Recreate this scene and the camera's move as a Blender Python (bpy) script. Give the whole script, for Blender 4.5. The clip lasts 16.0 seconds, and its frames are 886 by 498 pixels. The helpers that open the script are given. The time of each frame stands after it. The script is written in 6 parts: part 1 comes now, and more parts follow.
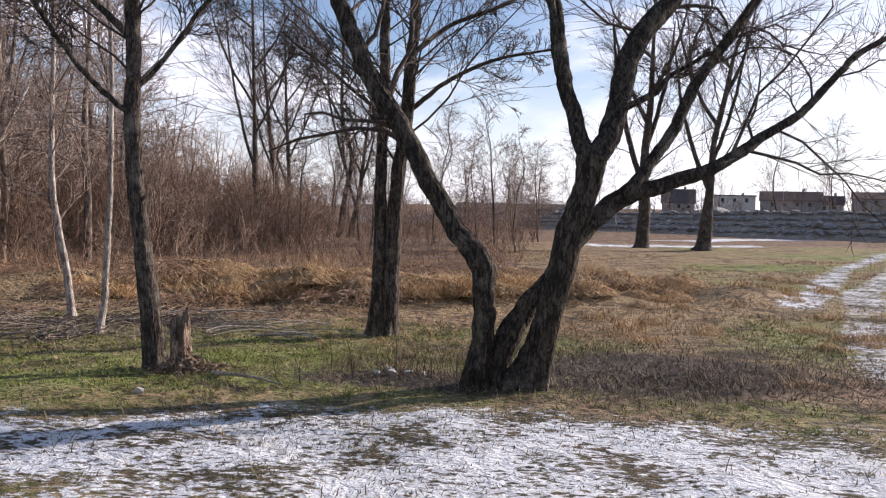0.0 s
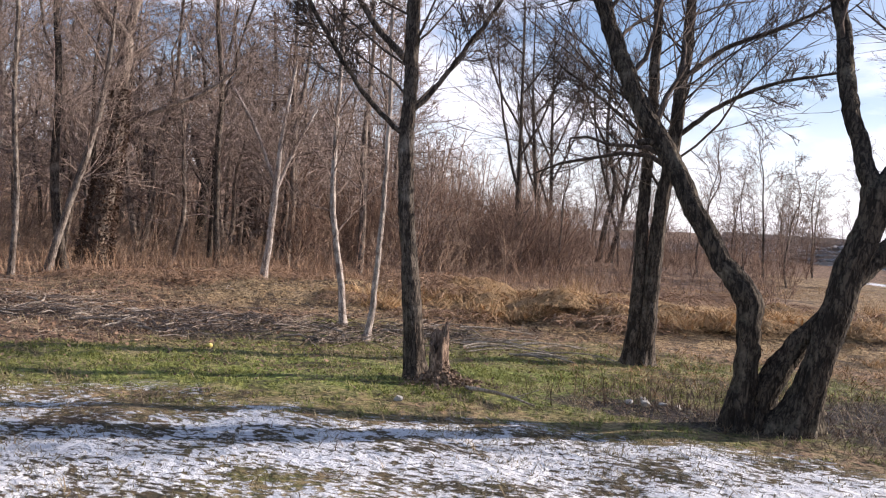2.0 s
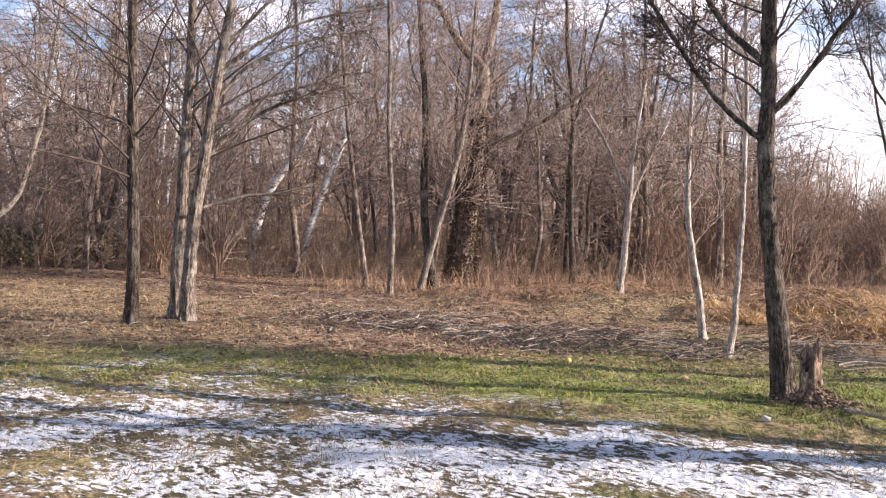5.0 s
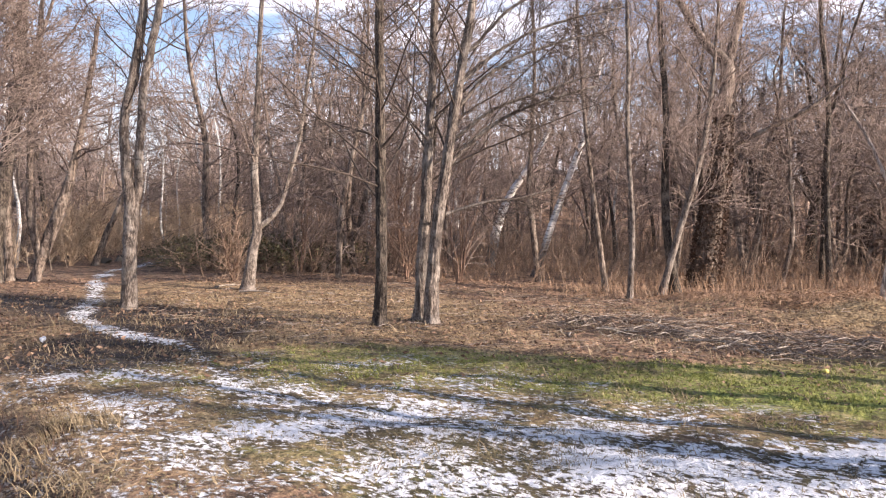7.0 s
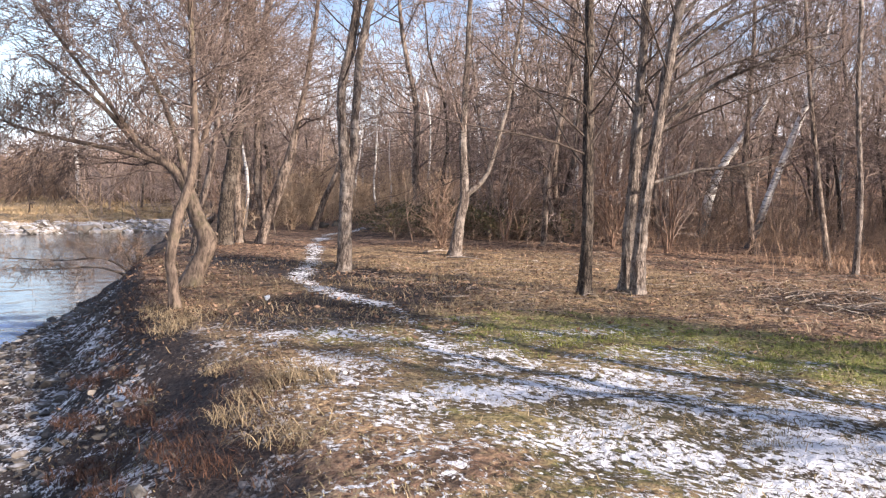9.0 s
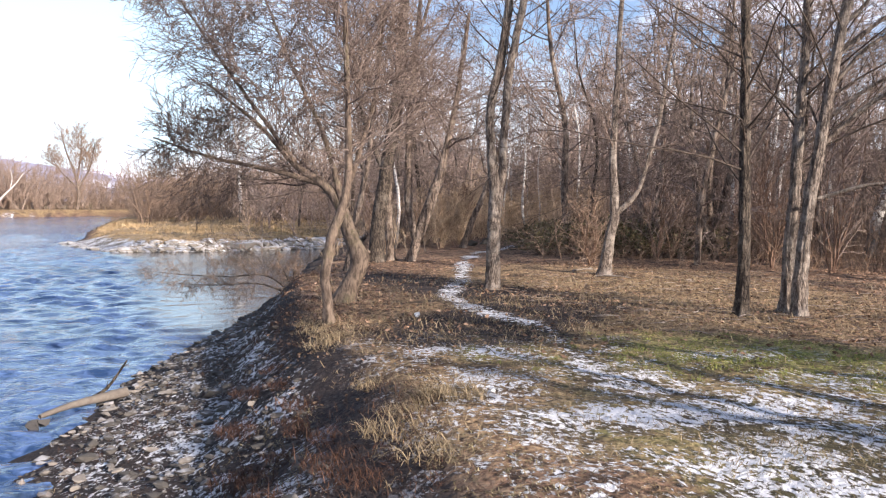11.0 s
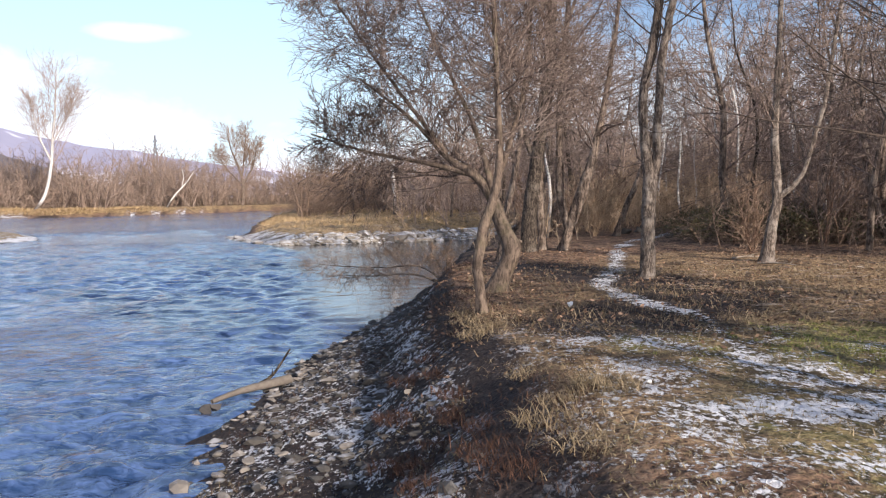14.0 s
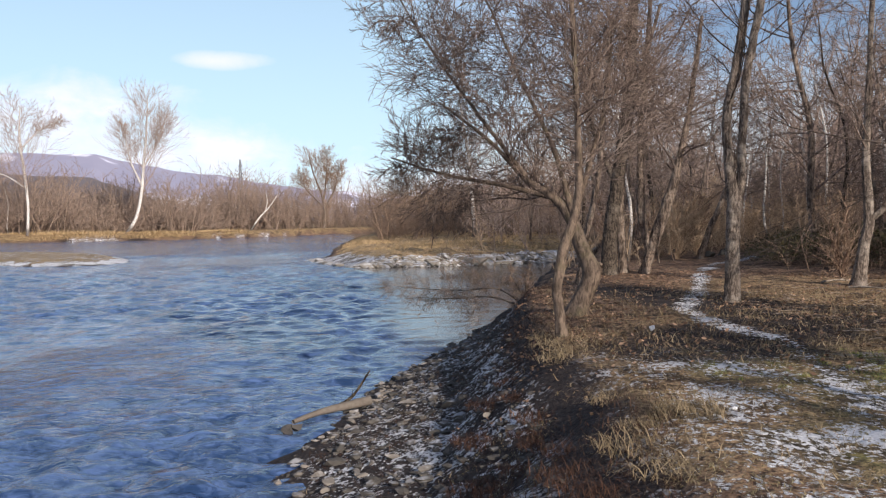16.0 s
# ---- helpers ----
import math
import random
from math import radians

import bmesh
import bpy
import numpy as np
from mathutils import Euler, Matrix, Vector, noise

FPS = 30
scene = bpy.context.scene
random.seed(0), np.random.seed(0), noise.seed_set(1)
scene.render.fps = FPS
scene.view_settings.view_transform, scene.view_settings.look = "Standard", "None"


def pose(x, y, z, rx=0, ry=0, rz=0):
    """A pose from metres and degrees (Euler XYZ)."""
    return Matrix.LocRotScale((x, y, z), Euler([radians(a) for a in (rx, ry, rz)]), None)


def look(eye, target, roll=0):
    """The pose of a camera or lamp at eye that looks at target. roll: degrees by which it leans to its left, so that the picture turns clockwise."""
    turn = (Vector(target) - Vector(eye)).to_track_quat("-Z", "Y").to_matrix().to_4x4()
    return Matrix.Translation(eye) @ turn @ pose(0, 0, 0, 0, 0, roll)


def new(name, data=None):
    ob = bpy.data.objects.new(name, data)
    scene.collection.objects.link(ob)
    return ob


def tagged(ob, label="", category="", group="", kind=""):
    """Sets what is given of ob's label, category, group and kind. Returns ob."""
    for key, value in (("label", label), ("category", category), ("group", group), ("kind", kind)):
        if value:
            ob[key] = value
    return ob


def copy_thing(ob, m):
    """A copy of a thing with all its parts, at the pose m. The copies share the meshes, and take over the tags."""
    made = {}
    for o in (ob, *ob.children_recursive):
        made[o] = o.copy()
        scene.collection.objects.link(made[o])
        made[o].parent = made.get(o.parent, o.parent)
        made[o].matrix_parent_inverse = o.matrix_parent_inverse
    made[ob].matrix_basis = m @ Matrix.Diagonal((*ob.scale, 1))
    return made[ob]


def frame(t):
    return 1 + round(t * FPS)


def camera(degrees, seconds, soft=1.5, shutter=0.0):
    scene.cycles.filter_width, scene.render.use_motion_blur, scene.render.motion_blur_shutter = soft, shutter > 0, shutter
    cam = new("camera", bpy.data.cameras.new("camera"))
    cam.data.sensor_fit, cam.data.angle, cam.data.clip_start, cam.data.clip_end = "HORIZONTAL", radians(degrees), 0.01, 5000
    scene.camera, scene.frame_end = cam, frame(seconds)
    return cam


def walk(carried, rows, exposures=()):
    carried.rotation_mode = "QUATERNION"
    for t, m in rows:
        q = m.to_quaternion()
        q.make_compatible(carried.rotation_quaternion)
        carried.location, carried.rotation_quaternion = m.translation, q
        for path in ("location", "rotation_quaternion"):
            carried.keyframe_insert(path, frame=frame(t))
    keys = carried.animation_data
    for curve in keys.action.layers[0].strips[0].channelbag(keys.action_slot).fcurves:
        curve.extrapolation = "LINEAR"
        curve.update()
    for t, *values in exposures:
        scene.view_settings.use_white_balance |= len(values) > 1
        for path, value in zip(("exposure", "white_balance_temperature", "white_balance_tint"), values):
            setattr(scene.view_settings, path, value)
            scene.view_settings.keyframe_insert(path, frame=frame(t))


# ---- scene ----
# camera: a hand-held turn to the left from one spot on the meadow
EYE = 1.6
PATH = [
    (0, 0.00, -2.30, -1.30), (0.5, 4.39, -2.10, -1.56), (1, 8.60, -1.51, -2.41), (1.5, 11.36, -0.97, -3.03),
    (2, 15.99, -1.54, -3.73), (2.5, 20.90, -2.02, -3.23), (3, 24.66, -1.88, -2.31), (3.2, 25.68, -1.97, -2.46),
    (5.3, 40.44, -1.44, -1.43), (5.5, 42.45, -1.41, -1.50), (6, 47.04, -1.48, -0.77), (6.5, 50.23, -1.55, -0.86),
    (7, 52.28, -1.54, -0.59), (7.5, 55.04, -1.51, -0.79), (8, 59.02, -1.86, -0.79), (8.5, 61.67, -2.85, -0.80),
    (9, 64.96, -3.69, -1.00), (9.2, 66.34, -3.68, -0.71), (11.3, 75.55, -2.69, -0.38), (11.5, 76.65, -2.77, -0.12),
    (12, 79.08, -3.57, -0.51), (12.5, 80.61, -3.51, -0.63), (13, 81.42, -3.32, 0.18), (13.5, 82.21, -3.31, 0.46),
    (14, 83.42, -3.34, 0.63), (14.5, 85.21, -3.03, 0.60), (15, 86.54, -2.90, 0.74), (15.5, 87.43, -2.55, 0.78),
    (16, 88.30, -1.88, 0.78),
]
cam = camera(51.1, 16.0, soft=1.2)
walk(cam, [(t, pose(0, 0, EYE, 90 + p, r, y)) for t, y, p, r in PATH],
     exposures=[(0, 0.33, 6400, 19), (3, 0.74, 6550, 20), (5.5, 1.04, 6720, 21), (8, 1.05, 6720, 21), (11.5, 0.77, 6500, 18), (14.5, 0.30, 6500, 17), (16, 0.03, 6550, 16)])

# ---- light: low winter sun from the right, blue sky with bright thin cloud
SUN_TURN, SUN_UP = 60, 21.5
sun = new("sun", bpy.data.lights.new("sun", "SUN"))
sun.data.energy, sun.data.angle, sun.data.color = 5.0, radians(0.6), (1.0, 0.92, 0.80)
sd = Vector((math.sin(radians(SUN_TURN)) * math.cos(radians(SUN_UP)), math.cos(radians(SUN_TURN)) * math.cos(radians(SUN_UP)), math.sin(radians(SUN_UP))))
sun.matrix_world = look(sd * 50, (0, 0, 0))


def node(nt, kind, values=None):
    n = nt.nodes.new(kind)
    for key, value in (values or {}).items():
        if isinstance(value, bpy.types.NodeSocket):
            nt.links.new(value, n.inputs[key])
        else:
            n.inputs[key].default_value = value
    return n


def rgb(c):
    return (c[0], c[1], c[2], 1)


def noise_of(nt, vec, scale, detail=4.0, rough=0.6, distort=0.0):
    return node(nt, "ShaderNodeTexNoise", {"Vector": vec, "Scale": scale, "Detail": detail, "Roughness": rough, "Distortion": distort}).outputs["Fac"]


def spread(nt, fac, lo, hi, a=0.0, b=1.0):
    return node(nt, "ShaderNodeMapRange", {"Value": fac, "From Min": lo, "From Max": hi, "To Min": a, "To Max": b}).outputs["Result"]


def mix(nt, fac, a, b, blend="MIX"):
    m = nt.nodes.new("ShaderNodeMix")
    m.data_type, m.blend_type = "RGBA", blend
    for i, v in ((0, fac), (6, a), (7, b)):
        if isinstance(v, bpy.types.NodeSocket):
            nt.links.new(v, m.inputs[i])
        else:
            m.inputs[i].default_value = v if i == 0 else rgb(v)
    return m.outputs[2]


def calc(nt, op, a, b=0.0):
    n = node(nt, "ShaderNodeMath", {0: a, 1: b})
    n.operation = op
    return n.outputs[0]


world = bpy.data.worlds.new("sky")
scene.world = world
world.use_nodes = True
wt = world.node_tree
wt.nodes.clear()
sky = wt.nodes.new("ShaderNodeTexSky")
sky.sky_type, sky.sun_disc = "NISHITA", False
sky.sun_elevation, sky.sun_rotation = radians(SUN_UP), radians(SUN_TURN)
sky.air_density, sky.dust_density, sky.ozone_density = 1.0, 0.6, 1.5
way = node(wt, "ShaderNodeTexCoord").outputs["Generated"]
flat = node(wt, "ShaderNodeMapping", {"Vector": way, "Scale": (1.6, 1.6, 5.5), "Location": (0.35, 0.1, 0.0)}).outputs[0]
puffs = spread(wt, noise_of(wt, flat, 2.1, 7, 0.55, 0.3), 0.49, 0.66)
parts = node(wt, "ShaderNodeSeparateXYZ", {0: way}).outputs
up = parts["Z"]
puffs = calc(wt, "MULTIPLY", puffs, spread(wt, up, 0.62, 0.3))
west = calc(wt, "ARCTAN2", calc(wt, "MULTIPLY", parts["X"], -1.0), parts["Y"])
over_river = calc(wt, "MULTIPLY", spread(wt, west, 1.22, 1.62), spread(wt, west, 2.9, 2.3))
puffs = calc(wt, "MULTIPLY", puffs, spread(wt, over_river, 1.0, 0.0))
# a bank of low cloud over the mountains, and one wisp above it
edge = noise_of(wt, node(wt, "ShaderNodeMapping", {"Vector": way, "Scale": (1.0, 1.0, 1.8)}).outputs[0], 11.0, 6, 0.6, 0.2)
bank_top = calc(wt, "ADD", spread(wt, west, 1.66, 1.86, 0.062, 0.142), calc(wt, "MULTIPLY", calc(wt, "SUBTRACT", edge, 0.5), 0.12))
bank = calc(wt, "MULTIPLY", spread(wt, calc(wt, "SUBTRACT", bank_top, up), -0.012, 0.04), over_river)
wisp = calc(wt, "ADD", calc(wt, "POWER", calc(wt, "MULTIPLY", calc(wt, "SUBTRACT", west, 1.77), 18.0), 2.0), calc(wt, "POWER", calc(wt, "MULTIPLY", calc(wt, "SUBTRACT", up, 0.166), 90.0), 2.0))
wisp = calc(wt, "MULTIPLY", spread(wt, calc(wt, "ADD", wisp, calc(wt, "MULTIPLY", edge, 1.6)), 1.7, 0.7), 0.8)
puffs = calc(wt, "MAXIMUM", calc(wt, "MAXIMUM", puffs, wisp), calc(wt, "MULTIPLY", bank, spread(wt, edge, 0.34, 0.62, 0.28, 0.9)))
veil = calc(wt, "MAXIMUM", spread(wt, up, 0.17, 0.0, 0.05, 0.82), calc(wt, "MULTIPLY", over_river, spread(wt, up, 0.6, 0.02, 0.10, 0.80)))
glare = calc(wt, "MULTIPLY", calc(wt, "MULTIPLY", spread(wt, west, 0.0, -0.45, 0.0, 0.6), spread(wt, west, -1.7, -1.1)), spread(wt, up, 0.5, 0.2))
veil = calc(wt, "MAXIMUM", veil, glare)
air = mix(wt, 1.0, sky.outputs[0], (0.86, 0.96, 1.10), "MULTIPLY")
air = mix(wt, calc(wt, "MULTIPLY", veil, 0.9), air, mix(wt, over_river, (11.5, 11.6, 12.0), (7.9, 11.3, 13.0)))
clouds = mix(wt, calc(wt, "MULTIPLY", puffs, 0.9), air, (10.9, 11.0, 11.8))
shine = node(wt, "ShaderNodeBackground", {"Color": clouds, "Strength": 0.095})
wt.links.new(shine.outputs[0], node(wt, "ShaderNodeOutputWorld").inputs[0])

# ---- materials


def material(name, rough=0.9, metal=0.0):
    m = bpy.data.materials.new(name)
    m.use_nodes = True
    nt = m.node_tree
    b = nt.nodes["Principled BSDF"]
    b.inputs["Roughness"].default_value, b.inputs["Metallic"].default_value = rough, metal
    b.inputs["Specular IOR Level"].default_value = 0.25
    return m, nt, b


def relief(nt, b, height, strength, distance):
    bump = node(nt, "ShaderNodeBump", {"Height": height, "Strength": strength, "Distance": distance})
    nt.links.new(bump.outputs[0], b.inputs["Normal"])


def own(nt):
    return node(nt, "ShaderNodeTexCoord").outputs["Object"]


def here(nt):
    return node(nt, "ShaderNodeNewGeometry").outputs["Position"]


def bark_of(name, dark, light, rim, rim_share=0.4, ridges=16.0, deep=0.010):
    """Furrowed bark: vertical ridges in two browns, with patches of pale lichen."""
    m, nt, b = material(name, 0.95)
    v = own(nt)
    tall = node(nt, "ShaderNodeMapping", {"Vector": v, "Scale": (1, 1, 0.26)}).outputs[0]
    ridge = noise_of(nt, tall, ridges * 1.5, 6, 0.7, 0.8)
    plate = node(nt, "ShaderNodeTexVoronoi", {"Vector": mix(nt, 0.12, tall, node(nt, "ShaderNodeTexNoise", {"Vector": tall, "Scale": ridges}).outputs["Color"]), "Scale": ridges * 1.3})
    plate.feature = "DISTANCE_TO_EDGE"
    crack = spread(nt, plate.outputs["Distance"], 0.02, 0.16)
    fine = noise_of(nt, v, 70, 3, 0.6)
    c = mix(nt, spread(nt, ridge, 0.44, 0.56), dark, light)
    c = mix(nt, spread(nt, crack, 0.5, 0.0, 0.0, 0.8), c, tuple(0.7 * k for k in dark))
    c = mix(nt, spread(nt, noise_of(nt, v, ridges * 0.5, 6, 0.75, 1.0), 0.54, 0.64, 0.0, 0.45), c, dark)
    c = mix(nt, spread(nt, noise_of(nt, v, 3.2, 5, 0.7), 0.62 - 0.25 * rim_share, 0.75), c, rim)
    c = mix(nt, spread(nt, fine, 0.3, 0.7, 0.0, 0.3), c, dark)
    nt.links.new(c, b.inputs["Base Color"])
    relief(nt, b, calc(nt, "ADD", calc(nt, "MULTIPLY", crack, 0.7), calc(nt, "ADD", ridge, calc(nt, "MULTIPLY", fine, 0.2))), 1.0, deep)
    return m


BARK = bark_of("bark_brown", (0.032, 0.025, 0.020), (0.16, 0.127, 0.098), (0.27, 0.23, 0.185))
BARK_WILLOW = bark_of("bark_willow", (0.022, 0.017, 0.013), (0.12, 0.095, 0.069), (0.24, 0.205, 0.148), 0.3, 14, 0.014)
BARK_GREY = bark_of("bark_grey", (0.085, 0.066, 0.054), (0.32, 0.262, 0.213), (0.48, 0.425, 0.36), 0.55)
BARK_PALE = bark_of("bark_pale", (0.20, 0.155, 0.13), (0.58, 0.50, 0.43), (0.74, 0.68, 0.61), 0.7)
BARK_BANK = bark_of("bark_bank", (0.12, 0.08, 0.058), (0.42, 0.30, 0.215), (0.54, 0.43, 0.325), 0.45, 16)
BARK_FOREST = bark_of("bark_forest", (0.075, 0.056, 0.044), (0.31, 0.238, 0.185), (0.46, 0.385, 0.31), 0.5, 10)
TWIG = bark_of("twig_bark", (0.16, 0.118, 0.096), (0.40, 0.305, 0.25), (0.54, 0.44, 0.37), 0.3, 8, 0.004)
TWIG_DARK = bark_of("twig_bark_dark", (0.055, 0.042, 0.034), (0.145, 0.11, 0.088), (0.21, 0.165, 0.13), 0.3, 20, 0.004)
TWIG_BROWN = bark_of("twig_bark_brown", (0.13, 0.08, 0.056), (0.30, 0.195, 0.138), (0.38, 0.27, 0.20), 0.4, 12, 0.004)
# the next two are lightened to paint sunlight onto shaded brush
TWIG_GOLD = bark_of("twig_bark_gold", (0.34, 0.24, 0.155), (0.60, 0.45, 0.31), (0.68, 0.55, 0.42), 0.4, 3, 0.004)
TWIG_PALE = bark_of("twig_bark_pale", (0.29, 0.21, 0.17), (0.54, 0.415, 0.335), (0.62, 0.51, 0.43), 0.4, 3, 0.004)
TWIG_MID = bark_of("twig_bark_mid", (0.10, 0.073, 0.060), (0.27, 0.203, 0.167), (0.45, 0.365, 0.31), 0.4, 8, 0.004)
# far bank twigs: haze put into the bark as a lighter tone
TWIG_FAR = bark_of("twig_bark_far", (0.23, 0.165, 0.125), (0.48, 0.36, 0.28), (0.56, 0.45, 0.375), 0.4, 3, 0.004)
TWIG_RED = bark_of("twig_bark_red", (0.19, 0.128, 0.09), (0.45, 0.315, 0.22), (0.56, 0.43, 0.325), 0.4, 12, 0.004)


def smooth_bark(name, dark, light, green):
    """Thin smooth bark with faint vertical streaks, old scars and a little algae."""
    m, nt, b = material(name, 0.8)
    v = own(nt)
    tall = node(nt, "ShaderNodeMapping", {"Vector": v, "Scale": (1, 1, 0.3)}).outputs[0]
    streak, blotch = noise_of(nt, tall, 22, 6, 0.65, 0.5), noise_of(nt, v, 5, 5, 0.65, 0.6)
    c = mix(nt, spread(nt, streak, 0.36, 0.62), dark, light)
    c = mix(nt, spread(nt, blotch, 0.52, 0.68, 0.0, 0.6), c, dark)
    c = mix(nt, spread(nt, noise_of(nt, v, 2.4, 4, 0.6), 0.52, 0.66, 0.0, 0.4), c, green)
    nt.links.new(c, b.inputs["Base Color"])
    relief(nt, b, calc(nt, "ADD", streak, blotch), 0.5, 0.012)
    return m


BARK_SMOOTH = smooth_bark("bark_smooth", (0.06, 0.043, 0.032), (0.235, 0.175, 0.13), (0.14, 0.13, 0.065))


def birch_bark():
    m, nt, b = material("bark_birch", 0.8)
    v = own(nt)
    wide = node(nt, "ShaderNodeMapping", {"Vector": v, "Scale": (1, 1, 4.0)}).outputs[0]
    marks = spread(nt, noise_of(nt, wide, 5, 5, 0.7, 0.4), 0.5, 0.62)
    c = mix(nt, noise_of(nt, v, 9, 4), (0.58, 0.545, 0.50), (0.84, 0.81, 0.76))
    c = mix(nt, marks, c, (0.09, 0.07, 0.06))
    foot = node(nt, "ShaderNodeSeparateXYZ", {0: v}).outputs["Z"]
    c = mix(nt, spread(nt, calc(nt, "ADD", foot, noise_of(nt, v, 4, 4)), 2.1, 1.3, 0.0, 0.85), c, (0.075, 0.058, 0.048))
    nt.links.new(c, b.inputs["Base Color"])
    relief(nt, b, marks, 0.4, 0.01)
    return m


BIRCH = birch_bark()


def blade_of(name, a, c2, shine=0.75):
    m, nt, b = material(name, shine)
    isl = node(nt, "ShaderNodeNewGeometry").outputs["Random Per Island"]
    c = mix(nt, isl, a, c2)
    c = mix(nt, spread(nt, noise_of(nt, here(nt), 2.5, 3), 0.35, 0.65, 0.0, 0.5), c, tuple(0.5 * k for k in a))
    nt.links.new(c, b.inputs["Base Color"])
    return m


GRASS = blade_of("green_grass", (0.14, 0.17, 0.038), (0.43, 0.42, 0.13))
DRY = blade_of("dry_grass", (0.22, 0.16, 0.09), (0.50, 0.39, 0.24))
REED = blade_of("dry_reed", (0.42, 0.255, 0.12), (0.86, 0.60, 0.32))
RUST = blade_of("rusty_stalks", (0.26, 0.155, 0.095), (0.60, 0.40, 0.25))
BROWN = blade_of("withered_stalks", (0.12, 0.08, 0.055), (0.29, 0.20, 0.135))
SEDGE = blade_of("golden_sedge", (0.40, 0.28, 0.14), (0.80, 0.58, 0.33))
FIELD = blade_of("field_grass", (0.27, 0.15, 0.07), (0.60, 0.38, 0.18))
OLIVE = blade_of("olive_grass", (0.19, 0.155, 0.08), (0.42, 0.35, 0.20))
RED_WEED = blade_of("red_weeds", (0.055, 0.027, 0.018), (0.15, 0.075, 0.046))
# weed browns deepened to paint in the shade on the bank
WEED = blade_of("dark_weeds", (0.04, 0.025, 0.018), (0.125, 0.072, 0.048))
LITTER = blade_of("fallen_leaves", (0.11, 0.06, 0.038), (0.50, 0.325, 0.215))
BRAMBLE = blade_of("bramble_leaves", (0.075, 0.072, 0.035), (0.21, 0.17, 0.085), 0.55)
IVY = blade_of("ivy_leaves", (0.05, 0.03, 0.021), (0.15, 0.09, 0.058), 0.7)
DEADWOOD = bark_of("dead_wood", (0.26, 0.21, 0.16), (0.52, 0.45, 0.37), (0.62, 0.57, 0.50), 0.5, 18, 0.01)

BRUSHWOOD = bark_of("brushwood", (0.17, 0.12, 0.09), (0.45, 0.36, 0.28), (0.62, 0.55, 0.47), 0.5, 18, 0.01)


def stone_of(name, a, c2, frost):
    m, nt, b = material(name, 0.85)
    v = here(nt)
    c = mix(nt, noise_of(nt, v, 7, 6, 0.65), a, c2)
    nz = node(nt, "ShaderNodeSeparateXYZ", {0: node(nt, "ShaderNodeNewGeometry").outputs["Normal"]}).outputs["Z"]
    white = calc(nt, "MULTIPLY", spread(nt, nz, 0.45, 0.85), spread(nt, noise_of(nt, v, 5, 4), 0.60 - 0.2 * frost, 0.66, 0.0, frost))
    c = mix(nt, white, c, (0.72, 0.74, 0.78))
    nt.links.new(c, b.inputs["Base Color"])
    relief(nt, b, noise_of(nt, v, 28, 6, 0.7), 0.6, 0.02)
    return m


# river stone greys lowered, part of the bank's shade is in them
STONE = stone_of("river_stone", (0.045, 0.042, 0.038), (0.15, 0.135, 0.115), 0.4)
STONE_PALE = stone_of("pale_stone", (0.30, 0.28, 0.25), (0.55, 0.53, 0.48), 0.4)
STONE_FROST = stone_of("frosty_stone", (0.17, 0.15, 0.12), (0.46, 0.42, 0.36), 1.0)
STONE_GREY = stone_of("grey_stone", (0.13, 0.115, 0.10), (0.34, 0.30, 0.26), 0.7)
STONE_TAN = stone_of("tan_stone", (0.10, 0.088, 0.075), (0.34, 0.305, 0.26), 0.35)
STONE_WET = stone_of("wet_stone", (0.05, 0.047, 0.045), (0.12, 0.11, 0.10), 0.0)


def plain_of(name, a, c2, scale=4.0, rough=0.85, deep=0.01):
    m, nt, b = material(name, rough)
    v = own(nt)
    c = mix(nt, noise_of(nt, v, scale, 6, 0.65), a, c2)
    c = mix(nt, spread(nt, noise_of(nt, v, scale * 0.13, 4), 0.4, 0.7, 0.0, 0.35), c, tuple(0.6 * k for k in a))
    nt.links.new(c, b.inputs["Base Color"])
    relief(nt, b, noise_of(nt, v, scale * 6, 4), 0.4, deep)
    return m


DRIFT = plain_of("drift_wood", (0.09, 0.072, 0.058), (0.27, 0.235, 0.195), 14.0)
RENDER_WALL = plain_of("rendered_wall", (0.48, 0.45, 0.41), (0.64, 0.61, 0.57), 1.0)
RENDER_GREY = plain_of("grey_wall", (0.24, 0.22, 0.21), (0.36, 0.33, 0.31), 1.0)
ROOF_DARK = plain_of("dark_roof", (0.08, 0.065, 0.06), (0.15, 0.12, 0.11), 2.0)
ROOF_RED = plain_of("brown_roof", (0.16, 0.10, 0.08), (0.24, 0.16, 0.13), 2.0)
PANE, _nt, _b = material("window_glass", 0.1)
_b.inputs["Base Color"].default_value = (0.03, 0.035, 0.04, 1)
STEEL = plain_of("galvanised_steel", (0.20, 0.21, 0.23), (0.30, 0.31, 0.33), 1.0, 0.5)
WHITE = plain_of("white_scrap", (0.88, 0.87, 0.85), (0.93, 0.93, 0.92), 20, 0.6, 0.001)
PLASTIC = plain_of("yellow_plastic", (0.62, 0.50, 0.12), (0.75, 0.62, 0.2), 20, 0.4, 0.002)


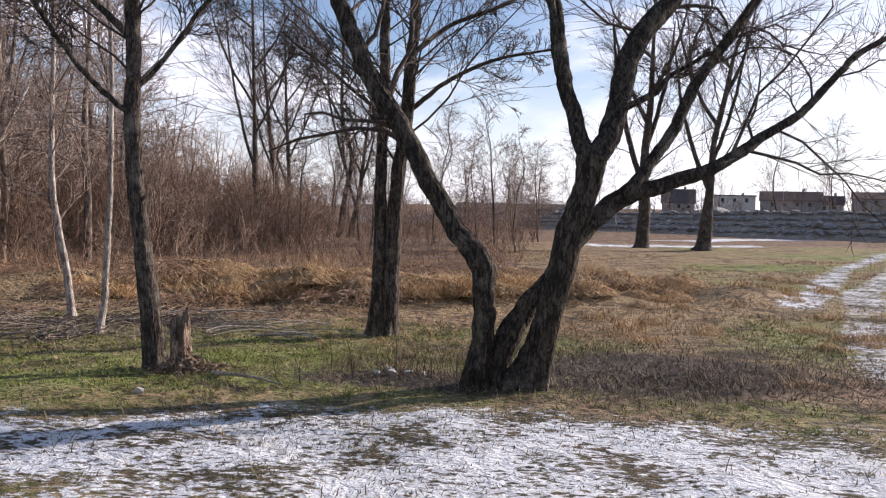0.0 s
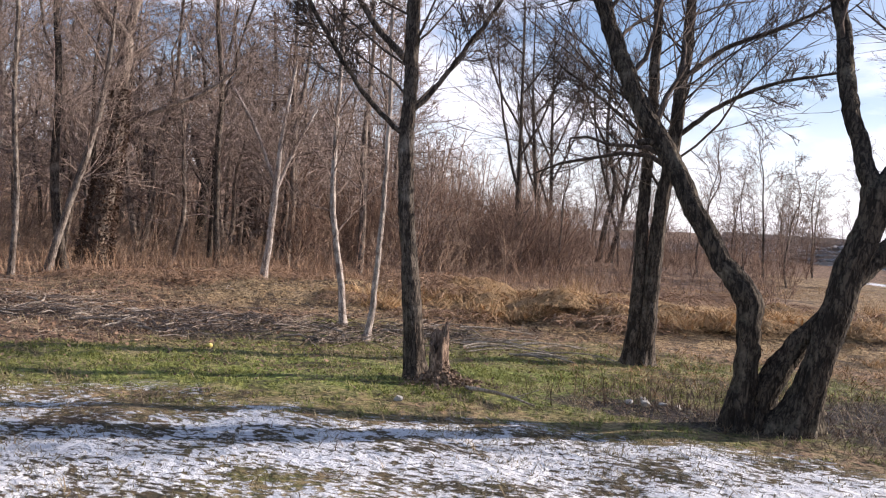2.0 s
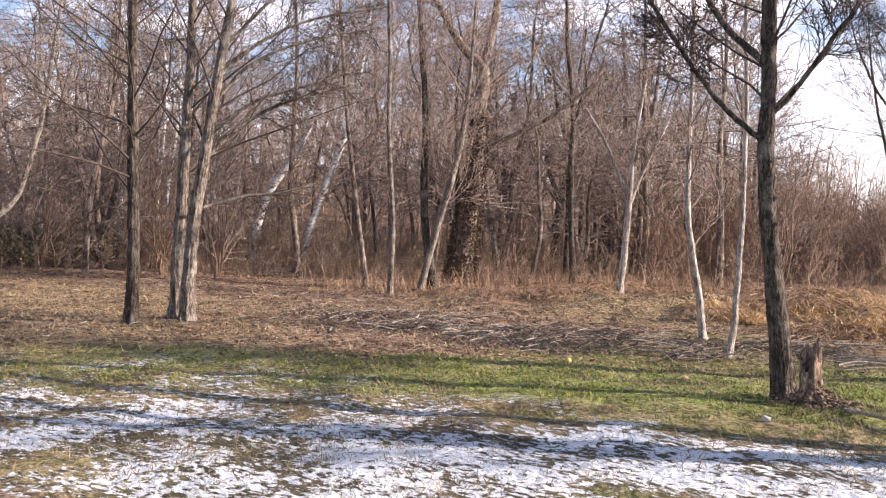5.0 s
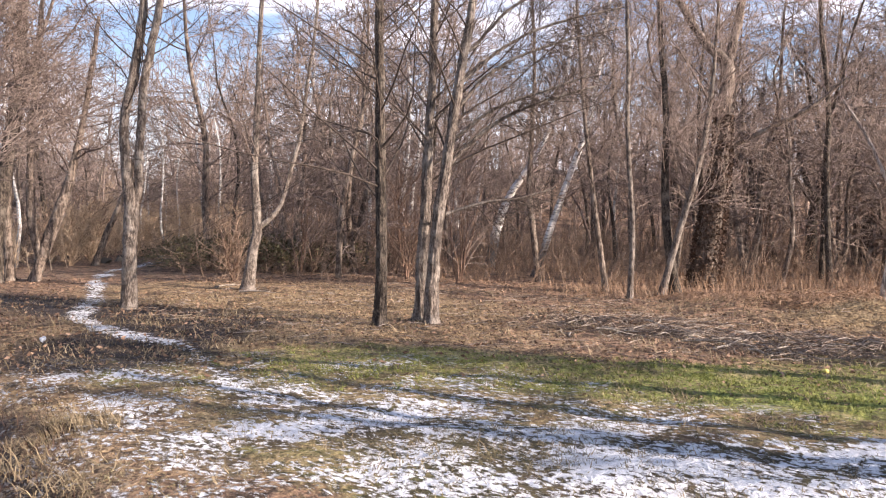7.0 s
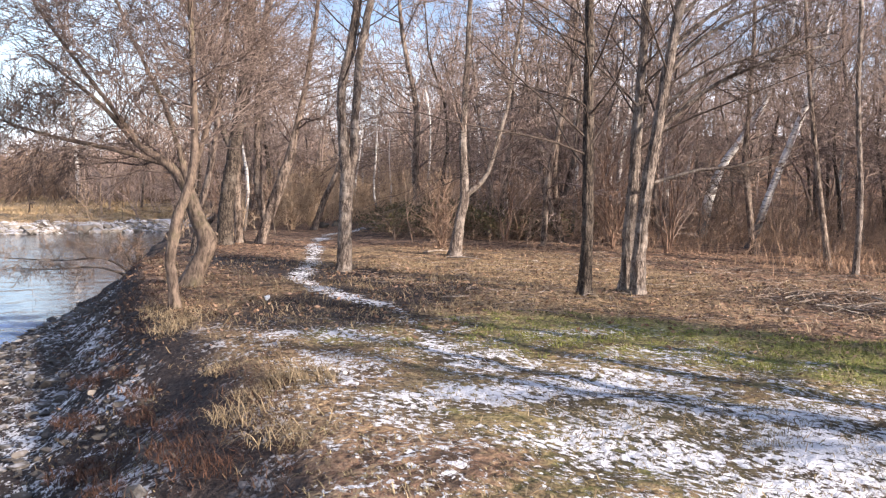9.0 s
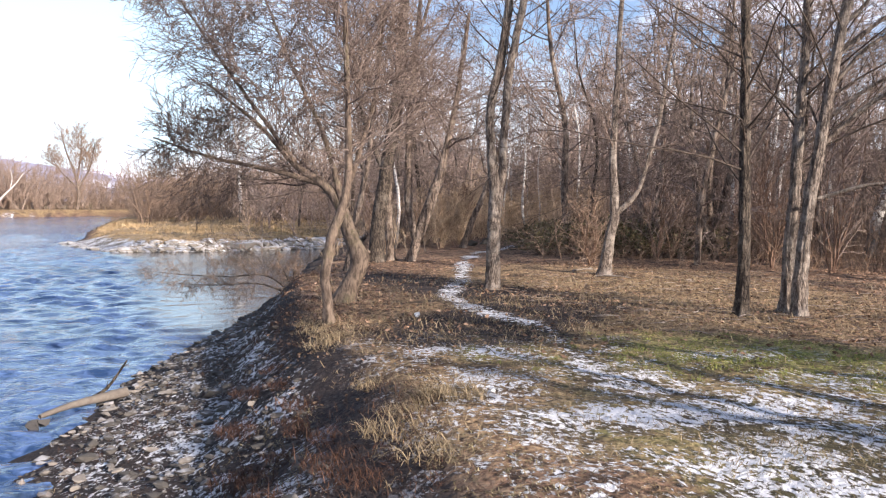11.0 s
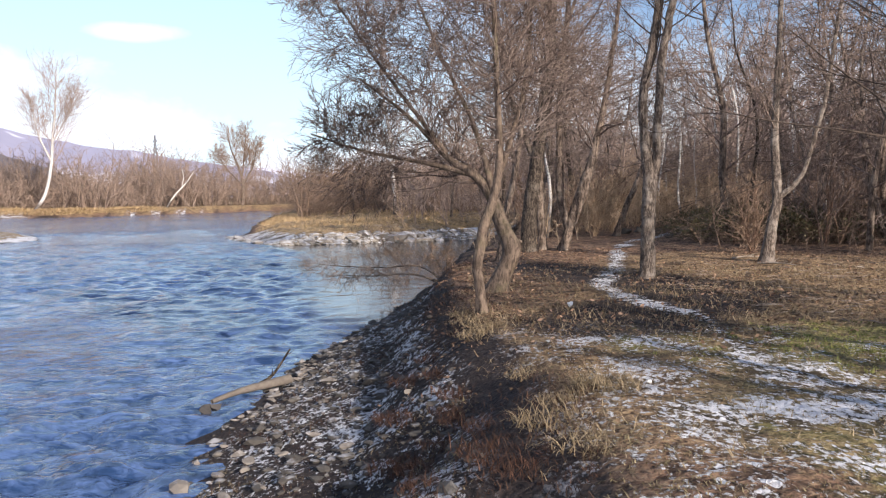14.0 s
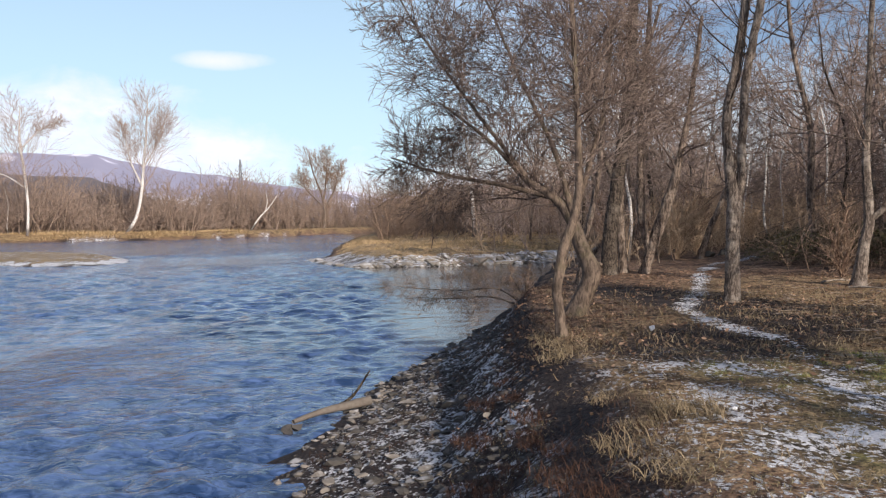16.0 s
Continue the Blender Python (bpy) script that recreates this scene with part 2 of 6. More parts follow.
def ground_material():
    m, nt, b = material("meadow_ground", 0.95)
    v = here(nt)

    def cover(name):
        n = nt.nodes.new("ShaderNodeAttribute")
        n.attribute_name = name
        return n.outputs["Fac"]

    big, mid = noise_of(nt, v, 0.5, 5, 0.6), noise_of(nt, v, 7.0, 4, 0.6, 0.5)
    lay = node(nt, "ShaderNodeMapping", {"Vector": v, "Rotation": (0, 0, 0.7), "Scale": (0.9, 1.1, 1)}).outputs[0]
    fine = noise_of(nt, lay, 19, 5, 0.68, 0.3)
    # dark ends of mid and fine paint in shadows between the grass
    c = mix(nt, spread(nt, mid, 0.42, 0.58), (0.058, 0.032, 0.021), (0.37, 0.218, 0.14))
    blot = noise_of(nt, v, 1.4, 5, 0.7, 0.6)
    c = mix(nt, spread(nt, fine, 0.5, 0.66, 0.0, 0.7), c, (0.44, 0.315, 0.20))
    c = mix(nt, spread(nt, fine, 0.46, 0.34, 0.0, 0.8), c, (0.035, 0.025, 0.018))

    def over(c, name, a, a2, soft, noise_part):
        k = calc(nt, "ADD", cover(name), calc(nt, "MULTIPLY", calc(nt, "SUBTRACT", noise_part, 0.5), 1.5))
        return mix(nt, spread(nt, k, 0.5 - soft, 0.5 + soft), c, mix(nt, spread(nt, fine, 0.38, 0.62), a, a2))

    c = over(c, "straw", (0.12, 0.075, 0.038), (0.62, 0.44, 0.23), 0.3, mid)
    c = over(c, "green", (0.065, 0.095, 0.02), (0.34, 0.38, 0.095), 0.3, calc(nt, "ADD", calc(nt, "MULTIPLY", big, 0.6), calc(nt, "MULTIPLY", noise_of(nt, v, 3.2, 5, 0.7, 0.6), 0.4)))
    c = mix(nt, spread(nt, blot, 0.51, 0.60, 0.0, 0.78), c, (0.058, 0.04, 0.028))
    c = mix(nt, spread(nt, calc(nt, "MULTIPLY", spread(nt, blot, 0.48, 0.36), spread(nt, fine, 0.40, 0.56)), 0.0, 1.0, 0.0, 0.6), c, (0.46, 0.34, 0.20))
    # mud, made darker still to paint in the bank slope's shade
    c = over(c, "mud", (0.02, 0.016, 0.016), (0.072, 0.055, 0.049), 0.25, mid)
    streak = noise_of(nt, node(nt, "ShaderNodeMapping", {"Vector": v, "Rotation": (0, 0, 0.5), "Scale": (0.85, 1.3, 1)}).outputs[0], 13.0, 8, 0.70, 0.35)
    k = calc(nt, "ADD", cover("snow"), calc(nt, "MULTIPLY", calc(nt, "SUBTRACT", streak, 0.5), 4.2))
    k = calc(nt, "ADD", k, calc(nt, "MULTIPLY", calc(nt, "SUBTRACT", noise_of(nt, v, 1.3, 4), 0.5), 2.6))
    white = calc(nt, "MULTIPLY", spread(nt, k, 0.44, 0.60), spread(nt, cover("snow"), 0.06, 0.24))
    c = mix(nt, spread(nt, cover("snow"), 0.3, 0.55, 0.0, 0.72), c, (0.055, 0.046, 0.03))
    c = mix(nt, white, c, mix(nt, mid, (0.74, 0.74, 0.765), (0.87, 0.87, 0.87)))
    nt.links.new(c, b.inputs["Base Color"])
    h = calc(nt, "ADD", calc(nt, "MULTIPLY", fine, 0.35), calc(nt, "ADD", mid, calc(nt, "MULTIPLY", white, 0.25)))
    relief(nt, b, h, 1.0, 0.10)
    return m


def water_material():
    m, nt, b = material("river_water", 0.09)
    b.inputs["Specular IOR Level"].default_value = 0.6
    b.inputs["IOR"].default_value = 1.33
    v = here(nt)

    def ripple(turn, sx, sy, scale, detail, twist):
        at_v = node(nt, "ShaderNodeMapping", {"Vector": v, "Rotation": (0, 0, turn), "Scale": (sx, sy, 1.0)}).outputs[0]
        return noise_of(nt, at_v, scale, detail, 0.55, twist)

    long, mid, small = ripple(0.15, 1.0, 0.7, 0.6, 2, 0.8), ripple(-0.2, 1.0, 0.7, 2.2, 3, 1.0), ripple(0.3, 1.0, 0.8, 6.5, 3, 0.8)
    # sheltered water in the mouth behind the spit lies smooth; mirrored trees' brown is painted in
    lee = nt.nodes.new("ShaderNodeAttribute")
    lee.attribute_name = "still"
    still = lee.outputs["Fac"]
    calm = spread(nt, ripple(0.1, 0.05, 0.16, 1.0, 4, 0.5), 0.42, 0.58, 0.30, 1.2)
    patch = spread(nt, ripple(0.1, 0.35, 0.5, 1.0, 3, 0.8), 0.4, 0.6, 0.65, 1.25)
    calm = calc(nt, "MULTIPLY", calc(nt, "MULTIPLY", calm, patch), spread(nt, still, 0.0, 1.0, 1.0, 0.16))
    # reflected sky blue, lighter on ripples, is painted into the base colour
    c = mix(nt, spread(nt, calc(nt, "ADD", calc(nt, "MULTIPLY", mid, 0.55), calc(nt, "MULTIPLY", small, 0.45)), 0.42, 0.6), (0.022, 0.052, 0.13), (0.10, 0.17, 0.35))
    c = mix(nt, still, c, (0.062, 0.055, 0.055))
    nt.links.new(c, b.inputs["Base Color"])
    h = calc(nt, "ADD", calc(nt, "MULTIPLY", long, 1.3), calc(nt, "ADD", mid, calc(nt, "MULTIPLY", small, 0.55)))
    relief(nt, b, calc(nt, "MULTIPLY", h, calm), 1.0, 0.085)
    return m


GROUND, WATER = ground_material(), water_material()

# ---- mesh helpers


def mesh_object(name, verts, faces, mat, parent=None, label="", smooth=True):
    me = bpy.data.meshes.new(name)
    verts, faces = np.asarray(verts, np.float32), np.asarray(faces, np.int32)
    k = faces.shape[1]
    me.vertices.add(len(verts))
    me.vertices.foreach_set("co", verts.ravel())
    me.loops.add(faces.size)
    me.loops.foreach_set("vertex_index", faces.ravel())
    me.polygons.add(len(faces))
    me.polygons.foreach_set("loop_start", np.arange(0, faces.size, k, dtype=np.int32))
    me.polygons.foreach_set("use_smooth", np.full(len(faces), smooth))
    me.update(calc_edges=True)
    me.materials.append(mat)
    ob = new(name, me)
    if parent:
        ob.parent = parent
    if label:
        ob["label"] = label
    return ob


def part(name, bm, mat, parent=None, label="", smooth=False):
    me = bpy.data.meshes.new(name)
    for f in bm.faces:
        f.smooth = smooth
    bm.to_mesh(me)
    bm.free()
    me.materials.append(mat)
    ob = new(name, me)
    if parent:
        ob.parent = parent
    if label:
        ob["label"] = label
    return ob


def unit(a):
    return a / np.maximum(np.linalg.norm(a, axis=-1, keepdims=True), 1e-9)


def tubes(P, R, n, rng=None, rough=0.0, foot=0.0):
    """Tapered tubes along B lines of m points each."""
    B, m, _ = P.shape
    T = unit(np.gradient(P, axis=1))
    axis = unit(P[:, -1] - P[:, 0])
    ref = np.where(np.abs(axis[:, 2:3]) > 0.8, np.array([[1.0, 0, 0]]), np.array([[0, 0, 1.0]]))[:, None]
    U = unit(ref - (ref * T).sum(-1, keepdims=True) * T)
    V = np.cross(T, U)
    a = np.arange(n) * 2 * np.pi / n
    ring = U[:, :, None] * np.cos(a)[:, None] + V[:, :, None] * np.sin(a)[:, None]
    rad = R[:, :, None, None] * np.ones((1, 1, n, 1))
    if rng is not None and rough:
        wob = rng.normal(0, 1, (B, m, n, 1)) * 0.5 + rng.normal(0, 1, (B, 1, n, 1)) * 0.6
        if n > 30:
            # ridges and furrows that run some way up the stem and then give out
            k = np.linspace(0, m // 5 + 1, m)
            lump = rng.normal(0, 1, (B, m // 5 + 3, n, 1))
            i, f = k.astype(int), (k - k.astype(int))[None, :, None, None]
            wob = 0.95 * (lump[:, i] * (1 - f) + lump[:, i + 1] * f) + 0.3 * rng.normal(0, 1, (B, m, n, 1))
        rad = rad * (1 + rough * wob)
    if foot:
        up = np.maximum(P[:, :, 2], 0)[:, :, None, None]
        lobe = 0.5 + 0.5 * np.sin(4 * a + 1.3)[:, None] + 0.4 * np.sin(7 * a)[:, None]
        rad = rad * (1 + foot * (0.15 + 0.55 * lobe) * np.exp(-up / 0.13))
    verts = (P[:, :, None] + ring * rad).reshape(-1, 3)
    i = (np.arange(B)[:, None, None] * m + np.arange(m - 1)[None, :, None]) * n
    j, j2 = np.arange(n)[None, None], ((np.arange(n) + 1) % n)[None, None]
    faces = np.stack([i + j, i + j2, i + n + j2, i + n + j], -1).reshape(-1, 4)
    return verts, faces


def spikes(P, R):
    """The finest shoots: three-sided, running out to a point."""
    B = len(P)
    axis = unit(P[:, -1] - P[:, 0])
    ref = np.where(np.abs(axis[:, 2:3]) > 0.8, np.array([[1.0, 0, 0]]), np.array([[0, 0, 1.0]]))
    U = unit(ref - (ref * axis).sum(-1, keepdims=True) * axis)
    V = np.cross(axis, U)
    r = R[:, :1]
    verts = np.stack([P[:, 0] + r * U, P[:, 0] + r * (-0.5 * U + 0.87 * V), P[:, 0] + r * (-0.5 * U - 0.87 * V), P[:, -1]], 1).reshape(-1, 3)
    i = np.arange(B)[:, None] * 4
    faces = np.stack([i + [0, 1, 3], i + [1, 2, 3], i + [2, 0, 3]], 1).reshape(-1, 3)
    return verts, faces


def join(*groups):
    vs, fs, k = [], [], 0
    for v, f in groups:
        vs.append(v)
        fs.append(f + k)
        k += len(v)
    return np.concatenate(vs), np.concatenate(fs)


def grow(P, R, rng, per, lo, hi, share, angle, lift, bend, m, thin, least=0.0025, taper=0.25):
    """Side shoots: 'per' to each line, at lo to hi of its length."""
    B, k, _ = P.shape
    length = np.linalg.norm(np.diff(P, axis=1), axis=2).sum(1)
    t = lo + (hi - lo) * (np.arange(per)[None] + rng.random((B, per))) / per
    x = t * (k - 1)
    i = np.minimum(x.astype(int), k - 2)
    f = (x - i)[..., None]
    b = np.arange(B)[:, None]
    start = P[b, i] * (1 - f) + P[b, i + 1] * f
    r0 = R[b, i] * (1 - f[..., 0]) + R[b, i + 1] * f[..., 0]
    T = unit(P[b, i + 1] - P[b, i])
    N = rng.normal(size=T.shape)
    N = unit(N - (N * T).sum(-1, keepdims=True) * T)
    ang = np.radians(angle) * rng.uniform(0.7, 1.25, t.shape)[..., None]
    D = unit(np.cos(ang) * T + np.sin(ang) * N + np.array([0, 0, lift]))
    span = share * length[:, None] * (1.1 - 0.65 * (t - lo) / max(hi - lo, 1e-6)) * rng.uniform(0.55, 1.25, t.shape)
    start, D, span, r0 = start.reshape(-1, 3), D.reshape(-1, 3), span.reshape(-1, 1), r0.reshape(-1)
    pts, step = [start], span / (m - 1)
    for _ in range(m - 1):
        pts.append(pts[-1] + D * step)
        D = unit(D + rng.normal(0, bend, D.shape) + np.array([0, 0, lift * 0.35]))
    Q = np.stack(pts, 1)
    r = np.maximum(r0 * thin, least)
    S = np.maximum(r[:, None] * np.linspace(1, taper, m)[None], least * 0.6)
    return Q, S


def curve_through(pts, n):
    """Catmull-Rom through the given points (rows of numbers)."""
    p = np.asarray(pts, float)
    p = np.vstack([2 * p[0] - p[1], p, 2 * p[-1] - p[-2]])
    gaps = np.linalg.norm(np.diff(p[1:-1, :3], axis=0), axis=1)
    s = np.concatenate([[0], np.cumsum(gaps)])
    u = np.linspace(0, s[-1], n)
    i = np.clip(np.searchsorted(s, u, side="right") - 1, 0, len(gaps) - 1)
    f = ((u - s[i]) / gaps[i])[:, None]
    a, b, c, d = p[i], p[i + 1], p[i + 2], p[i + 3]
    return 0.5 * (2 * b + (c - a) * f + (2 * a - 5 * b + 4 * c - d) * f * f + (3 * b - a - 3 * c + d) * f ** 3)

# ---- the lie of the land
WATER_Z = -1.4
SHOULDER = ([-400, -20, -5, 0, 3, 5, 8, 10, 12.5, 16, 20, 26, 34, 45, 62, 90, 140, 400],
            [-60, -5, -2.6, -1.3, 0.4, 1.5, 1.85, 1.85, 1.8, 1.95, 2.4, 3.9, 6.0, 8.5, 13, 18, 35, 120])
EDGE = ([-400, -20, -5, 0, 5, 9.5, 12.7, 14.8, 18.5, 20.9, 26, 33.3, 45, 61.7, 90, 140, 400],
        [-64, -9, -6.5, -5, -3.2, -1.8, -1.3, -1.0, -0.3, 0.6, 2.0, 3.7, 6.0, 9.4, 15, 32, 117])


def step(a, lo, hi):
    t = np.clip((a - lo) / (hi - lo), 0, 1)
    return t * t * (3 - 2 * t)


def wave(x, y, k, seed):
    """Smooth cheap unevenness, about -1 to 1."""
    r = np.random.default_rng(seed)
    out = 0
    for _ in range(7):
        a, p, s = r.uniform(0, 6.28), r.uniform(0, 6.28), k * r.uniform(0.6, 1.7)
        out = out + np.sin((x * math.cos(a) + y * math.sin(a)) * s + p)
    return out / 3.5


def near_line(x, y, pts):
    """Distance to a line through the given points."""
    best = np.full(np.shape(x), 1e9)
    for (ax, ay), (bx, by) in zip(pts[:-1], pts[1:]):
        dx, dy = bx - ax, by - ay
        t = np.clip(((x - ax) * dx + (y - ay) * dy) / (dx * dx + dy * dy), 0, 1)
        best = np.minimum(best, np.hypot(x - ax - t * dx, y - ay - t * dy))
    return best


def spit(x, y):
    """How far inside the far spit of land a point lies, in metres."""
    s = -x
    side = y - np.interp(s, [0, 57, 62, 67, 72, 82, 100, 150, 210], [-3, -3, -5.2, -7.0, -7.3, -7.6, -8.6, -10, -9])
    front = s - np.interp(y, [-9, -4.5, 2, 9, 14], [73, 57.6, 58.5, 62, 64])
    return np.minimum(side * 0.55, front)


def far_bank(x, y):
    return -x - np.interp(y, [-400, -90, -56, -42, -26, -17, 0], [120, 146, 154, 159, 179, 200, 210])


def gravel_bar(x, y):
    u, v = x + 80, y + 33
    a = math.radians(35)
    p, q = u * math.cos(a) + v * math.sin(a), -u * math.sin(a) + v * math.cos(a)
    return 1 - np.sqrt((p / 17) ** 2 + (q / 6.5) ** 2)


def height(x, y):
    x, y = np.asarray(x, float), np.asarray(y, float)
    s, r = -x, np.hypot(x, y)
    sh, ed = np.interp(s, *SHOULDER), np.interp(s, *EDGE)
    q = (sh - y) / (sh - ed) + 0.06 * wave(x, y, 1.9, 3) * np.clip(1 - r / 60, 0, 1)
    drop = 0.05 * np.log1p(np.exp(np.clip(q / 0.05, -40, 40)))
    drop = np.interp(drop, [0, 0.12, 0.42, 1.0, 3.0], [0, 0.20, 0.73, 1.0, 2.2])
    z = np.maximum(WATER_Z * drop, -3.0)
    meadow = step(-q, -0.1, 0.3)
    z = z + 0.035 * wave(x, y, 0.9, 5) * step(r, 1, 6) + 0.018 * wave(x, y, 4.2, 6) + 0.10 * wave(x, y, 0.21, 8) * step(r, 14, 40) * meadow
    z = z + (0.16 + 0.2 * wave(x, y, 1.5, 12)) * step(near_line(x, y, [(-9, 17), (-3, 18), (4, 19)]), 4, 1.5)
    turn = np.degrees(np.arctan2(-x, y))
    top = np.interp(turn, [9, 24, 40, 60, 65, 69, 74, 82], [0, 5.0, 7.0, 7.5, 5.0, 2.0, 1.5, 0])
    z = z + top * step(r, 46, 96) * meadow
    z = z + 5.0 * step(r, 190, 420) * step(turn, 14, 2) * step(turn, -70, -50)
    land = spit(x, y)
    z = np.maximum(z, WATER_Z + np.clip(land * 0.45, -1.6, 0.75) + 0.7 * step(land, 1.5, 10) + 0.05 * wave(x, y, 1.2, 9))
    bank = far_bank(x, y)
    z = np.maximum(z, WATER_Z + np.clip(bank * 0.3, -1.6, 1.2) + 0.1 * wave(x, y, 0.4, 10))
    z = np.maximum(z, WATER_Z + np.clip(gravel_bar(x, y) * 1.6, -1.6, 0.34))
    return z


def z_at(x, y):
    return float(height(x, y))


TRACK = [(9, 1.0), (5, 3.9), (2, 5.3), (0.2, 5.7), (-1.6, 5.4), (-3.4, 4.7), (-5.2, 4.3), (-7.0, 4.15), (-8.4, 4.0)]
FOOTPATH = [(-6.5, 4.0), (-8.5, 4.0), (-11.5, 4.55), (-13.2, 4.3), (-15.8, 4.6), (-19.4, 5.95), (-24.5, 7.6), (-29, 9.3), (-34.8, 13.0), (-39, 15.4)]
RUT_A, RUT_B = [(6.4, 16.4), (8.6, 21.0), (12.7, 29.4), (22, 46)], [(4.6, 9.3), (6.2, 13.2), (9.1, 20.0), (11.5, 24), (19, 38)]
LAWN = [(-9.2, 5.8), (-6.3, 7.7), (-3.6, 9.0), (-1.6, 9.4)]


def covers(x, y):
    s, r = -x, np.hypot(x, y)
    sh, ed = np.interp(s, *SHOULDER), np.interp(s, *EDGE)
    q = (sh - y) / (sh - ed)
    d = near_line(x, y, TRACK)
    slim = np.interp(s, [-6, -2, 1.5, 3, 5, 8], [1.05, 1.1, 1.12, 1.0, 0.66, 0.28])
    snow = np.interp(s, [1, 4, 6.5], [0.74, 0.66, 0.48]) * step(d / slim, 2.2, 0.95)
    snow = np.maximum(snow, np.interp(s, [0, 4.5, 7], [0.34, 0.33, 0.30]) * step(y, 8.0, 6.2) * step(q, 0.2, -0.2) * step(r, 13, 9))
    snow = np.maximum(snow, 0.52 * step(np.hypot((x + 6.3) / 1.1, (y - 2.6) / 0.5), 1.2, 0.4))
    snow = np.maximum(snow, 0.66 * step(near_line(x, y, FOOTPATH) + 0.12 * wave(x, y, 1.6, 17), 0.34, 0.02) * step(s, 6, 9) * (1 - 0.5 * step(np.abs(s - 10.2), 1.2, 0.3)))
    snow = np.maximum(snow, 0.44 * step(near_line(x, y, FOOTPATH), 1.2, 0.2) * step(s, 11, 7))
    snow = np.maximum(snow, 0.56 * step(near_line(x, y, RUT_A), 0.6, 0.12))
    snow = np.maximum(snow, 0.54 * step(near_line(x, y, RUT_B), 0.6, 0.15) * (0.55 + 0.45 * step(np.abs(y - 15.5), 0.8, 1.8)))
    snow = np.maximum(snow, 0.9 * step(near_line(x, y, [(8.5, 50.3), (13, 50.5), (17, 52)]), 1.5, 0.5))
    snow = np.maximum(snow, 0.9 * step(near_line(x, y, [(14, 62), (23, 73), (38, 80.5)]), 2.0, 0.7))
    snow = np.maximum(snow, 0.33 * step(q, 0.05, 0.25) * step(q, 1.05, 0.8) * step(s, 30, 20) * (0.72 + 0.28 * step(s, 8, 11)))
    land, bank = spit(x, y), far_bank(x, y)
    low = (s > 50) & (y < 13)
    snow = np.where(low & (land > -0.5) & (land < 1.2), np.where(s < 72, 0.6, 0.05), snow)
    snow = np.where(low & (land >= 1.2), 0.1, snow)
    snow = np.where((bank > 0) & (bank < 2), 0.4 * step(wave(x, y, 0.2, 77), -0.2, 0.5), snow)
    snow = np.where(gravel_bar(x, y) > 0, np.where(gravel_bar(x, y) < 0.12, 0.9, 0.22), snow)
    snow = snow * (1 - 0.5 * step(np.hypot((x + 2.0) / 1.2, (y - 4.9) / 0.8), 1.2, 0.4))
    lawn = near_line(x, y, LAWN)
    green = 0.80 * step(lawn, 2.0, 0.9) * (0.6 + 0.4 * step(s, 8, 5))
    green = np.maximum(green, 0.58 * step(y, 6, 9) * step(y, 15, 11.5) * step(np.abs(x + 2), 6, 3))
    green = np.maximum(green, (0.40 + 0.26 * wave(x, y, 0.5, 91)) * step(x - 0.2 * (y - 10), 1.6, 4.5) * step(y, 8, 11) * step(y, 62, 50))
    green = np.maximum(green, 0.5 * step(np.hypot((x - 2.4) / 1.6, (y - 7.7) / 0.5), 1.2, 0.5))
    green = np.maximum(green, 0.36 * step(d, 4.5, 2) * step(q, 0.0, -0.4))
    green = np.where(low & (land > 1.5) & (s < 84), 0.16, green)
    straw = 0.50 * step(near_line(x, y, [(-9, 3.4), (-14, 8), (-20, 9.5)]), 5.5, 2.5)
    straw = np.maximum(straw, 0.36 * step(near_line(x, y, [(-3, 16), (4, 18)]), 6, 2))
    straw = np.maximum(straw, 0.6 * step(x, 1.0, 3.5) * step(y, 60, 50) * step(y, 8, 10))
    straw = np.maximum(straw, 0.72 * step(y, 12.5, 15) * step(y, 27, 21) * step(np.abs(x + 2), 9, 6))
    straw = np.where((low & (land > 0.5)) | (bank > 2) | (gravel_bar(x, y) > 0), 0.8, straw)
    mud = 0.95 * step(q, -0.12, 0.08) * step(s, 40, 25)
    mud = np.maximum(mud, 0.75 * step(near_line(x, y, [(-11, 3.3), (-14, 6), (-20, 4.5)]), 2.0, 0.8))
    mud = np.maximum(mud, 0.55 * step(near_line(x, y, [(-11, 11.2), (-6.5, 10.9), (-3.5, 12.6)]), 1.6, 0.5))
    mud = np.maximum(mud, 0.72 * step(np.hypot((x - 2.1) / 1.5, (y - 9.3) / 1.2), 1.5, 0.7))
    mud = np.maximum(mud, 0.75 * step(np.hypot((x + 0.1) / 1.6, (y - 8.8) / 0.7), 1.2, 0.5))
    mud = np.maximum(mud, 0.8 * step(np.abs(height(x, y) - WATER_Z), 0.14, 0.03))
    return {"snow": snow, "green": green, "straw": straw, "mud": mud}


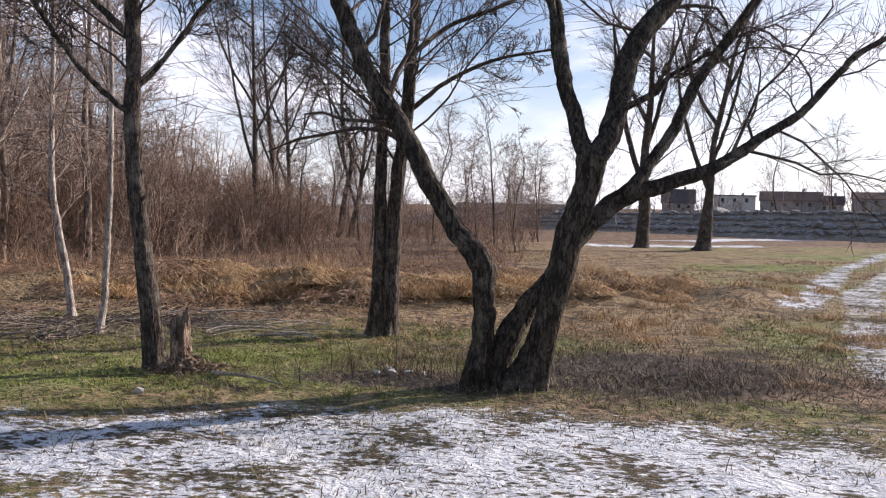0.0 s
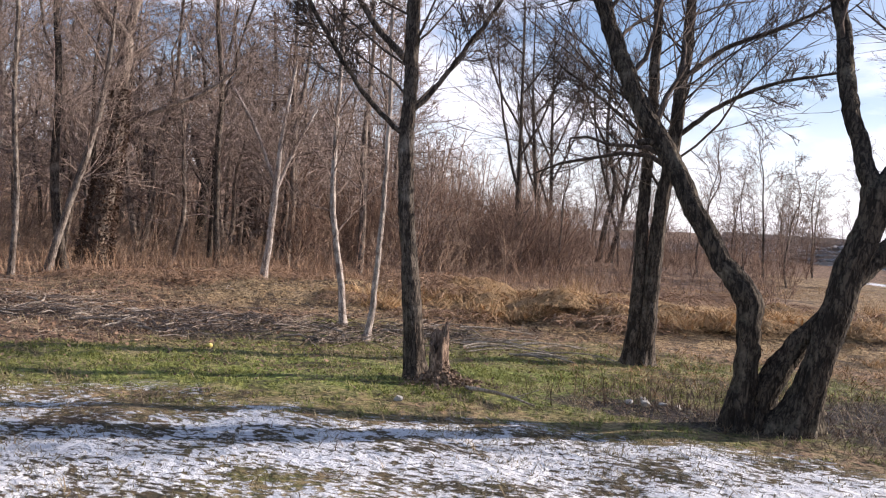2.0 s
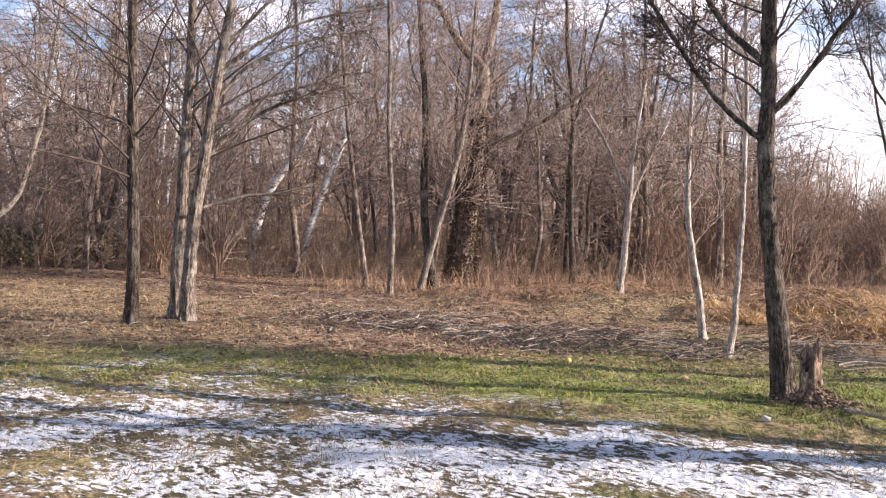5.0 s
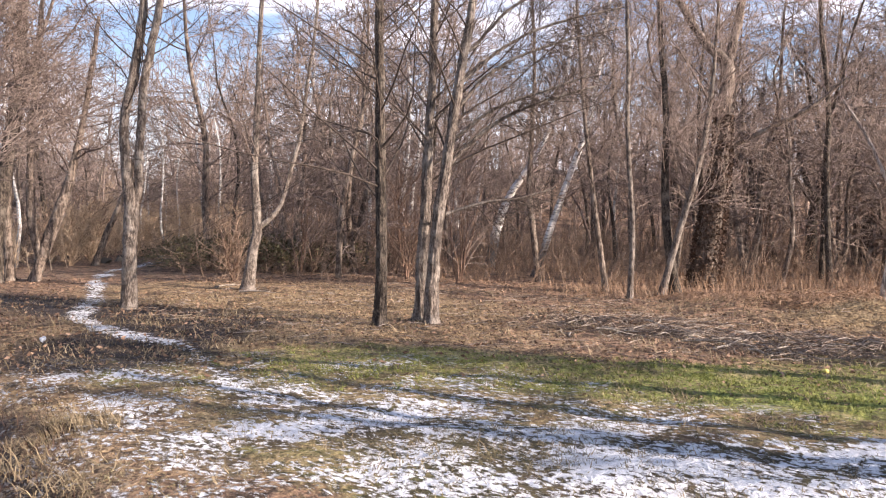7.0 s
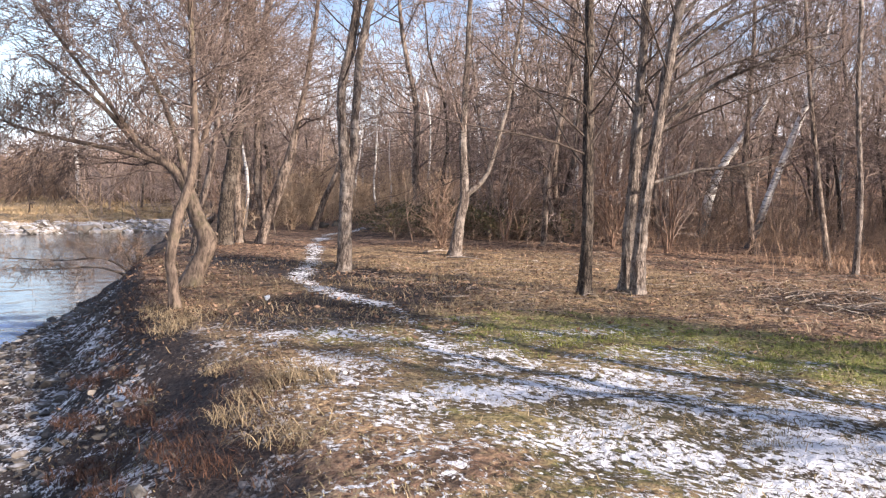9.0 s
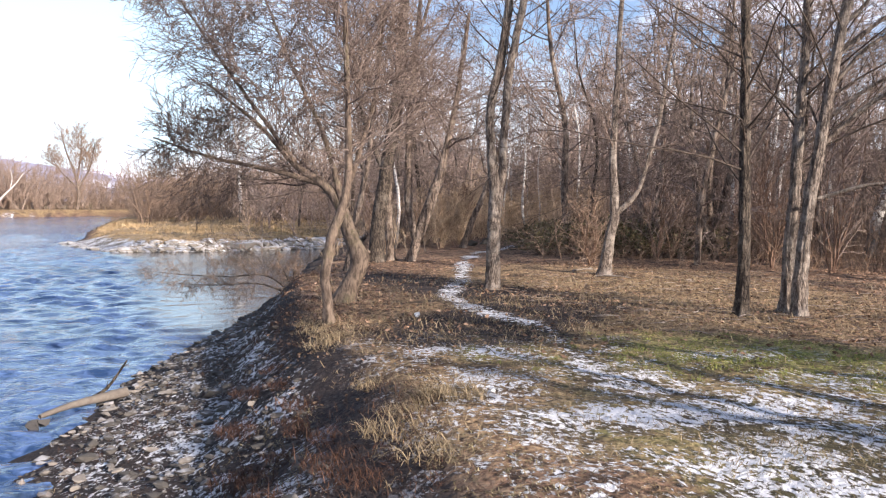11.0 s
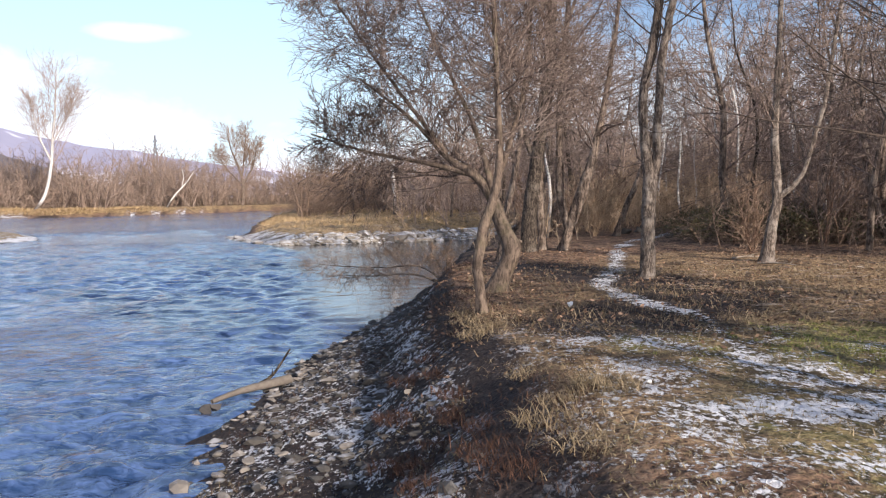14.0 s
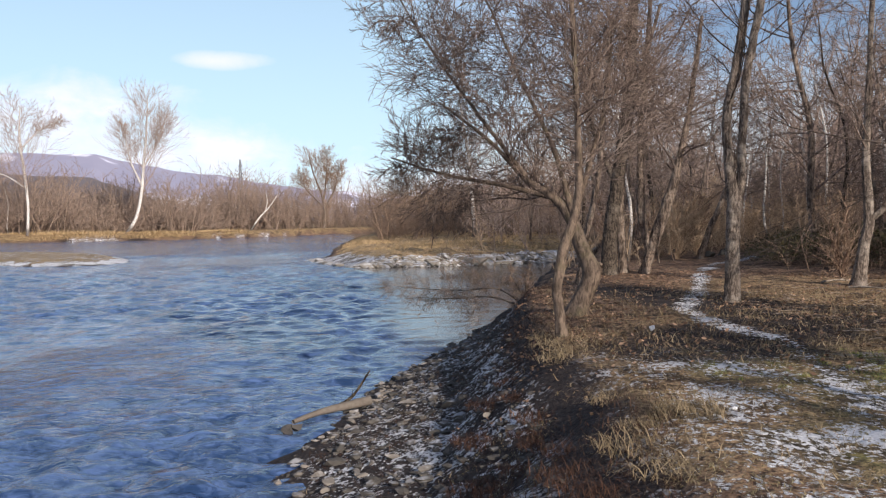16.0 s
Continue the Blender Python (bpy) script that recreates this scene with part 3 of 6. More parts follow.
def build_ground():
    """One sheet, fine near by and coarse far off, out to the horizon."""
    rings = np.concatenate([[0.0], np.geomspace(0.9, 30, 150), np.geomspace(30.5, 330, 110), np.geomspace(360, 4600, 14)])
    look_at = np.concatenate([np.linspace(-34, 122, 560), np.linspace(122, 326, 121)[1:-1]])
    a = np.radians(look_at)
    X, Y = -np.outer(rings, np.sin(a)), np.outer(rings, np.cos(a))
    Z = height(X, Y)
    nr, na = X.shape
    i, j = np.arange(nr - 1)[:, None] * na, np.arange(na)[None]
    j2 = (j + 1) % na
    faces = np.stack([i + j, i + na + j, i + na + j2, i + j2], -1).reshape(-1, 4)
    faces = faces[:, ::-1]
    ob = mesh_object("ground", np.stack([X, Y, Z], -1).reshape(-1, 3), faces, GROUND)
    for name, value in covers(X.ravel(), Y.ravel()).items():
        ob.data.attributes.new(name, "FLOAT", "POINT").data.foreach_set("value", value.astype(np.float32))
    return tagged(ob, "frosty winter meadow with thin snow, green grass and brown litter", "ground", kind="structure")


ground = build_ground()


def stillness(x, y):
    """1 in the sheltered mouth behind the spit, 0 out in the stream."""
    v = y - 1.1 - 0.078 * x + 0.8 * wave(x, y, 0.35, 19)
    return step(v, -0.6, 1.6) * step(-x, 18, 24)


def build_river():
    """The river's surface, out to where the land hides it: short-crested ripples, lower in the lee of the bank."""
    a = np.radians(np.concatenate([np.linspace(60, 76, 12), np.linspace(76, 117, 350)[1:], np.linspace(117, 250, 36)[1:]]))
    rings = np.concatenate([np.geomspace(3, 9, 12), np.geomspace(9, 90, 420)[1:], np.geomspace(90, 420, 50)[1:]])
    X, Y = -np.outer(rings, np.sin(a)), np.outer(rings, np.cos(a))
    gap = np.gradient(rings)[:, None]
    r = np.random.default_rng(27)
    Z = np.zeros(X.shape)
    for k in range(50):
        long = 0.19 * 1.047 ** k
        turn, ph = r.normal(0.25, 0.75), r.uniform(0, 6.283)
        crest = 2 * math.pi / long * (X * math.cos(turn) + Y * math.sin(turn)) + 0.7 * np.sin(X * r.uniform(0.3, 0.9) + Y * r.uniform(0.3, 0.9) + ph)
        Z += 0.057 * long / 6.283 * np.sin(crest + ph) * step(long / gap, 2.2, 4.5)
    rough = (0.85 + 0.5 * wave(X, Y, 0.16, 21) + 0.3 * wave(X * 0.35, Y, 0.5, 22)) * (1 - 0.93 * stillness(X, Y))
    Z = WATER_Z + Z * np.clip(rough, 0.05, 1.7)
    nr, na = X.shape
    i, j = np.arange(nr - 1)[:, None] * na, np.arange(na - 1)[None]
    faces = np.stack([i + j, i + j + 1, i + na + j + 1, i + na + j], -1).reshape(-1, 4)
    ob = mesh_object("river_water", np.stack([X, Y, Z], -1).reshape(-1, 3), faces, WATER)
    ob.data.attributes.new("still", "FLOAT", "POINT").data.foreach_set("value", stillness(X, Y).ravel().astype(np.float32))
    return tagged(ob, "blue rippled river water reflecting the sky, its blue partly painted in", "water", kind="structure")


build_river()

# ---- trees
ALDER = dict(thin=0.21, per=15, lo=0.3, share=0.34, angle=58, lift=0.08, bend=0.09, second=9, third=5, fine=0.0045)
WILLOW = dict(per=9, lo=0.35, share=0.40, angle=50, lift=0.06, bend=0.14, second=11, third=6, fine=0.0042)
THIN = dict(per=22, lo=0.22, share=0.22, angle=62, lift=0.08, bend=0.09, second=8, third=6, fine=0.0045)
FAN = dict(thin=0.26, per=26, lo=0.22, share=0.50, angle=64, lift=0.05, bend=0.17, second=11, third=6, fine=0.0052)


def make_branches(P, R, rng, kind):
    one = grow(P, R, rng, kind["per"], kind["lo"], 0.98, kind["share"], kind["angle"], kind["lift"], kind["bend"] * 1.3, 7, kind.get("thin", 0.34), 0.006)
    two = grow(*one, rng, kind["second"], 0.1, 1.0, 0.62, 42, kind["lift"], 0.15, kind.get("bits", 4), 0.45, kind["fine"] * 1.2)
    three = grow(*two, rng, kind["third"], 0.1, 1.0, 0.62, 36, kind["lift"], 0.2, 2, 0.7, kind["fine"])
    return one, two, three


def tree(name, label, x, y, turn, stems, bark, twig, kind, seed, lean=0.12, sides=18, bare=(), ahead=None, rough=0.07, thick=0.80, flare=0.6):
    """A bare tree. Each stem is a line of (across, up, radius) or (across, up, radius, depth); the first is the trunk, the rest limbs."""
    rng = np.random.default_rng(seed)
    top = tagged(new(name), label, "tree")
    top.matrix_world = pose(x, y, z_at(x, y), 0, 0, turn)
    lines, radii = [], []
    for n, stem in enumerate(stems):
        s = np.asarray(stem, float)
        k = 0 if n == 0 else rng.uniform(-lean, lean)
        reach = np.hypot(s[:, 0] - s[0, 0], s[:, 1] - s[0, 1])
        rows = np.stack([s[:, 0], s[:, 3] if s.shape[1] > 3 else k * reach, s[:, 1], s[:, 2]], 1)
        rows[:, 1] += (ahead or {}).get(n, 0.0)
        if n == 0 or s[0, 1] < 0.3:
            rows[0, 2] -= 0.12
        c = curve_through(rows, max(14, int((22 if sides > 30 else 13) * reach[-1])))
        c[:, :2] += np.cumsum(rng.normal(0, 0.006, (len(c), 2)), 0) * (1 if n else 0.5)
        c[:, 3] *= thick
        r = np.maximum(c[:, 3], 0.004)
        P = c[None, :, :3]
        v, f = tubes(P, r[None], sides if r[0] > 0.06 else min(sides, 18) if r[0] > 0.04 else 8, rng, rough if r[0] > 0.05 else 0.05, flare if s[0, 1] < 0.3 else 0)
        mesh_object("trunk" if n == 0 else "limb", v, f, bark, top)
        if n in bare:
            continue
        even = curve_through(c, 24)
        lines.append(even[:, :3])
        radii.append(np.maximum(even[:, 3], 0.004))
    one, two, three = make_branches(np.stack(lines), np.stack(radii), rng, kind)
    mesh_object("crown", *join(tubes(*one, 5), tubes(*two, 3)), twig, top)
    mesh_object("fine_crown", *spikes(*three), twig, top)
    return top


willow_trunk = [(0.18, -0.02, 0.185), (0.31, 0.35, 0.142), (0.42, 0.80, 0.120), (0.50, 1.1, 0.124), (0.58, 1.5, 0.122), (0.70, 1.86, 0.118), (0.74, 2.12, 0.125)]
willow_left_stem = [(-0.24, -0.01, 0.120, 0.0), (-0.23, 0.44, 0.103, 0.0), (-0.23, 0.86, 0.102, 0.0), (-0.24, 1.12, 0.112, 0.0), (-0.51, 1.47, 0.095, 0.09), (-0.77, 1.94, 0.091, 0.17), (-1.05, 2.42, 0.092, 0.26), (-1.31, 2.8, 0.089, 0.35), (-1.5, 3.19, 0.084, 0.44), (-1.69, 3.64, 0.080, 0.52), (-2.03, 4.48, 0.062, 0.61), (-2.32, 5.51, 0.034, 0.7)]
willow_upright_limb = [(0.74, 2.07, 0.089, 0.0), (0.63, 2.33, 0.077, 0.13), (0.57, 2.65, 0.074, 0.26), (0.5, 3.04, 0.071, 0.39), (0.45, 3.38, 0.071, 0.51), (0.43, 3.69, 0.068, 0.64), (0.29, 4.53, 0.049, 0.77), (0.08, 5.57, 0.025, 0.9)]
willow_main_limb = [(0.73, 2.07, 0.107, 0.0), (0.93, 2.33, 0.104, 0.17), (1.04, 2.67, 0.102, 0.34), (1.13, 3.07, 0.104, 0.51), (1.28, 3.43, 0.101, 0.69), (1.54, 3.74, 0.094, 0.86), (1.97, 4.45, 0.071, 1.03), (2.36, 5.51, 0.035, 1.2)]
willow_low_limb = [(0.58, 1.34, 0.098, 0.0), (0.85, 1.61, 0.091, 0.2), (1.08, 1.78, 0.089, 0.4), (1.48, 1.92, 0.077, 0.6), (1.95, 2.08, 0.063, 0.8), (2.26, 2.24, 0.059, 1.0), (2.58, 2.46, 0.051, 1.2), (3.03, 2.76, 0.041, 1.4), (3.42, 3.16, 0.037, 1.6), (3.78, 3.45, 0.033, 1.8), (4.32, 3.77, 0.022, 2.0)]
willow_rising_limb = [(1.07, 1.79, 0.065, 0.33), (1.36, 2.11, 0.057, 0.58), (1.61, 2.43, 0.058, 0.83), (1.92, 3.0, 0.055, 1.08), (2.24, 3.45, 0.052, 1.33), (2.63, 3.91, 0.048, 1.58), (3.15, 4.64, 0.028, 1.83)]
willow_middle_stem = [(-0.10, 0.02, 0.12), (-0.04, 0.28, 0.118), (0.05, 0.50, 0.108), (0.17, 0.72, 0.096), (0.30, 0.92, 0.084), (0.41, 1.10, 0.066), (0.50, 1.27, 0.045)]
willow_twig_limb = [(1.03, 2.58, 0.035), (1.3, 2.71, 0.031), (1.5, 2.89, 0.022), (1.84, 3.1, 0.014)]
willow_stub = [(-1.05, 2.45, 0.043, 0.3), (-1.2, 2.5, 0.036, 0.28), (-1.31, 2.49, 0.031, 0.26)]
tree("willow_tree", "old many-stemmed willow leaning over the snowy track", 0.59, 8.49, -4.0, [
    willow_trunk, willow_left_stem, willow_upright_limb, willow_main_limb, willow_low_limb, willow_rising_limb, willow_middle_stem, willow_twig_limb, willow_stub,
], BARK_WILLOW, TWIG_DARK, dict(WILLOW, per=11, lo=0.38, bend=0.2), 11, 0.1, 44, (0, 6, 8), {6: 0.10}, 0.085, 0.96, 1.0)

tree("alder_tree", "bare alder with flaking bark beside a rotten stump", -2.74, 8.97, 17.0, [
    [(0, 0, 0.137), (-0.11, 0.85, 0.114), (-0.21, 1.53, 0.097), (-0.27, 2.21, 0.092), (-0.27, 2.95, 0.086), (-0.28, 3.79, 0.08), (-0.3, 5.19, 0.063), (-0.44, 7.13, 0.029)],
    [(-0.3, 3.2, 0.046), (-0.63, 3.55, 0.04), (-0.79, 3.77, 0.034), (-1.05, 4.27, 0.017)],
    [(-0.26, 2.44, 0.034), (-0.62, 2.73, 0.034), (-0.95, 3.14, 0.031), (-1.23, 3.53, 0.029), (-1.49, 3.97, 0.02)],
    [(-0.25, 2.66, 0.034), (0.1, 3.08, 0.031), (0.47, 3.6, 0.029), (0.77, 4.06, 0.02)],
], BARK, TWIG_DARK, dict(ALDER, lo=0.38, per=24, share=0.26), 12, sides=40, rough=0.075)

tree("alder_tree", "slim bare alder growing close beside another", -0.88, 12.01, 4.2, [
    [(0, 0, 0.118), (0.04, 1.03, 0.095), (0.05, 2.13, 0.088), (0.05, 3.22, 0.081), (0.05, 4.3, 0.073), (0.05, 6.09, 0.051), (0.07, 7.29, 0.022)],
], BARK, TWIG_DARK, dict(ALDER, per=20), 13, sides=40, rough=0.075)
tree("alder_tree", "bare alder with long straight rising branches", -0.67, 12.05, 3.2, [
    [(-0.02, 0, 0.155), (0.01, 1.03, 0.132), (0.08, 2.14, 0.11), (0.17, 3.01, 0.103), (0.22, 3.67, 0.088), (0.25, 4.32, 0.081), (0.26, 5.76, 0.059), (0.26, 7.53, 0.022)],
    [(0.17, 2.9, 0.044), (0.61, 3.25, 0.037), (1.26, 3.59, 0.029), (2.11, 3.77, 0.018)],
    [(0.22, 3.67, 0.044), (0.73, 4.05, 0.037), (1.39, 4.32, 0.029), (2.04, 4.67, 0.018)],
    [(0.1, 2.7, 0.029), (-0.56, 3.21, 0.026), (-1.44, 3.87, 0.015)],
], BARK, TWIG_DARK, dict(ALDER, per=24), 14, sides=40, rough=0.075)
tree("birch_tree", "young birch with a curved white foot", -5.08, 12.77, 21.7, [
    [(0, 0, 0.067), (-0.08, 0.6, 0.063), (-0.19, 1.19, 0.054), (-0.29, 1.93, 0.05), (-0.3, 3.1, 0.042), (-0.31, 4.34, 0.038), (-0.4, 6.39, 0.025)],
], BARK_PALE, TWIG, dict(THIN, per=26), 15)
tree("birch_tree", "thin leaning birch with pale bark", -4.28, 11.48, 20.4, [
    [(0, 0, 0.06), (0.09, 0.43, 0.052), (0.13, 1.34, 0.045), (0.14, 2.38, 0.037), (0.13, 3.35, 0.034), (0.1, 4.45, 0.03), (0.07, 5.77, 0.019)],
], BARK_PALE, TWIG, dict(THIN, per=18, lo=0.4), 16)
tree("birch_tree", "small forked birch at the wood's edge", -9.03, 17.88, 26.8, [
    [(0, 0, 0.098), (0.12, 0.92, 0.085), (0.19, 1.9, 0.079), (0.28, 3.12, 0.049), (0.48, 4.7, 0.031)],
    [(0.19, 1.96, 0.049), (-0.26, 3.08, 0.043), (-0.78, 4.01, 0.031)],
    [(0.2, 2.02, 0.049), (0.54, 2.89, 0.043), (0.92, 3.76, 0.031)],
], BARK_PALE, TWIG, dict(ALDER, per=14), 17)
tree("alder_tree", "straight bare alder on leaf litter", -12.03, 8.05, 56.2, [
    [(0, 0, 0.124), (0.03, 1.12, 0.106), (0.01, 2.44, 0.097), (-0.01, 3.75, 0.084), (-0.01, 5.06, 0.075), (-0.01, 7.22, 0.053), (-0.06, 9.36, 0.022)],
], BARK, TWIG_DARK, dict(ALDER, per=40, lo=0.2, share=0.34, angle=62, lift=0.07, thin=0.24), 18, sides=40, rough=0.075)
tree("alder_tree", "grey-barked alder standing close to its neighbour", -12.37, 9.09, 53.7, [
    [(0, 0, 0.131), (0.05, 1.1, 0.112), (0.12, 2.5, 0.103), (0.19, 3.9, 0.084), (0.23, 5.29, 0.075), (0.28, 7.59, 0.051), (0.35, 9.42, 0.023)],
], BARK_GREY, TWIG_DARK, dict(ALDER, per=34, lo=0.24, share=0.30, angle=62, thin=0.24), 19, sides=40, rough=0.075)
tree("alder_tree", "leaning alder with two long dark low branches", -11.99, 9.04, 53.0, [
    [(0, 0, 0.147), (0.06, 1.11, 0.119), (0.19, 2.21, 0.11), (0.36, 3.4, 0.096), (0.57, 4.49, 0.087), (0.7, 5.22, 0.078), (1.05, 7.02, 0.055), (1.34, 9.0, 0.023)],
    [(0.13, 1.74, 0.037), (0.79, 1.96, 0.032), (1.43, 2.04, 0.027), (2.02, 2.23, 0.018)],
    [(0.24, 2.55, 0.046), (0.86, 3.13, 0.041), (1.5, 3.5, 0.037), (2.68, 3.88, 0.023)],
    [(0.30, 2.95, 0.040), (0.95, 3.45, 0.034), (1.7, 3.72, 0.027), (2.6, 4.05, 0.014)],
    [(0.38, 3.45, 0.040), (1.0, 4.10, 0.034), (1.9, 4.50, 0.026), (3.0, 4.75, 0.014)],
    [(0.46, 3.90, 0.040), (1.1, 4.45, 0.033), (2.0, 4.85, 0.026), (3.1, 5.10, 0.014)],
    [(0.56, 4.40, 0.038), (1.3, 5.10, 0.031), (2.3, 5.55, 0.023), (3.2, 5.75, 0.012)],
], BARK_GREY, TWIG_DARK, dict(ALDER, per=16, angle=62, share=0.34, thin=0.24), 20, sides=40, rough=0.075)
tree("birch_tree", "pale tree forking low into two stems", -19.49, 9.43, 64.2, [
    [(0, 0, 0.185), (0.12, 0.87, 0.139), (0.22, 1.45, 0.132), (0.16, 2.81, 0.099), (0.21, 4.09, 0.079), (0.28, 5.64, 0.066), (0.34, 7.43, 0.053), (0.36, 9.85, 0.026)],
    [(0.22, 1.41, 0.086), (0.65, 1.84, 0.066), (0.91, 2.56, 0.059), (1.16, 3.61, 0.053), (1.34, 4.78, 0.046), (1.52, 6.74, 0.033)],
], BARK_GREY, TWIG, dict(ALDER, per=20, share=0.2), 21)
tree("poplar_tree", "twin-stemmed poplar beside the snowy footpath", -17.0, 5.85, 71.0, [
    [(0, -0.02, 0.167), (0, 0.99, 0.153), (0.02, 1.87, 0.158), (-0.06, 2.54, 0.109), (-0.1, 3.37, 0.099), (0.06, 4.3, 0.099), (0.21, 5.14, 0.094), (0.27, 6.17, 0.079), (0.35, 8.23, 0.050), (0.3, 9.75, 0.024)],
    [(0.04, 1.82, 0.109), (0.16, 2.24, 0.099), (0.19, 3.07, 0.094), (0.27, 4.11, 0.094), (0.39, 4.84, 0.089), (0.53, 5.88, 0.079), (0.7, 7.97, 0.050), (0.9, 10.05, 0.024)],
], BARK_GREY, TWIG_DARK, dict(ALDER, per=16, share=0.24, lift=0.16), 22)
ivy_tree = tree("poplar_tree", "big old poplar, its trunk wrapped in brown ivy", -15.41, 20.78, 36.6, [
    [(0, 0, 0.40), (0.19, 1.69, 0.33), (0.4, 3.26, 0.25), (0.48, 4.82, 0.221), (0.53, 5.9, 0.205), (-0.03, 6.52, 0.142), (-0.6, 7.45, 0.126), (-1.19, 8.85, 0.095), (-1.9, 11.81, 0.047)],
    [(0.5, 5.75, 0.158), (0.73, 6.99, 0.142), (0.86, 7.92, 0.126), (1.1, 10.23, 0.095), (1.17, 12.99, 0.047)],
    [(0.44, 3.65, 0.079), (1.73, 4.29, 0.079), (2.64, 4.77, 0.063), (3.52, 5.47, 0.039)],
], BARK_FOREST, TWIG, dict(ALDER, per=18, share=0.26), 23)

TAKEN = []


def edge_tree(x, y, turn, stem, bark, label, thick=0.78):
    """A slim tree with one stem at the edge of the wood or beyond the meadow."""
    far = math.hypot(x, y) > 40
    stems = [stem]
    if far:
        r = np.random.default_rng(900 + len(TAKEN))
        h = stem[-1][1]
        for k in range(5):
            z0 = h * (0.22 + 0.11 * k + r.uniform(-0.03, 0.03))
            x0, r0 = np.interp(z0, [q[1] for q in stem], [q[0] for q in stem]), np.interp(z0, [q[1] for q in stem], [q[2] for q in stem])
            out, rise = (1 if k % 2 else -1) * r.uniform(0.09, 0.17) * h, (h - z0) * r.uniform(0.55, 0.85)
            back = r.uniform(-0.5, 0.5) * abs(out)
            stems.append([(x0, z0, r0 * 0.55, 0), (x0 + 0.45 * out, z0 + 0.3 * rise, r0 * 0.45, 0.5 * back), (x0 + 0.8 * out, z0 + 0.65 * rise, r0 * 0.33, 0.9 * back), (x0 + out, z0 + rise, r0 * 0.12, back)])
        stems[0] = [(q[0], q[1], q[2] * (1 - 0.45 * min(1, q[1] / h))) for q in stem]
    tree("bare_tree", label, x, y, turn, stems, bark, TWIG_DARK if far else TWIG,
         dict(ALDER, per=13 if far else 28, lo=0.22 if far else 0.26, share=0.30 if far else 0.28, lift=0.2 if far else 0.1, third=7, fine=0.008 if far else 0.005, bits=3 if far else 4), 40 + len(TAKEN), sides=10, thick=thick)
    TAKEN.append((x, y))


edge_tree(-13.97, 17.85, 38.0, [(0, 0, 0.166), (-0.2, 1.24, 0.138), (-0.3, 2.34, 0.124), (-0.32, 4.4, 0.097), (-0.48, 6.45, 0.083), (-0.63, 9.17, 0.055), (-0.82, 11.2, 0.028)], BARK, "dark slender tree at the wood's edge")
edge_tree(-14.15, 17.49, 39.0, [(0, 0, 0.11), (0.37, 1.38, 0.096), (0.68, 2.48, 0.096), (0.98, 3.85, 0.082), (1.14, 5.35, 0.055), (1.23, 7.1, 0.034)], BARK_GREY, "leaning grey tree at the wood's edge")
edge_tree(-13.81, 16.0, 40.8, [(0, 0, 0.084), (0.01, 1.63, 0.071), (-0.1, 3.55, 0.064), (-0.12, 5.47, 0.058), (-0.22, 8.01, 0.045), (-0.24, 9.91, 0.026)], BARK_GREY, "thin straight sapling with pale bark")
edge_tree(-15.71, 17.32, 42.2, [(0, 0, 0.1), (-0.23, 1.61, 0.086), (-0.46, 3.31, 0.071), (-0.64, 5.0, 0.057), (-0.8, 7.26, 0.043), (-0.93, 9.36, 0.029)], BARK_FOREST, "thin brown tree leaning slightly")
edge_tree(-19.16, 18.29, 46.3, [(0, 0, 0.129), (-0.16, 1.24, 0.113), (-0.35, 2.68, 0.097), (-0.27, 4.29, 0.081), (-0.24, 6.37, 0.065), (-0.38, 8.91, 0.032)], BARK_FOREST, "brown crooked tree in the wood")
edge_tree(-13.07, 23.07, 29.5, [(0, 0, 0.113), (-0.09, 1.77, 0.097), (-0.13, 3.34, 0.097), (-0.11, 4.91, 0.081), (-0.33, 7.1, 0.065), (-0.33, 9.6, 0.032)], BARK, "dark thin tree in the wood")
edge_tree(-26.21, 22.46, 49.4, [(0, 0, 0.253), (0.33, 1.72, 0.21), (0.77, 2.78, 0.168), (1.33, 3.64, 0.147), (2.03, 4.92, 0.126), (2.72, 7.04, 0.084), (3.06, 9.98, 0.053)], BIRCH, "leaning white birch with a dark foot", 0.74)
edge_tree(-21.52, 20.9, 45.8, [(-0.42, 0, 0.15), (-0.02, 1.15, 0.15), (0.12, 1.61, 0.14), (0.61, 3.08, 0.13), (1.12, 4.55, 0.115), (1.49, 6.2, 0.09), (1.9, 9.0, 0.05)], BIRCH, "white birch leaning inside the wood")
edge_tree(-23.22, 36.23, 32.7, [(0, 0, 0.367), (-0.57, 2.06, 0.341), (-1.13, 3.47, 0.315), (-1.84, 5.66, 0.21), (-2.32, 9.03, 0.131)], BARK, "thick dark leaning trunk in the wood")
edge_tree(-22.6, 38.42, 30.5, [(-0.13, 0, 0.381), (-0.07, 2.13, 0.326), (0.38, 4.52, 0.245), (0.54, 7.69, 0.163), (0.95, 11.1, 0.109)], BARK, "thick dark trunk in the wood")
edge_tree(-20.01, 38.19, 27.7, [(-0.07, 0, 0.421), (0.06, 1.91, 0.342), (0.63, 3.19, 0.289), (0.76, 6.97, 0.184), (0.51, 10.74, 0.131)], BARK, "stout crooked dark trunk in the wood")
edge_tree(-8.71, 44.24, 11.1, [(0, 0, 0.22), (-0.23, 2.92, 0.192), (-0.35, 6.96, 0.137), (-0.52, 10.99, 0.11), (-0.71, 14.99, 0.069)], BARK, "tall dark bare tree beyond the meadow")
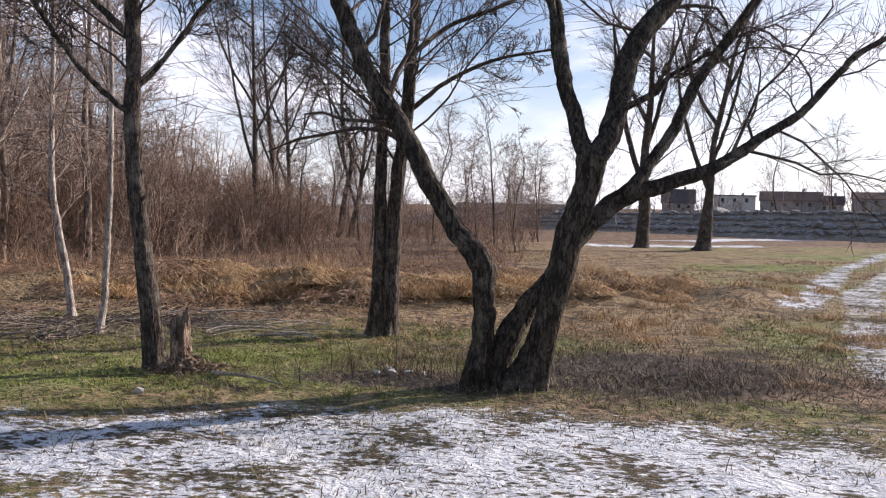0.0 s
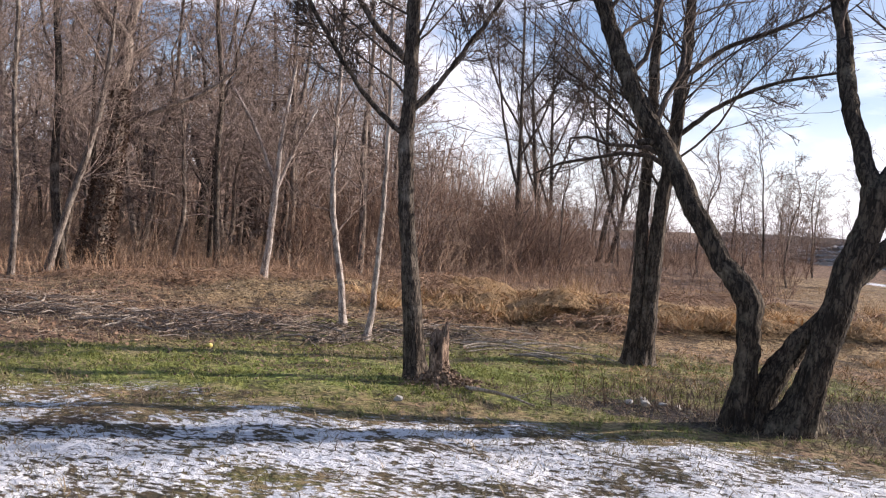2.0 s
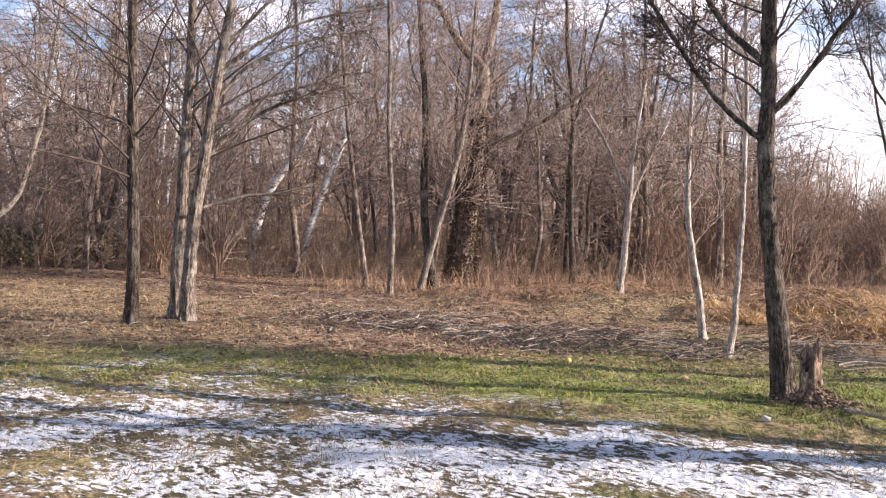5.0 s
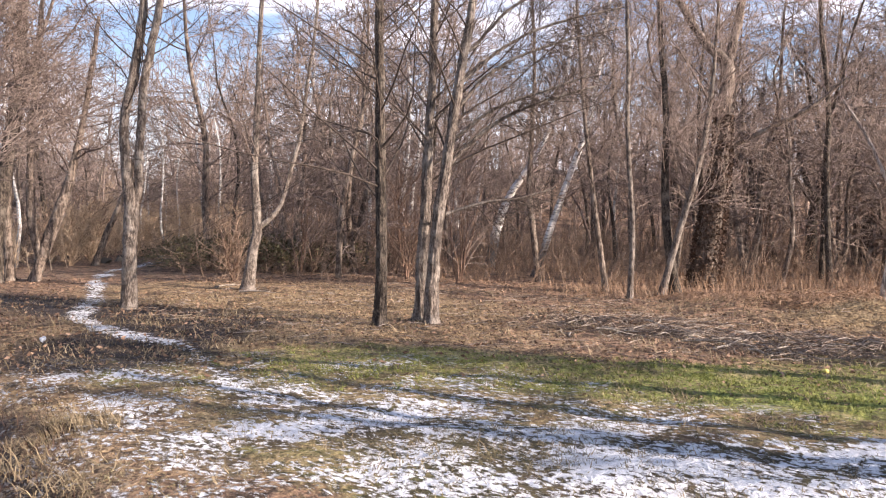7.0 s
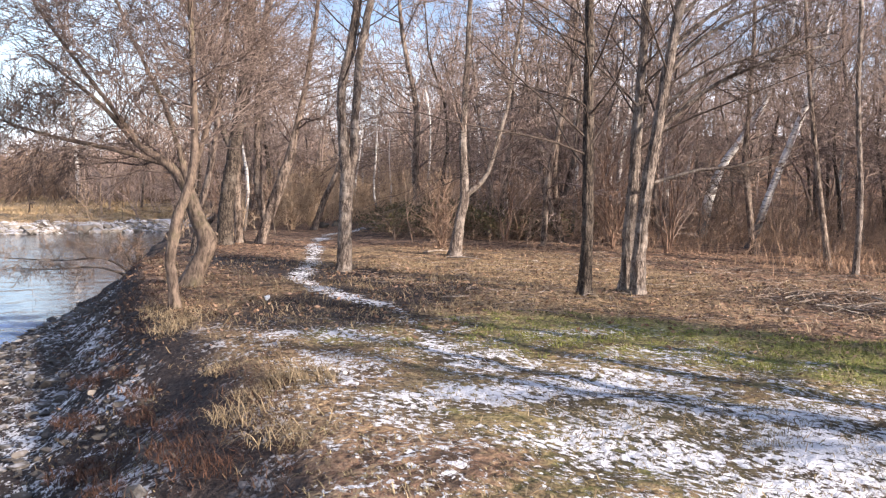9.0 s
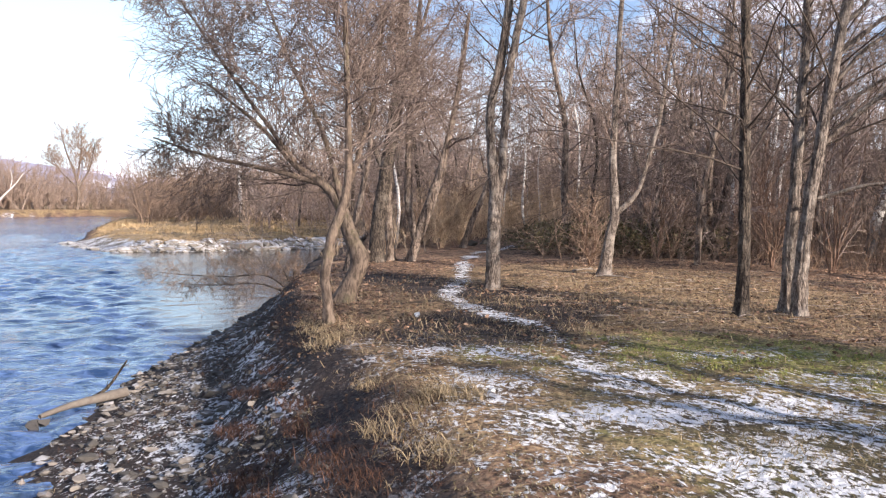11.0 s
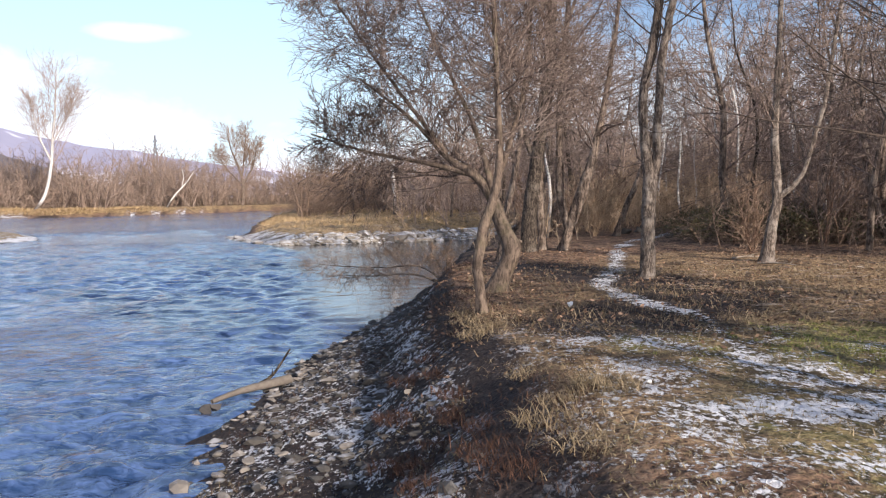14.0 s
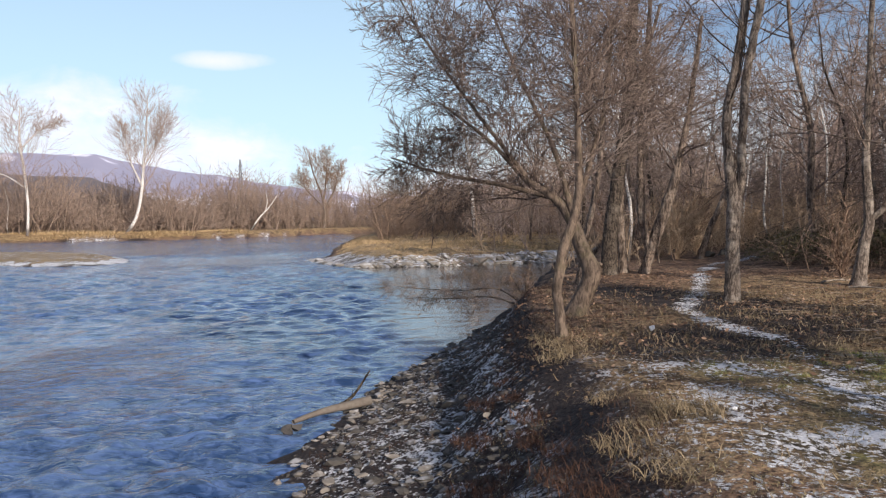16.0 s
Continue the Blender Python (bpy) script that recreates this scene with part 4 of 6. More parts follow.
edge_tree(-9.38, 50.39, 10.5, [(-0.15, 0, 0.188), (0.32, 2.23, 0.172), (0.01, 4.67, 0.156), (-0.42, 9.24, 0.109), (-0.55, 13.8, 0.063)], BARK, "tall bare tree beyond the meadow")
edge_tree(-9.13, 54.74, 9.5, [(0, 0, 0.203), (-0.01, 3.32, 0.169), (-0.25, 8.27, 0.135), (-0.44, 13.85, 0.085)], BARK, "tall bare tree beyond the meadow")
edge_tree(-5.97, 53.54, 6.4, [(0, 0, 0.23), (0.28, 2.29, 0.214), (0.63, 4.58, 0.181), (0.03, 7.15, 0.164), (0.06, 11.02, 0.131), (-0.27, 15.17, 0.082)], BARK, "crooked bare tree beyond the meadow")
edge_tree(-5.43, 53.99, 5.7, [(0, 0, 0.232), (0.51, 2.64, 0.199), (0.78, 5.27, 0.165), (1.21, 8.88, 0.099)], BARK, "leaning bare tree beyond the meadow")
edge_tree(10.28, 47.81, -12.1, [(0, 0, 0.447), (0.08, 1.98, 0.417), (0, 4.6, 0.328), (0.2, 7.49, 0.268), (0.25, 10.36, 0.179), (0.26, 14.36, 0.089)], BARK, "sturdy bare poplar in the open field")
edge_tree(12.62, 44.91, -15.7, [(0, 0, 0.54), (0.14, 1.21, 0.427), (0.29, 3.12, 0.284), (0.4, 5.3, 0.228), (0.85, 7.46, 0.228), (1.18, 9.33, 0.171), (1.87, 11.45, 0.142), (2.56, 13.53, 0.085)], BARK, "crooked bare poplar with a swollen foot in the field")

tree("bank_tree", "small pale tree on the river bank", -12.64, 1.98, 81.1, [
    [(0, -0.02, 0.074), (-0.03, 0.35, 0.07), (-0.07, 0.66, 0.074), (0.02, 1.21, 0.074), (0.18, 1.67, 0.062), (0.24, 2.21, 0.051), (0.23, 2.98, 0.043), (0.19, 3.59, 0.039), (0.16, 4.35, 0.035), (0.13, 5.49, 0.023)],
], BARK_SMOOTH, TWIG_MID, dict(FAN, per=44, lo=0.40, share=0.36, angle=74, lift=0.04, second=11), 70, thick=0.95)
tree("willow_tree", "bank willow with a swollen bend, twigs over the water", -15.29, 2.62, 80.1, [
    [(-0.02, -0.03, 0.20), (0.10, 0.22, 0.158), (0.21, 0.45, 0.148), (0.28, 0.66, 0.158), (0.285, 0.80, 0.166), (0.22, 0.92, 0.136), (0.10, 1.22, 0.122), (-0.04, 1.62, 0.104), (-0.30, 1.96, 0.080), (-0.77, 2.29, 0.050), (-1.33, 2.91, 0.032), (-2.18, 3.59, 0.016)],
    [(0.05, 1.34, 0.070), (-0.11, 2.14, 0.050), (-0.42, 3.08, 0.036), (-0.95, 4.25, 0.024), (-1.5, 5.55, 0.014)],
    [(-0.05, 1.60, 0.066), (0.27, 2.51, 0.044), (0.55, 3.62, 0.032), (0.65, 4.91, 0.018)],
    [(-0.30, 1.96, 0.05), (-1.2, 2.2, 0.036), (-2.2, 2.4, 0.024), (-3.1, 2.7, 0.012)],
    [(-0.77, 2.29, 0.042), (-1.5, 3.35, 0.032), (-2.3, 4.5, 0.020), (-2.9, 5.5, 0.011)],
    [(0.32, 0.77, 0.135), (0.40, 0.80, 0.125), (0.44, 0.81, 0.085), (0.455, 0.81, 0.03)],
], BARK_SMOOTH, TWIG_MID, dict(FAN, per=40, lo=0.44, share=0.44, bend=0.2, lift=0.06), 71, thick=0.98, bare=(5,), rough=0.035)
BANK_SPOTS = []


def bank_tree(x, y, turn, *stems):
    tree("bank_tree", "bare brown tree in the thicket along the bank", x, y, turn, stems, BARK_FOREST if BANK_SPOTS else BARK, TWIG_MID,
         dict(FAN, per=22, lo=0.36, share=0.36, lift=0.07, second=9, third=6, fine=0.0065), 80 + len(BANK_SPOTS), sides=10)
    BANK_SPOTS.append((x, y))


bank_tree(-25.11, 5.22, 78.3, [(0, 0, 0.281), (0.08, 1.16, 0.25), (0.24, 2.4, 0.219), (0.55, 4.69, 0.188), (0.71, 6.96, 0.156), (0.87, 9.95, 0.094)], [(0.24, 2.4, 0.109), (-0.37, 3.95, 0.094), (-0.82, 6.1, 0.063), (-1.11, 8.24, 0.039)])
bank_tree(-25.37, 6.23, 76.2, [(0, 0, 0.159), (0.39, 1.15, 0.207), (0.78, 2.24, 0.175), (1.01, 3.16, 0.127), (1.31, 4.7, 0.096), (1.61, 6.98, 0.064)], [(0.2, 0.44, 0.127), (-0.04, 1.78, 0.143), (0.01, 3.96, 0.111), (0.24, 6.27, 0.08), (0.4, 8.56, 0.048)])
bank_tree(-25.75, 5.79, 77.3, [(0, 0, 0.145), (-0.06, 1.63, 0.129), (0.06, 3.21, 0.097), (0.45, 5.24, 0.08), (1.08, 7.39, 0.048)])
bank_tree(-22.06, 3.9, 80.0, [(0, 0, 0.109), (0.14, 0.95, 0.096), (0.42, 2.31, 0.082), (0.63, 4.31, 0.068), (0.77, 6.3, 0.041)])
bank_tree(-33.48, 10.31, 72.9, [(0, 0, 0.15), (0.45, 1.19, 0.139), (0.85, 2.11, 0.117), (1.34, 3.65, 0.085), (1.73, 6.08, 0.064)])


# ---- the wood behind: a few kinds of bare tree, repeated
def forest_kind(name, label, tall, radius, bark, twig, kind, seed, stems=1):
    rng = np.random.default_rng(seed)
    top = tagged(new(name), label, "tree", "trees of the wood")
    lines, radii = [], []
    for n in range(stems):
        a, out = rng.uniform(0, 6.28), rng.uniform(0.1, 0.3) if stems > 1 else 0.05
        h = np.linspace(0, 1, 7)
        p = np.stack([out * tall * h ** 0.8 * math.cos(a), out * tall * h ** 0.8 * math.sin(a), tall * h * rng.uniform(0.8, 1)], 1)
        p[1:, :2] += np.cumsum(rng.normal(0, 0.018 * tall, (6, 2)), 0)
        p[0, 2] = -0.2
        c = curve_through(np.column_stack([p, 0.82 * radius * (1 - 0.9 * h)]), 14 if radius > 0.05 else 7)
        lines.append(c[:, :3])
        radii.append(np.maximum(c[:, 3], 0.006))
    P, R = np.stack(lines), np.stack(radii)
    mesh_object("trunk", *tubes(P[:1], R[:1], 8, rng, 0.04), bark, top)
    for n in range(1, stems):
        mesh_object("limb", *tubes(P[n:n + 1], R[n:n + 1], 6 if radius > 0.05 else 4, rng, 0.04), bark, top)
    one = grow(P, R, rng, kind["per"], kind["lo"], 0.98, kind["share"], kind["angle"], kind["lift"], kind["bend"], 5, 0.32, kind["fine"] * 2)
    two = grow(*one, rng, kind["second"], 0.12, 1.0, 0.5, 50, kind["lift"], 0.14, 3, 0.45, kind["fine"] * 1.4)
    three = grow(*two, rng, kind["third"], 0.1, 1.0, 0.65, 45, kind["lift"], 0.2, 2, 0.7, kind["fine"])
    mesh_object("crown", *join(tubes(*one, 4), tubes(*two, 3)), twig, top)
    mesh_object("fine_crown", *spikes(*three), twig, top)
    return top


W = dict(per=32, lo=0.16, share=0.28, angle=72, lift=0.03, bend=0.17, second=8, third=4, fine=0.0095)
KINDS = [
    forest_kind("forest_tree", "bare brown forest tree", 12.5, 0.14, BARK_FOREST, TWIG, W, 101),
    forest_kind("forest_tree", "bare brown forest tree", 11.0, 0.11, BARK_FOREST, TWIG, W, 102),
    forest_kind("forest_tree", "slender bare dark forest tree", 13.5, 0.12, BARK, TWIG, dict(W, angle=50, lift=0.12), 103),
    forest_kind("forest_tree", "bare forest tree with two stems", 10.5, 0.12, BARK_FOREST, TWIG, dict(W, per=16), 104, 2),
    forest_kind("birch_tree", "white-barked birch in the wood", 11.5, 0.10, BIRCH, TWIG, W, 105),
    forest_kind("forest_tree", "bushy bare forest tree", 9.0, 0.11, BARK_FOREST, TWIG, dict(W, per=12, lo=0.1), 106, 3),
]
S = dict(per=6, lo=0.1, share=0.38, angle=42, lift=0.12, bend=0.14, second=4, third=6, fine=0.007)
SHRUBS = [
    forest_kind("bare_shrub", "leafless brown shrub with many thin stems", 3.0, 0.024, TWIG_BROWN, TWIG_BROWN, S, 111, 7),
    forest_kind("bare_shrub", "leafless brown shrub with many thin stems", 4.0, 0.028, TWIG_BROWN, TWIG, S, 112, 6),
    forest_kind("bare_shrub", "low leafless brown shrub", 2.0, 0.016, TWIG_BROWN, TWIG_RED, S, 113, 8),
]
GOLDEN = forest_kind("golden_shrub", "golden-brown shrub beside the footpath, coloured as if sunlit", 2.4, 0.018, TWIG_GOLD, TWIG_GOLD, dict(S, per=8), 114, 9)
tagged(GOLDEN, category="shrub", group="golden shrubs by the footpath")
for top in SHRUBS:
    tagged(top, category="shrub", group="shrubs of the wood")
spare = set(KINDS + SHRUBS + [GOLDEN])


def plant(kinds, x, y, rng, size=1.0, weights=None):
    """The first of a kind is set in place, the others are copies of it."""
    top = kinds[rng.choice(len(kinds), p=weights)]
    m = pose(x, y, z_at(x, y) - 0.05, rng.uniform(-4, 4), rng.uniform(-4, 4), rng.uniform(0, 360))
    k = size * rng.uniform(0.85, 1.2)
    if top in spare:
        spare.discard(top)
        top.matrix_basis = m
        top.scale = (1, 1, 1)
        return top
    ob = copy_thing(top, m)
    ob.matrix_basis = m @ Matrix.Diagonal((k, k, k, 1))
    return ob


TAKEN += BANK_SPOTS


def scatter(kinds, count, turn, dist, rng, size=1.0, gap=1.6, weights=None, ok=None):
    put, tries = [], 0
    while len(put) < count and tries < count * 40:
        tries += 1
        a, r = math.radians(rng.uniform(*turn)), math.sqrt(rng.uniform(dist[0] ** 2, dist[1] ** 2))
        x, y = -r * math.sin(a), r * math.cos(a)
        if any((x - u) ** 2 + (y - v) ** 2 < gap * gap for u, v in TAKEN + put) or (ok and not ok(x, y)):
            continue
        put.append((x, y))
        plant(kinds, x, y, rng, size, weights)


rng = np.random.default_rng(7)
def glade(x, y):
    """Clearings: one in front of the white birches, one where the footpath leaves the wood."""
    turn, r = math.degrees(math.atan2(-x, y)), math.hypot(x, y)
    return (44 < turn < 51 and r < 46) or (67.3 < turn < 72 and r > 36)



off_path = lambda x, y: float(near_line(np.float64(x), np.float64(y), FOOTPATH)) > 2.5 and not glade(x, y)
scatter(KINDS, 62, (18.5, 72), (26, 52), rng, 1.0, 2.0, [0.28, 0.24, 0.22, 0.13, 0.03, 0.1], off_path)
scatter([KINDS[4]], 14, (50, 72), (34, 60), rng, 0.95, 2.0, None, off_path)
scatter(KINDS[:4], 14, (23, 38), (25, 48), rng, 1.05, 1.8)
scatter(KINDS, 26, (16.5, 76), (52, 90), rng, 1.1, 2.5, [0.25, 0.2, 0.2, 0.12, 0.13, 0.1], off_path)
scatter(KINDS, 18, (-11, 12), (60, 125), rng, 0.6, 3.0)
scatter(KINDS, 16, (5, 17), (48, 110), rng, 0.7, 2.5)
scatter(KINDS[:3], 14, (-8, 9), (36, 64), rng, 0.55, 2.5)
scatter(KINDS[:4], 18, (-14, 14), (62, 118), rng, 0.75, 3.0)
scatter(KINDS, 14, (-26, -3), (128, 225), rng, 0.85, 6.0)
scatter(KINDS, 24, (73, 84), (34, 75), rng, 0.9, 2.0, [0.2, 0.2, 0.1, 0.15, 0.2, 0.15], lambda x, y: off_path(x, y) and z_at(x, y) > -0.4)
scatter(SHRUBS, 18, (10, 70), (23, 40), rng, 1.0, 1.4, None, off_path)
scatter(SHRUBS, 8, (-6, 12), (38, 70), rng, 0.8, 1.5)
scatter(SHRUBS, 6, (72, 78), (27, 45), rng, 0.9, 1.2, None, lambda x, y: off_path(x, y) and z_at(x, y) > -0.8)
for x, y in ((-33.6, 9.5), (-35.6, 9.4), (-36.2, 11.0), (-38.6, 10.6), (-40.5, 12.3), (-43.0, 13.4), (-44.0, 16.0), (-38.0, 17.6), (-41.0, 18.6)):
    plant([GOLDEN], x, y, rng, 1.0)
inland = lambda x, y: float(spit(np.float64(x), np.float64(y))) > 7
scatter(KINDS, 12, (82, 97), (80, 130), rng, 0.6, 4.0, None, inland)
scatter(KINDS, 18, (77, 90), (70, 115), rng, 0.85, 3.0, None, inland)
for x, y in ((-43.0, 16.6), (-45.5, 16.4), (-46.0, 18.2), (-48.5, 17.4), (-50.0, 19.4)):
    plant([KINDS[4]], x, y, rng, 0.7)
ashore = lambda x, y: float(far_bank(np.float64(x), np.float64(y))) > 8
scatter(KINDS, 30, (93, 120), (172, 250), rng, 0.75, 5.0, None, ashore)


def thicket(name, label, count, turn, dist, keep, tall, fine, twig, seed, shoots=7, tips=5, splay=0.16, bushy=0.40):
    """A dense brake of bare stems, too many to count."""
    r = np.random.default_rng(seed)
    a, d = np.radians(r.uniform(*turn, count)), np.sqrt(r.uniform(dist[0] ** 2, dist[1] ** 2, count))
    x, y = -d * np.sin(a), d * np.cos(a)
    ok = keep(x, y)
    x, y = x[ok], y[ok]
    n = len(x)
    h = r.uniform(*tall, n) * (0.75 + 0.42 * wave(x, y, 0.2, seed) + 0.15 * wave(x, y, 0.9, seed + 1))
    h = np.maximum(h, 0.4 * tall[0])
    D = unit(np.stack([r.normal(0, splay, n), r.normal(0, splay, n), np.ones(n)], 1))
    pts = [np.stack([x, y, height(x, y) - 0.1], 1)]
    for _ in range(3):
        pts.append(pts[-1] + D * (h / 3)[:, None])
        D = unit(D + r.normal(0, 0.13, D.shape))
    P = np.stack(pts, 1)
    R = np.maximum(h[:, None] * 0.011 * np.linspace(1, 0.3, 4)[None], fine)
    one = grow(P, R, r, shoots, 0.12, 1.0, bushy, 46, 0.10, 0.12, 3, 0.6, fine)
    two = grow(*one, r, tips, 0.1, 1.0, 0.55, 42, 0.1, 0.15, 2, 0.9, fine)
    v, f = tubes(P, R, 3)
    f = np.concatenate([f[:, [0, 1, 2]], f[:, [0, 2, 3]]])
    return tagged(mesh_object(name, *join((v, f), spikes(*one), spikes(*two)), twig), label, "thicket", kind="stuff")


clear_path = lambda x, y: (near_line(x, y, FOOTPATH) > 2.2) & ((np.abs(np.degrees(np.arctan2(-x, y)) - 69.7) > 2.0) | (np.hypot(x, y) < 36))
thicket("undergrowth_thicket", "brown leafless undergrowth filling the wood", 1350, (12, 73), (25, 50), clear_path, (0.7, 3.0), 0.0055, TWIG_RED, 201, 8, 4, 0.38, 0.5)
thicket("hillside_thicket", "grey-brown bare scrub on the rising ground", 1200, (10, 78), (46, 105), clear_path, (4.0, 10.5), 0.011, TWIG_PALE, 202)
thicket("field_thicket", "low brown scrub beyond the meadow", 1150, (-5, 24), (21, 80), lambda x, y: y > 21 + 2 * wave(x, y, 0.5, 44), (0.7, 2.4), 0.008, TWIG_BROWN, 203)
thicket("meadow_end_thicket", "dense brown scrub where wood and meadow meet", 850, (8, 25), (32, 62), lambda x, y: y > 0, (2.2, 5.0), 0.009, TWIG_BROWN, 208, 9, 5, 0.34, 0.62)
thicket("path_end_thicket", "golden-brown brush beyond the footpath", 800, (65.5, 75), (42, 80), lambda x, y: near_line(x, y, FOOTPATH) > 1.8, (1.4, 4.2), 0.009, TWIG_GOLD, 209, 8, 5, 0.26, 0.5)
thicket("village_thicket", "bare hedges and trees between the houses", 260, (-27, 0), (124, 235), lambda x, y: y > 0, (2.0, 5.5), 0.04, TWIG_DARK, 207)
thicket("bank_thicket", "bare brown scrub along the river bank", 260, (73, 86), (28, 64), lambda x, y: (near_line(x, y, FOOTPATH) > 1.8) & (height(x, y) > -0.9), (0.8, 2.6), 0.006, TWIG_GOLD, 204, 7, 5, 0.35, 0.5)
thicket("backwood_thicket", "bare crowns of the wood behind the footpath, sunlight painted into the bark", 480, (64, 86), (58, 112), lambda x, y: (height(x, y) > -0.6) & (near_line(x, y, FOOTPATH) > 4), (4.0, 9.0), 0.012, TWIG_PALE, 210, 9, 6, 0.22, 0.5)
thicket("spit_thicket", "dense reddish-brown scrub on the spit", 2900, (79, 99), (66, 160), lambda x, y: spit(x, y) > np.where(x < -95, 2.5, 8.5 + 2.5 * wave(x, y, 0.5, 18)), (2.8, 8.4), 0.016, TWIG_RED, 205, 8, 4, 0.42, 0.62)
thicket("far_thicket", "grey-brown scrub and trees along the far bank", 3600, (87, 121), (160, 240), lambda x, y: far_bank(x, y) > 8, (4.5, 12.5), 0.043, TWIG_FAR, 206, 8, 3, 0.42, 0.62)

# far trees with shapes of their own
tree("poplar_tree", "tall white-barked poplar leaning on the far bank", -162.5, -50.1, 107.2, [
    [(0, 0, 0.5), (1.66, 2.9, 0.45), (2.7, 7.6, 0.45), (3.1, 12.3, 0.35), (3.7, 18.0, 0.25), (4.0, 23.6, 0.10)],
    [(2.7, 8.0, 0.25), (0.65, 13.2, 0.2), (-0.3, 18.8, 0.1)],
    [(3.0, 11.4, 0.25), (5.6, 16.1, 0.18), (7.3, 20.9, 0.1)],
], BIRCH, TWIG_PALE, dict(ALDER, per=26, share=0.44, angle=40, lift=0.16, second=9, third=6, fine=0.019), 130, sides=8, thick=0.62)
tree("poplar_tree", "tall pale bare tree on the far bank", -156.5, -64.7, 112.0, [
    [(0, 0, 0.35), (0.2, 5.2, 0.32), (-0.3, 11, 0.3), (-0.8, 16, 0.25), (-0.6, 21.5, 0.12)],
    [(-0.2, 8.0, 0.2), (-3.2, 10.0, 0.15), (-7.0, 11.0, 0.1)],
    [(-0.6, 14.5, 0.2), (2.4, 17.6, 0.15), (5.6, 19.4, 0.08)],
], BIRCH, TWIG_PALE, dict(ALDER, per=26, share=0.44, angle=45, lift=0.12, second=9, third=6, fine=0.019), 131, sides=8, thick=0.7)
tree("snag", "leaning white dead tree on the far bank", -180.0, -31.8, 100.0, [
    [(0, 0, 0.22), (1.5, 2.2, 0.2), (3.6, 4.5, 0.15), (5.1, 6.7, 0.07)],
    [(2.9, 3.7, 0.12), (3.2, 5.6, 0.09), (3.0, 7.2, 0.05)],
], BIRCH, TWIG, dict(ALDER, per=5, share=0.3, second=3, third=3, fine=0.02), 138, sides=8)
tree("bare_tree", "reddish bare tree above the far thicket", -206.0, -20.3, 95.6, [
    [(0, 0, 0.45), (0.3, 4.0, 0.36), (-0.5, 8.0, 0.28), (-2.0, 12.0, 0.2), (-3.0, 16.2, 0.1)],
    [(0.2, 4.5, 0.3), (2.4, 8.6, 0.22), (3.6, 14.2, 0.12)],
    [(0.0, 6.0, 0.24), (0.6, 11.0, 0.18), (0.9, 17.0, 0.1)],
    [(-0.3, 5.0, 0.22), (-3.4, 8.5, 0.16), (-5.0, 12.5, 0.08)],
], BARK_FOREST, TWIG_RED, dict(ALDER, per=24, share=0.42, angle=45, lift=0.12, second=9, third=7, fine=0.026), 132, sides=8)
tree("birch_tree", "leaning white birch on the spit", -84.0, 5.2, 86.6, [
    [(0.15, 0, 0.22), (0, 2.8, 0.2), (-0.2, 6.4, 0.19), (-0.65, 9.5, 0.17), (-1.05, 12.2, 0.1)],
], BIRCH, TWIG, dict(ALDER, per=20, lo=0.45, share=0.3, fine=0.014), 133, sides=8)
tree("waterside_bush", "bare bush hanging its twigs over the water", -25.0, 3.05, 83.0, [
    [(0, 0, 0.039), (-0.82, 0.42, 0.030), (-1.81, 0.40, 0.022), (-3.0, 0.45, 0.014), (-3.9, 0.55, 0.007)],
    [(0, 0, 0.033), (-0.32, 0.53, 0.022), (-0.57, 1.03, 0.008)],
    [(-0.08, 0, 0.033), (-0.99, 0.2, 0.025), (-2.15, 0.15, 0.017), (-3.1, 0.18, 0.008)],
    [(-0.03, 0, 0.033), (-0.08, 0.61, 0.022), (0.01, 1.02, 0.008)],
], BARK_FOREST, TWIG_RED, dict(FAN, per=20, share=0.34, second=7, third=7), 134, sides=8)
for x, y, tall, seed in ((43, 119, 1.35, 135), (50, 118, 1.3, 136), (30, 121, 0.9, 137), (36, 120, 0.7, 138)):
    ob = copy_thing(KINDS[2], pose(x, y, z_at(x, y), 0, 0, seed * 7))
    ob.matrix_basis = ob.matrix_basis @ Matrix.Diagonal((tall, tall, tall, 1))

# ---- the stone-faced embankment and the houses behind it


def build_embankment():
    line = curve_through([(-14, 128, 0), (5, 113, 0), (33, 79, 0), (62, 52, 0), (110, 20, 0)], 60)
    tall = np.interp(line[:, 0], [-14, 5, 33, 110], [0.9, 1.5, 2.35, 2.5])
    t = unit(np.gradient(line, axis=0))
    out = np.stack([t[:, 1], -t[:, 0]], 1)
    if out[20] @ (-line[20, :2]) < 0:
        out = -out
    r = np.random.default_rng(3)
    rows = []
    for off, up in ((-7, -0.1), (-2.6, 1.0), (0, 1.0), (0.9, 0.72), (1.8, 0.45), (2.7, 0.2), (3.4, -0.06)):
        p = line[:, :2] - 0 * out + out * off
        z = height(p[:, 0], p[:, 1]) * 0 + up * tall + r.normal(0, 0.03, len(p))
        rows.append(np.column_stack([p, z]))
    V = np.stack(rows)
    a, b = V.shape[:2]
    i, j = np.arange(a - 1)[:, None] * b, np.arange(b - 1)[None]
    f = np.stack([i + j, i + j + 1, i + b + j + 1, i + b + j], -1).reshape(-1, 4)
    ob = mesh_object("embankment", V.reshape(-1, 3), f, STONE_BANK)
    tagged(ob, "long low flood bank faced with grey frosty stone", "embankment", kind="structure")
    return V[2:].transpose(1, 0, 2)


STONE_BANK, _nt, _b = material("bank_stone", 0.85)
_v = here(_nt)
_long = node(_nt, "ShaderNodeMapping", {"Vector": _v, "Rotation": (0, 0, 0.88), "Scale": (0.3, 1.0, 2.6)}).outputs[0]
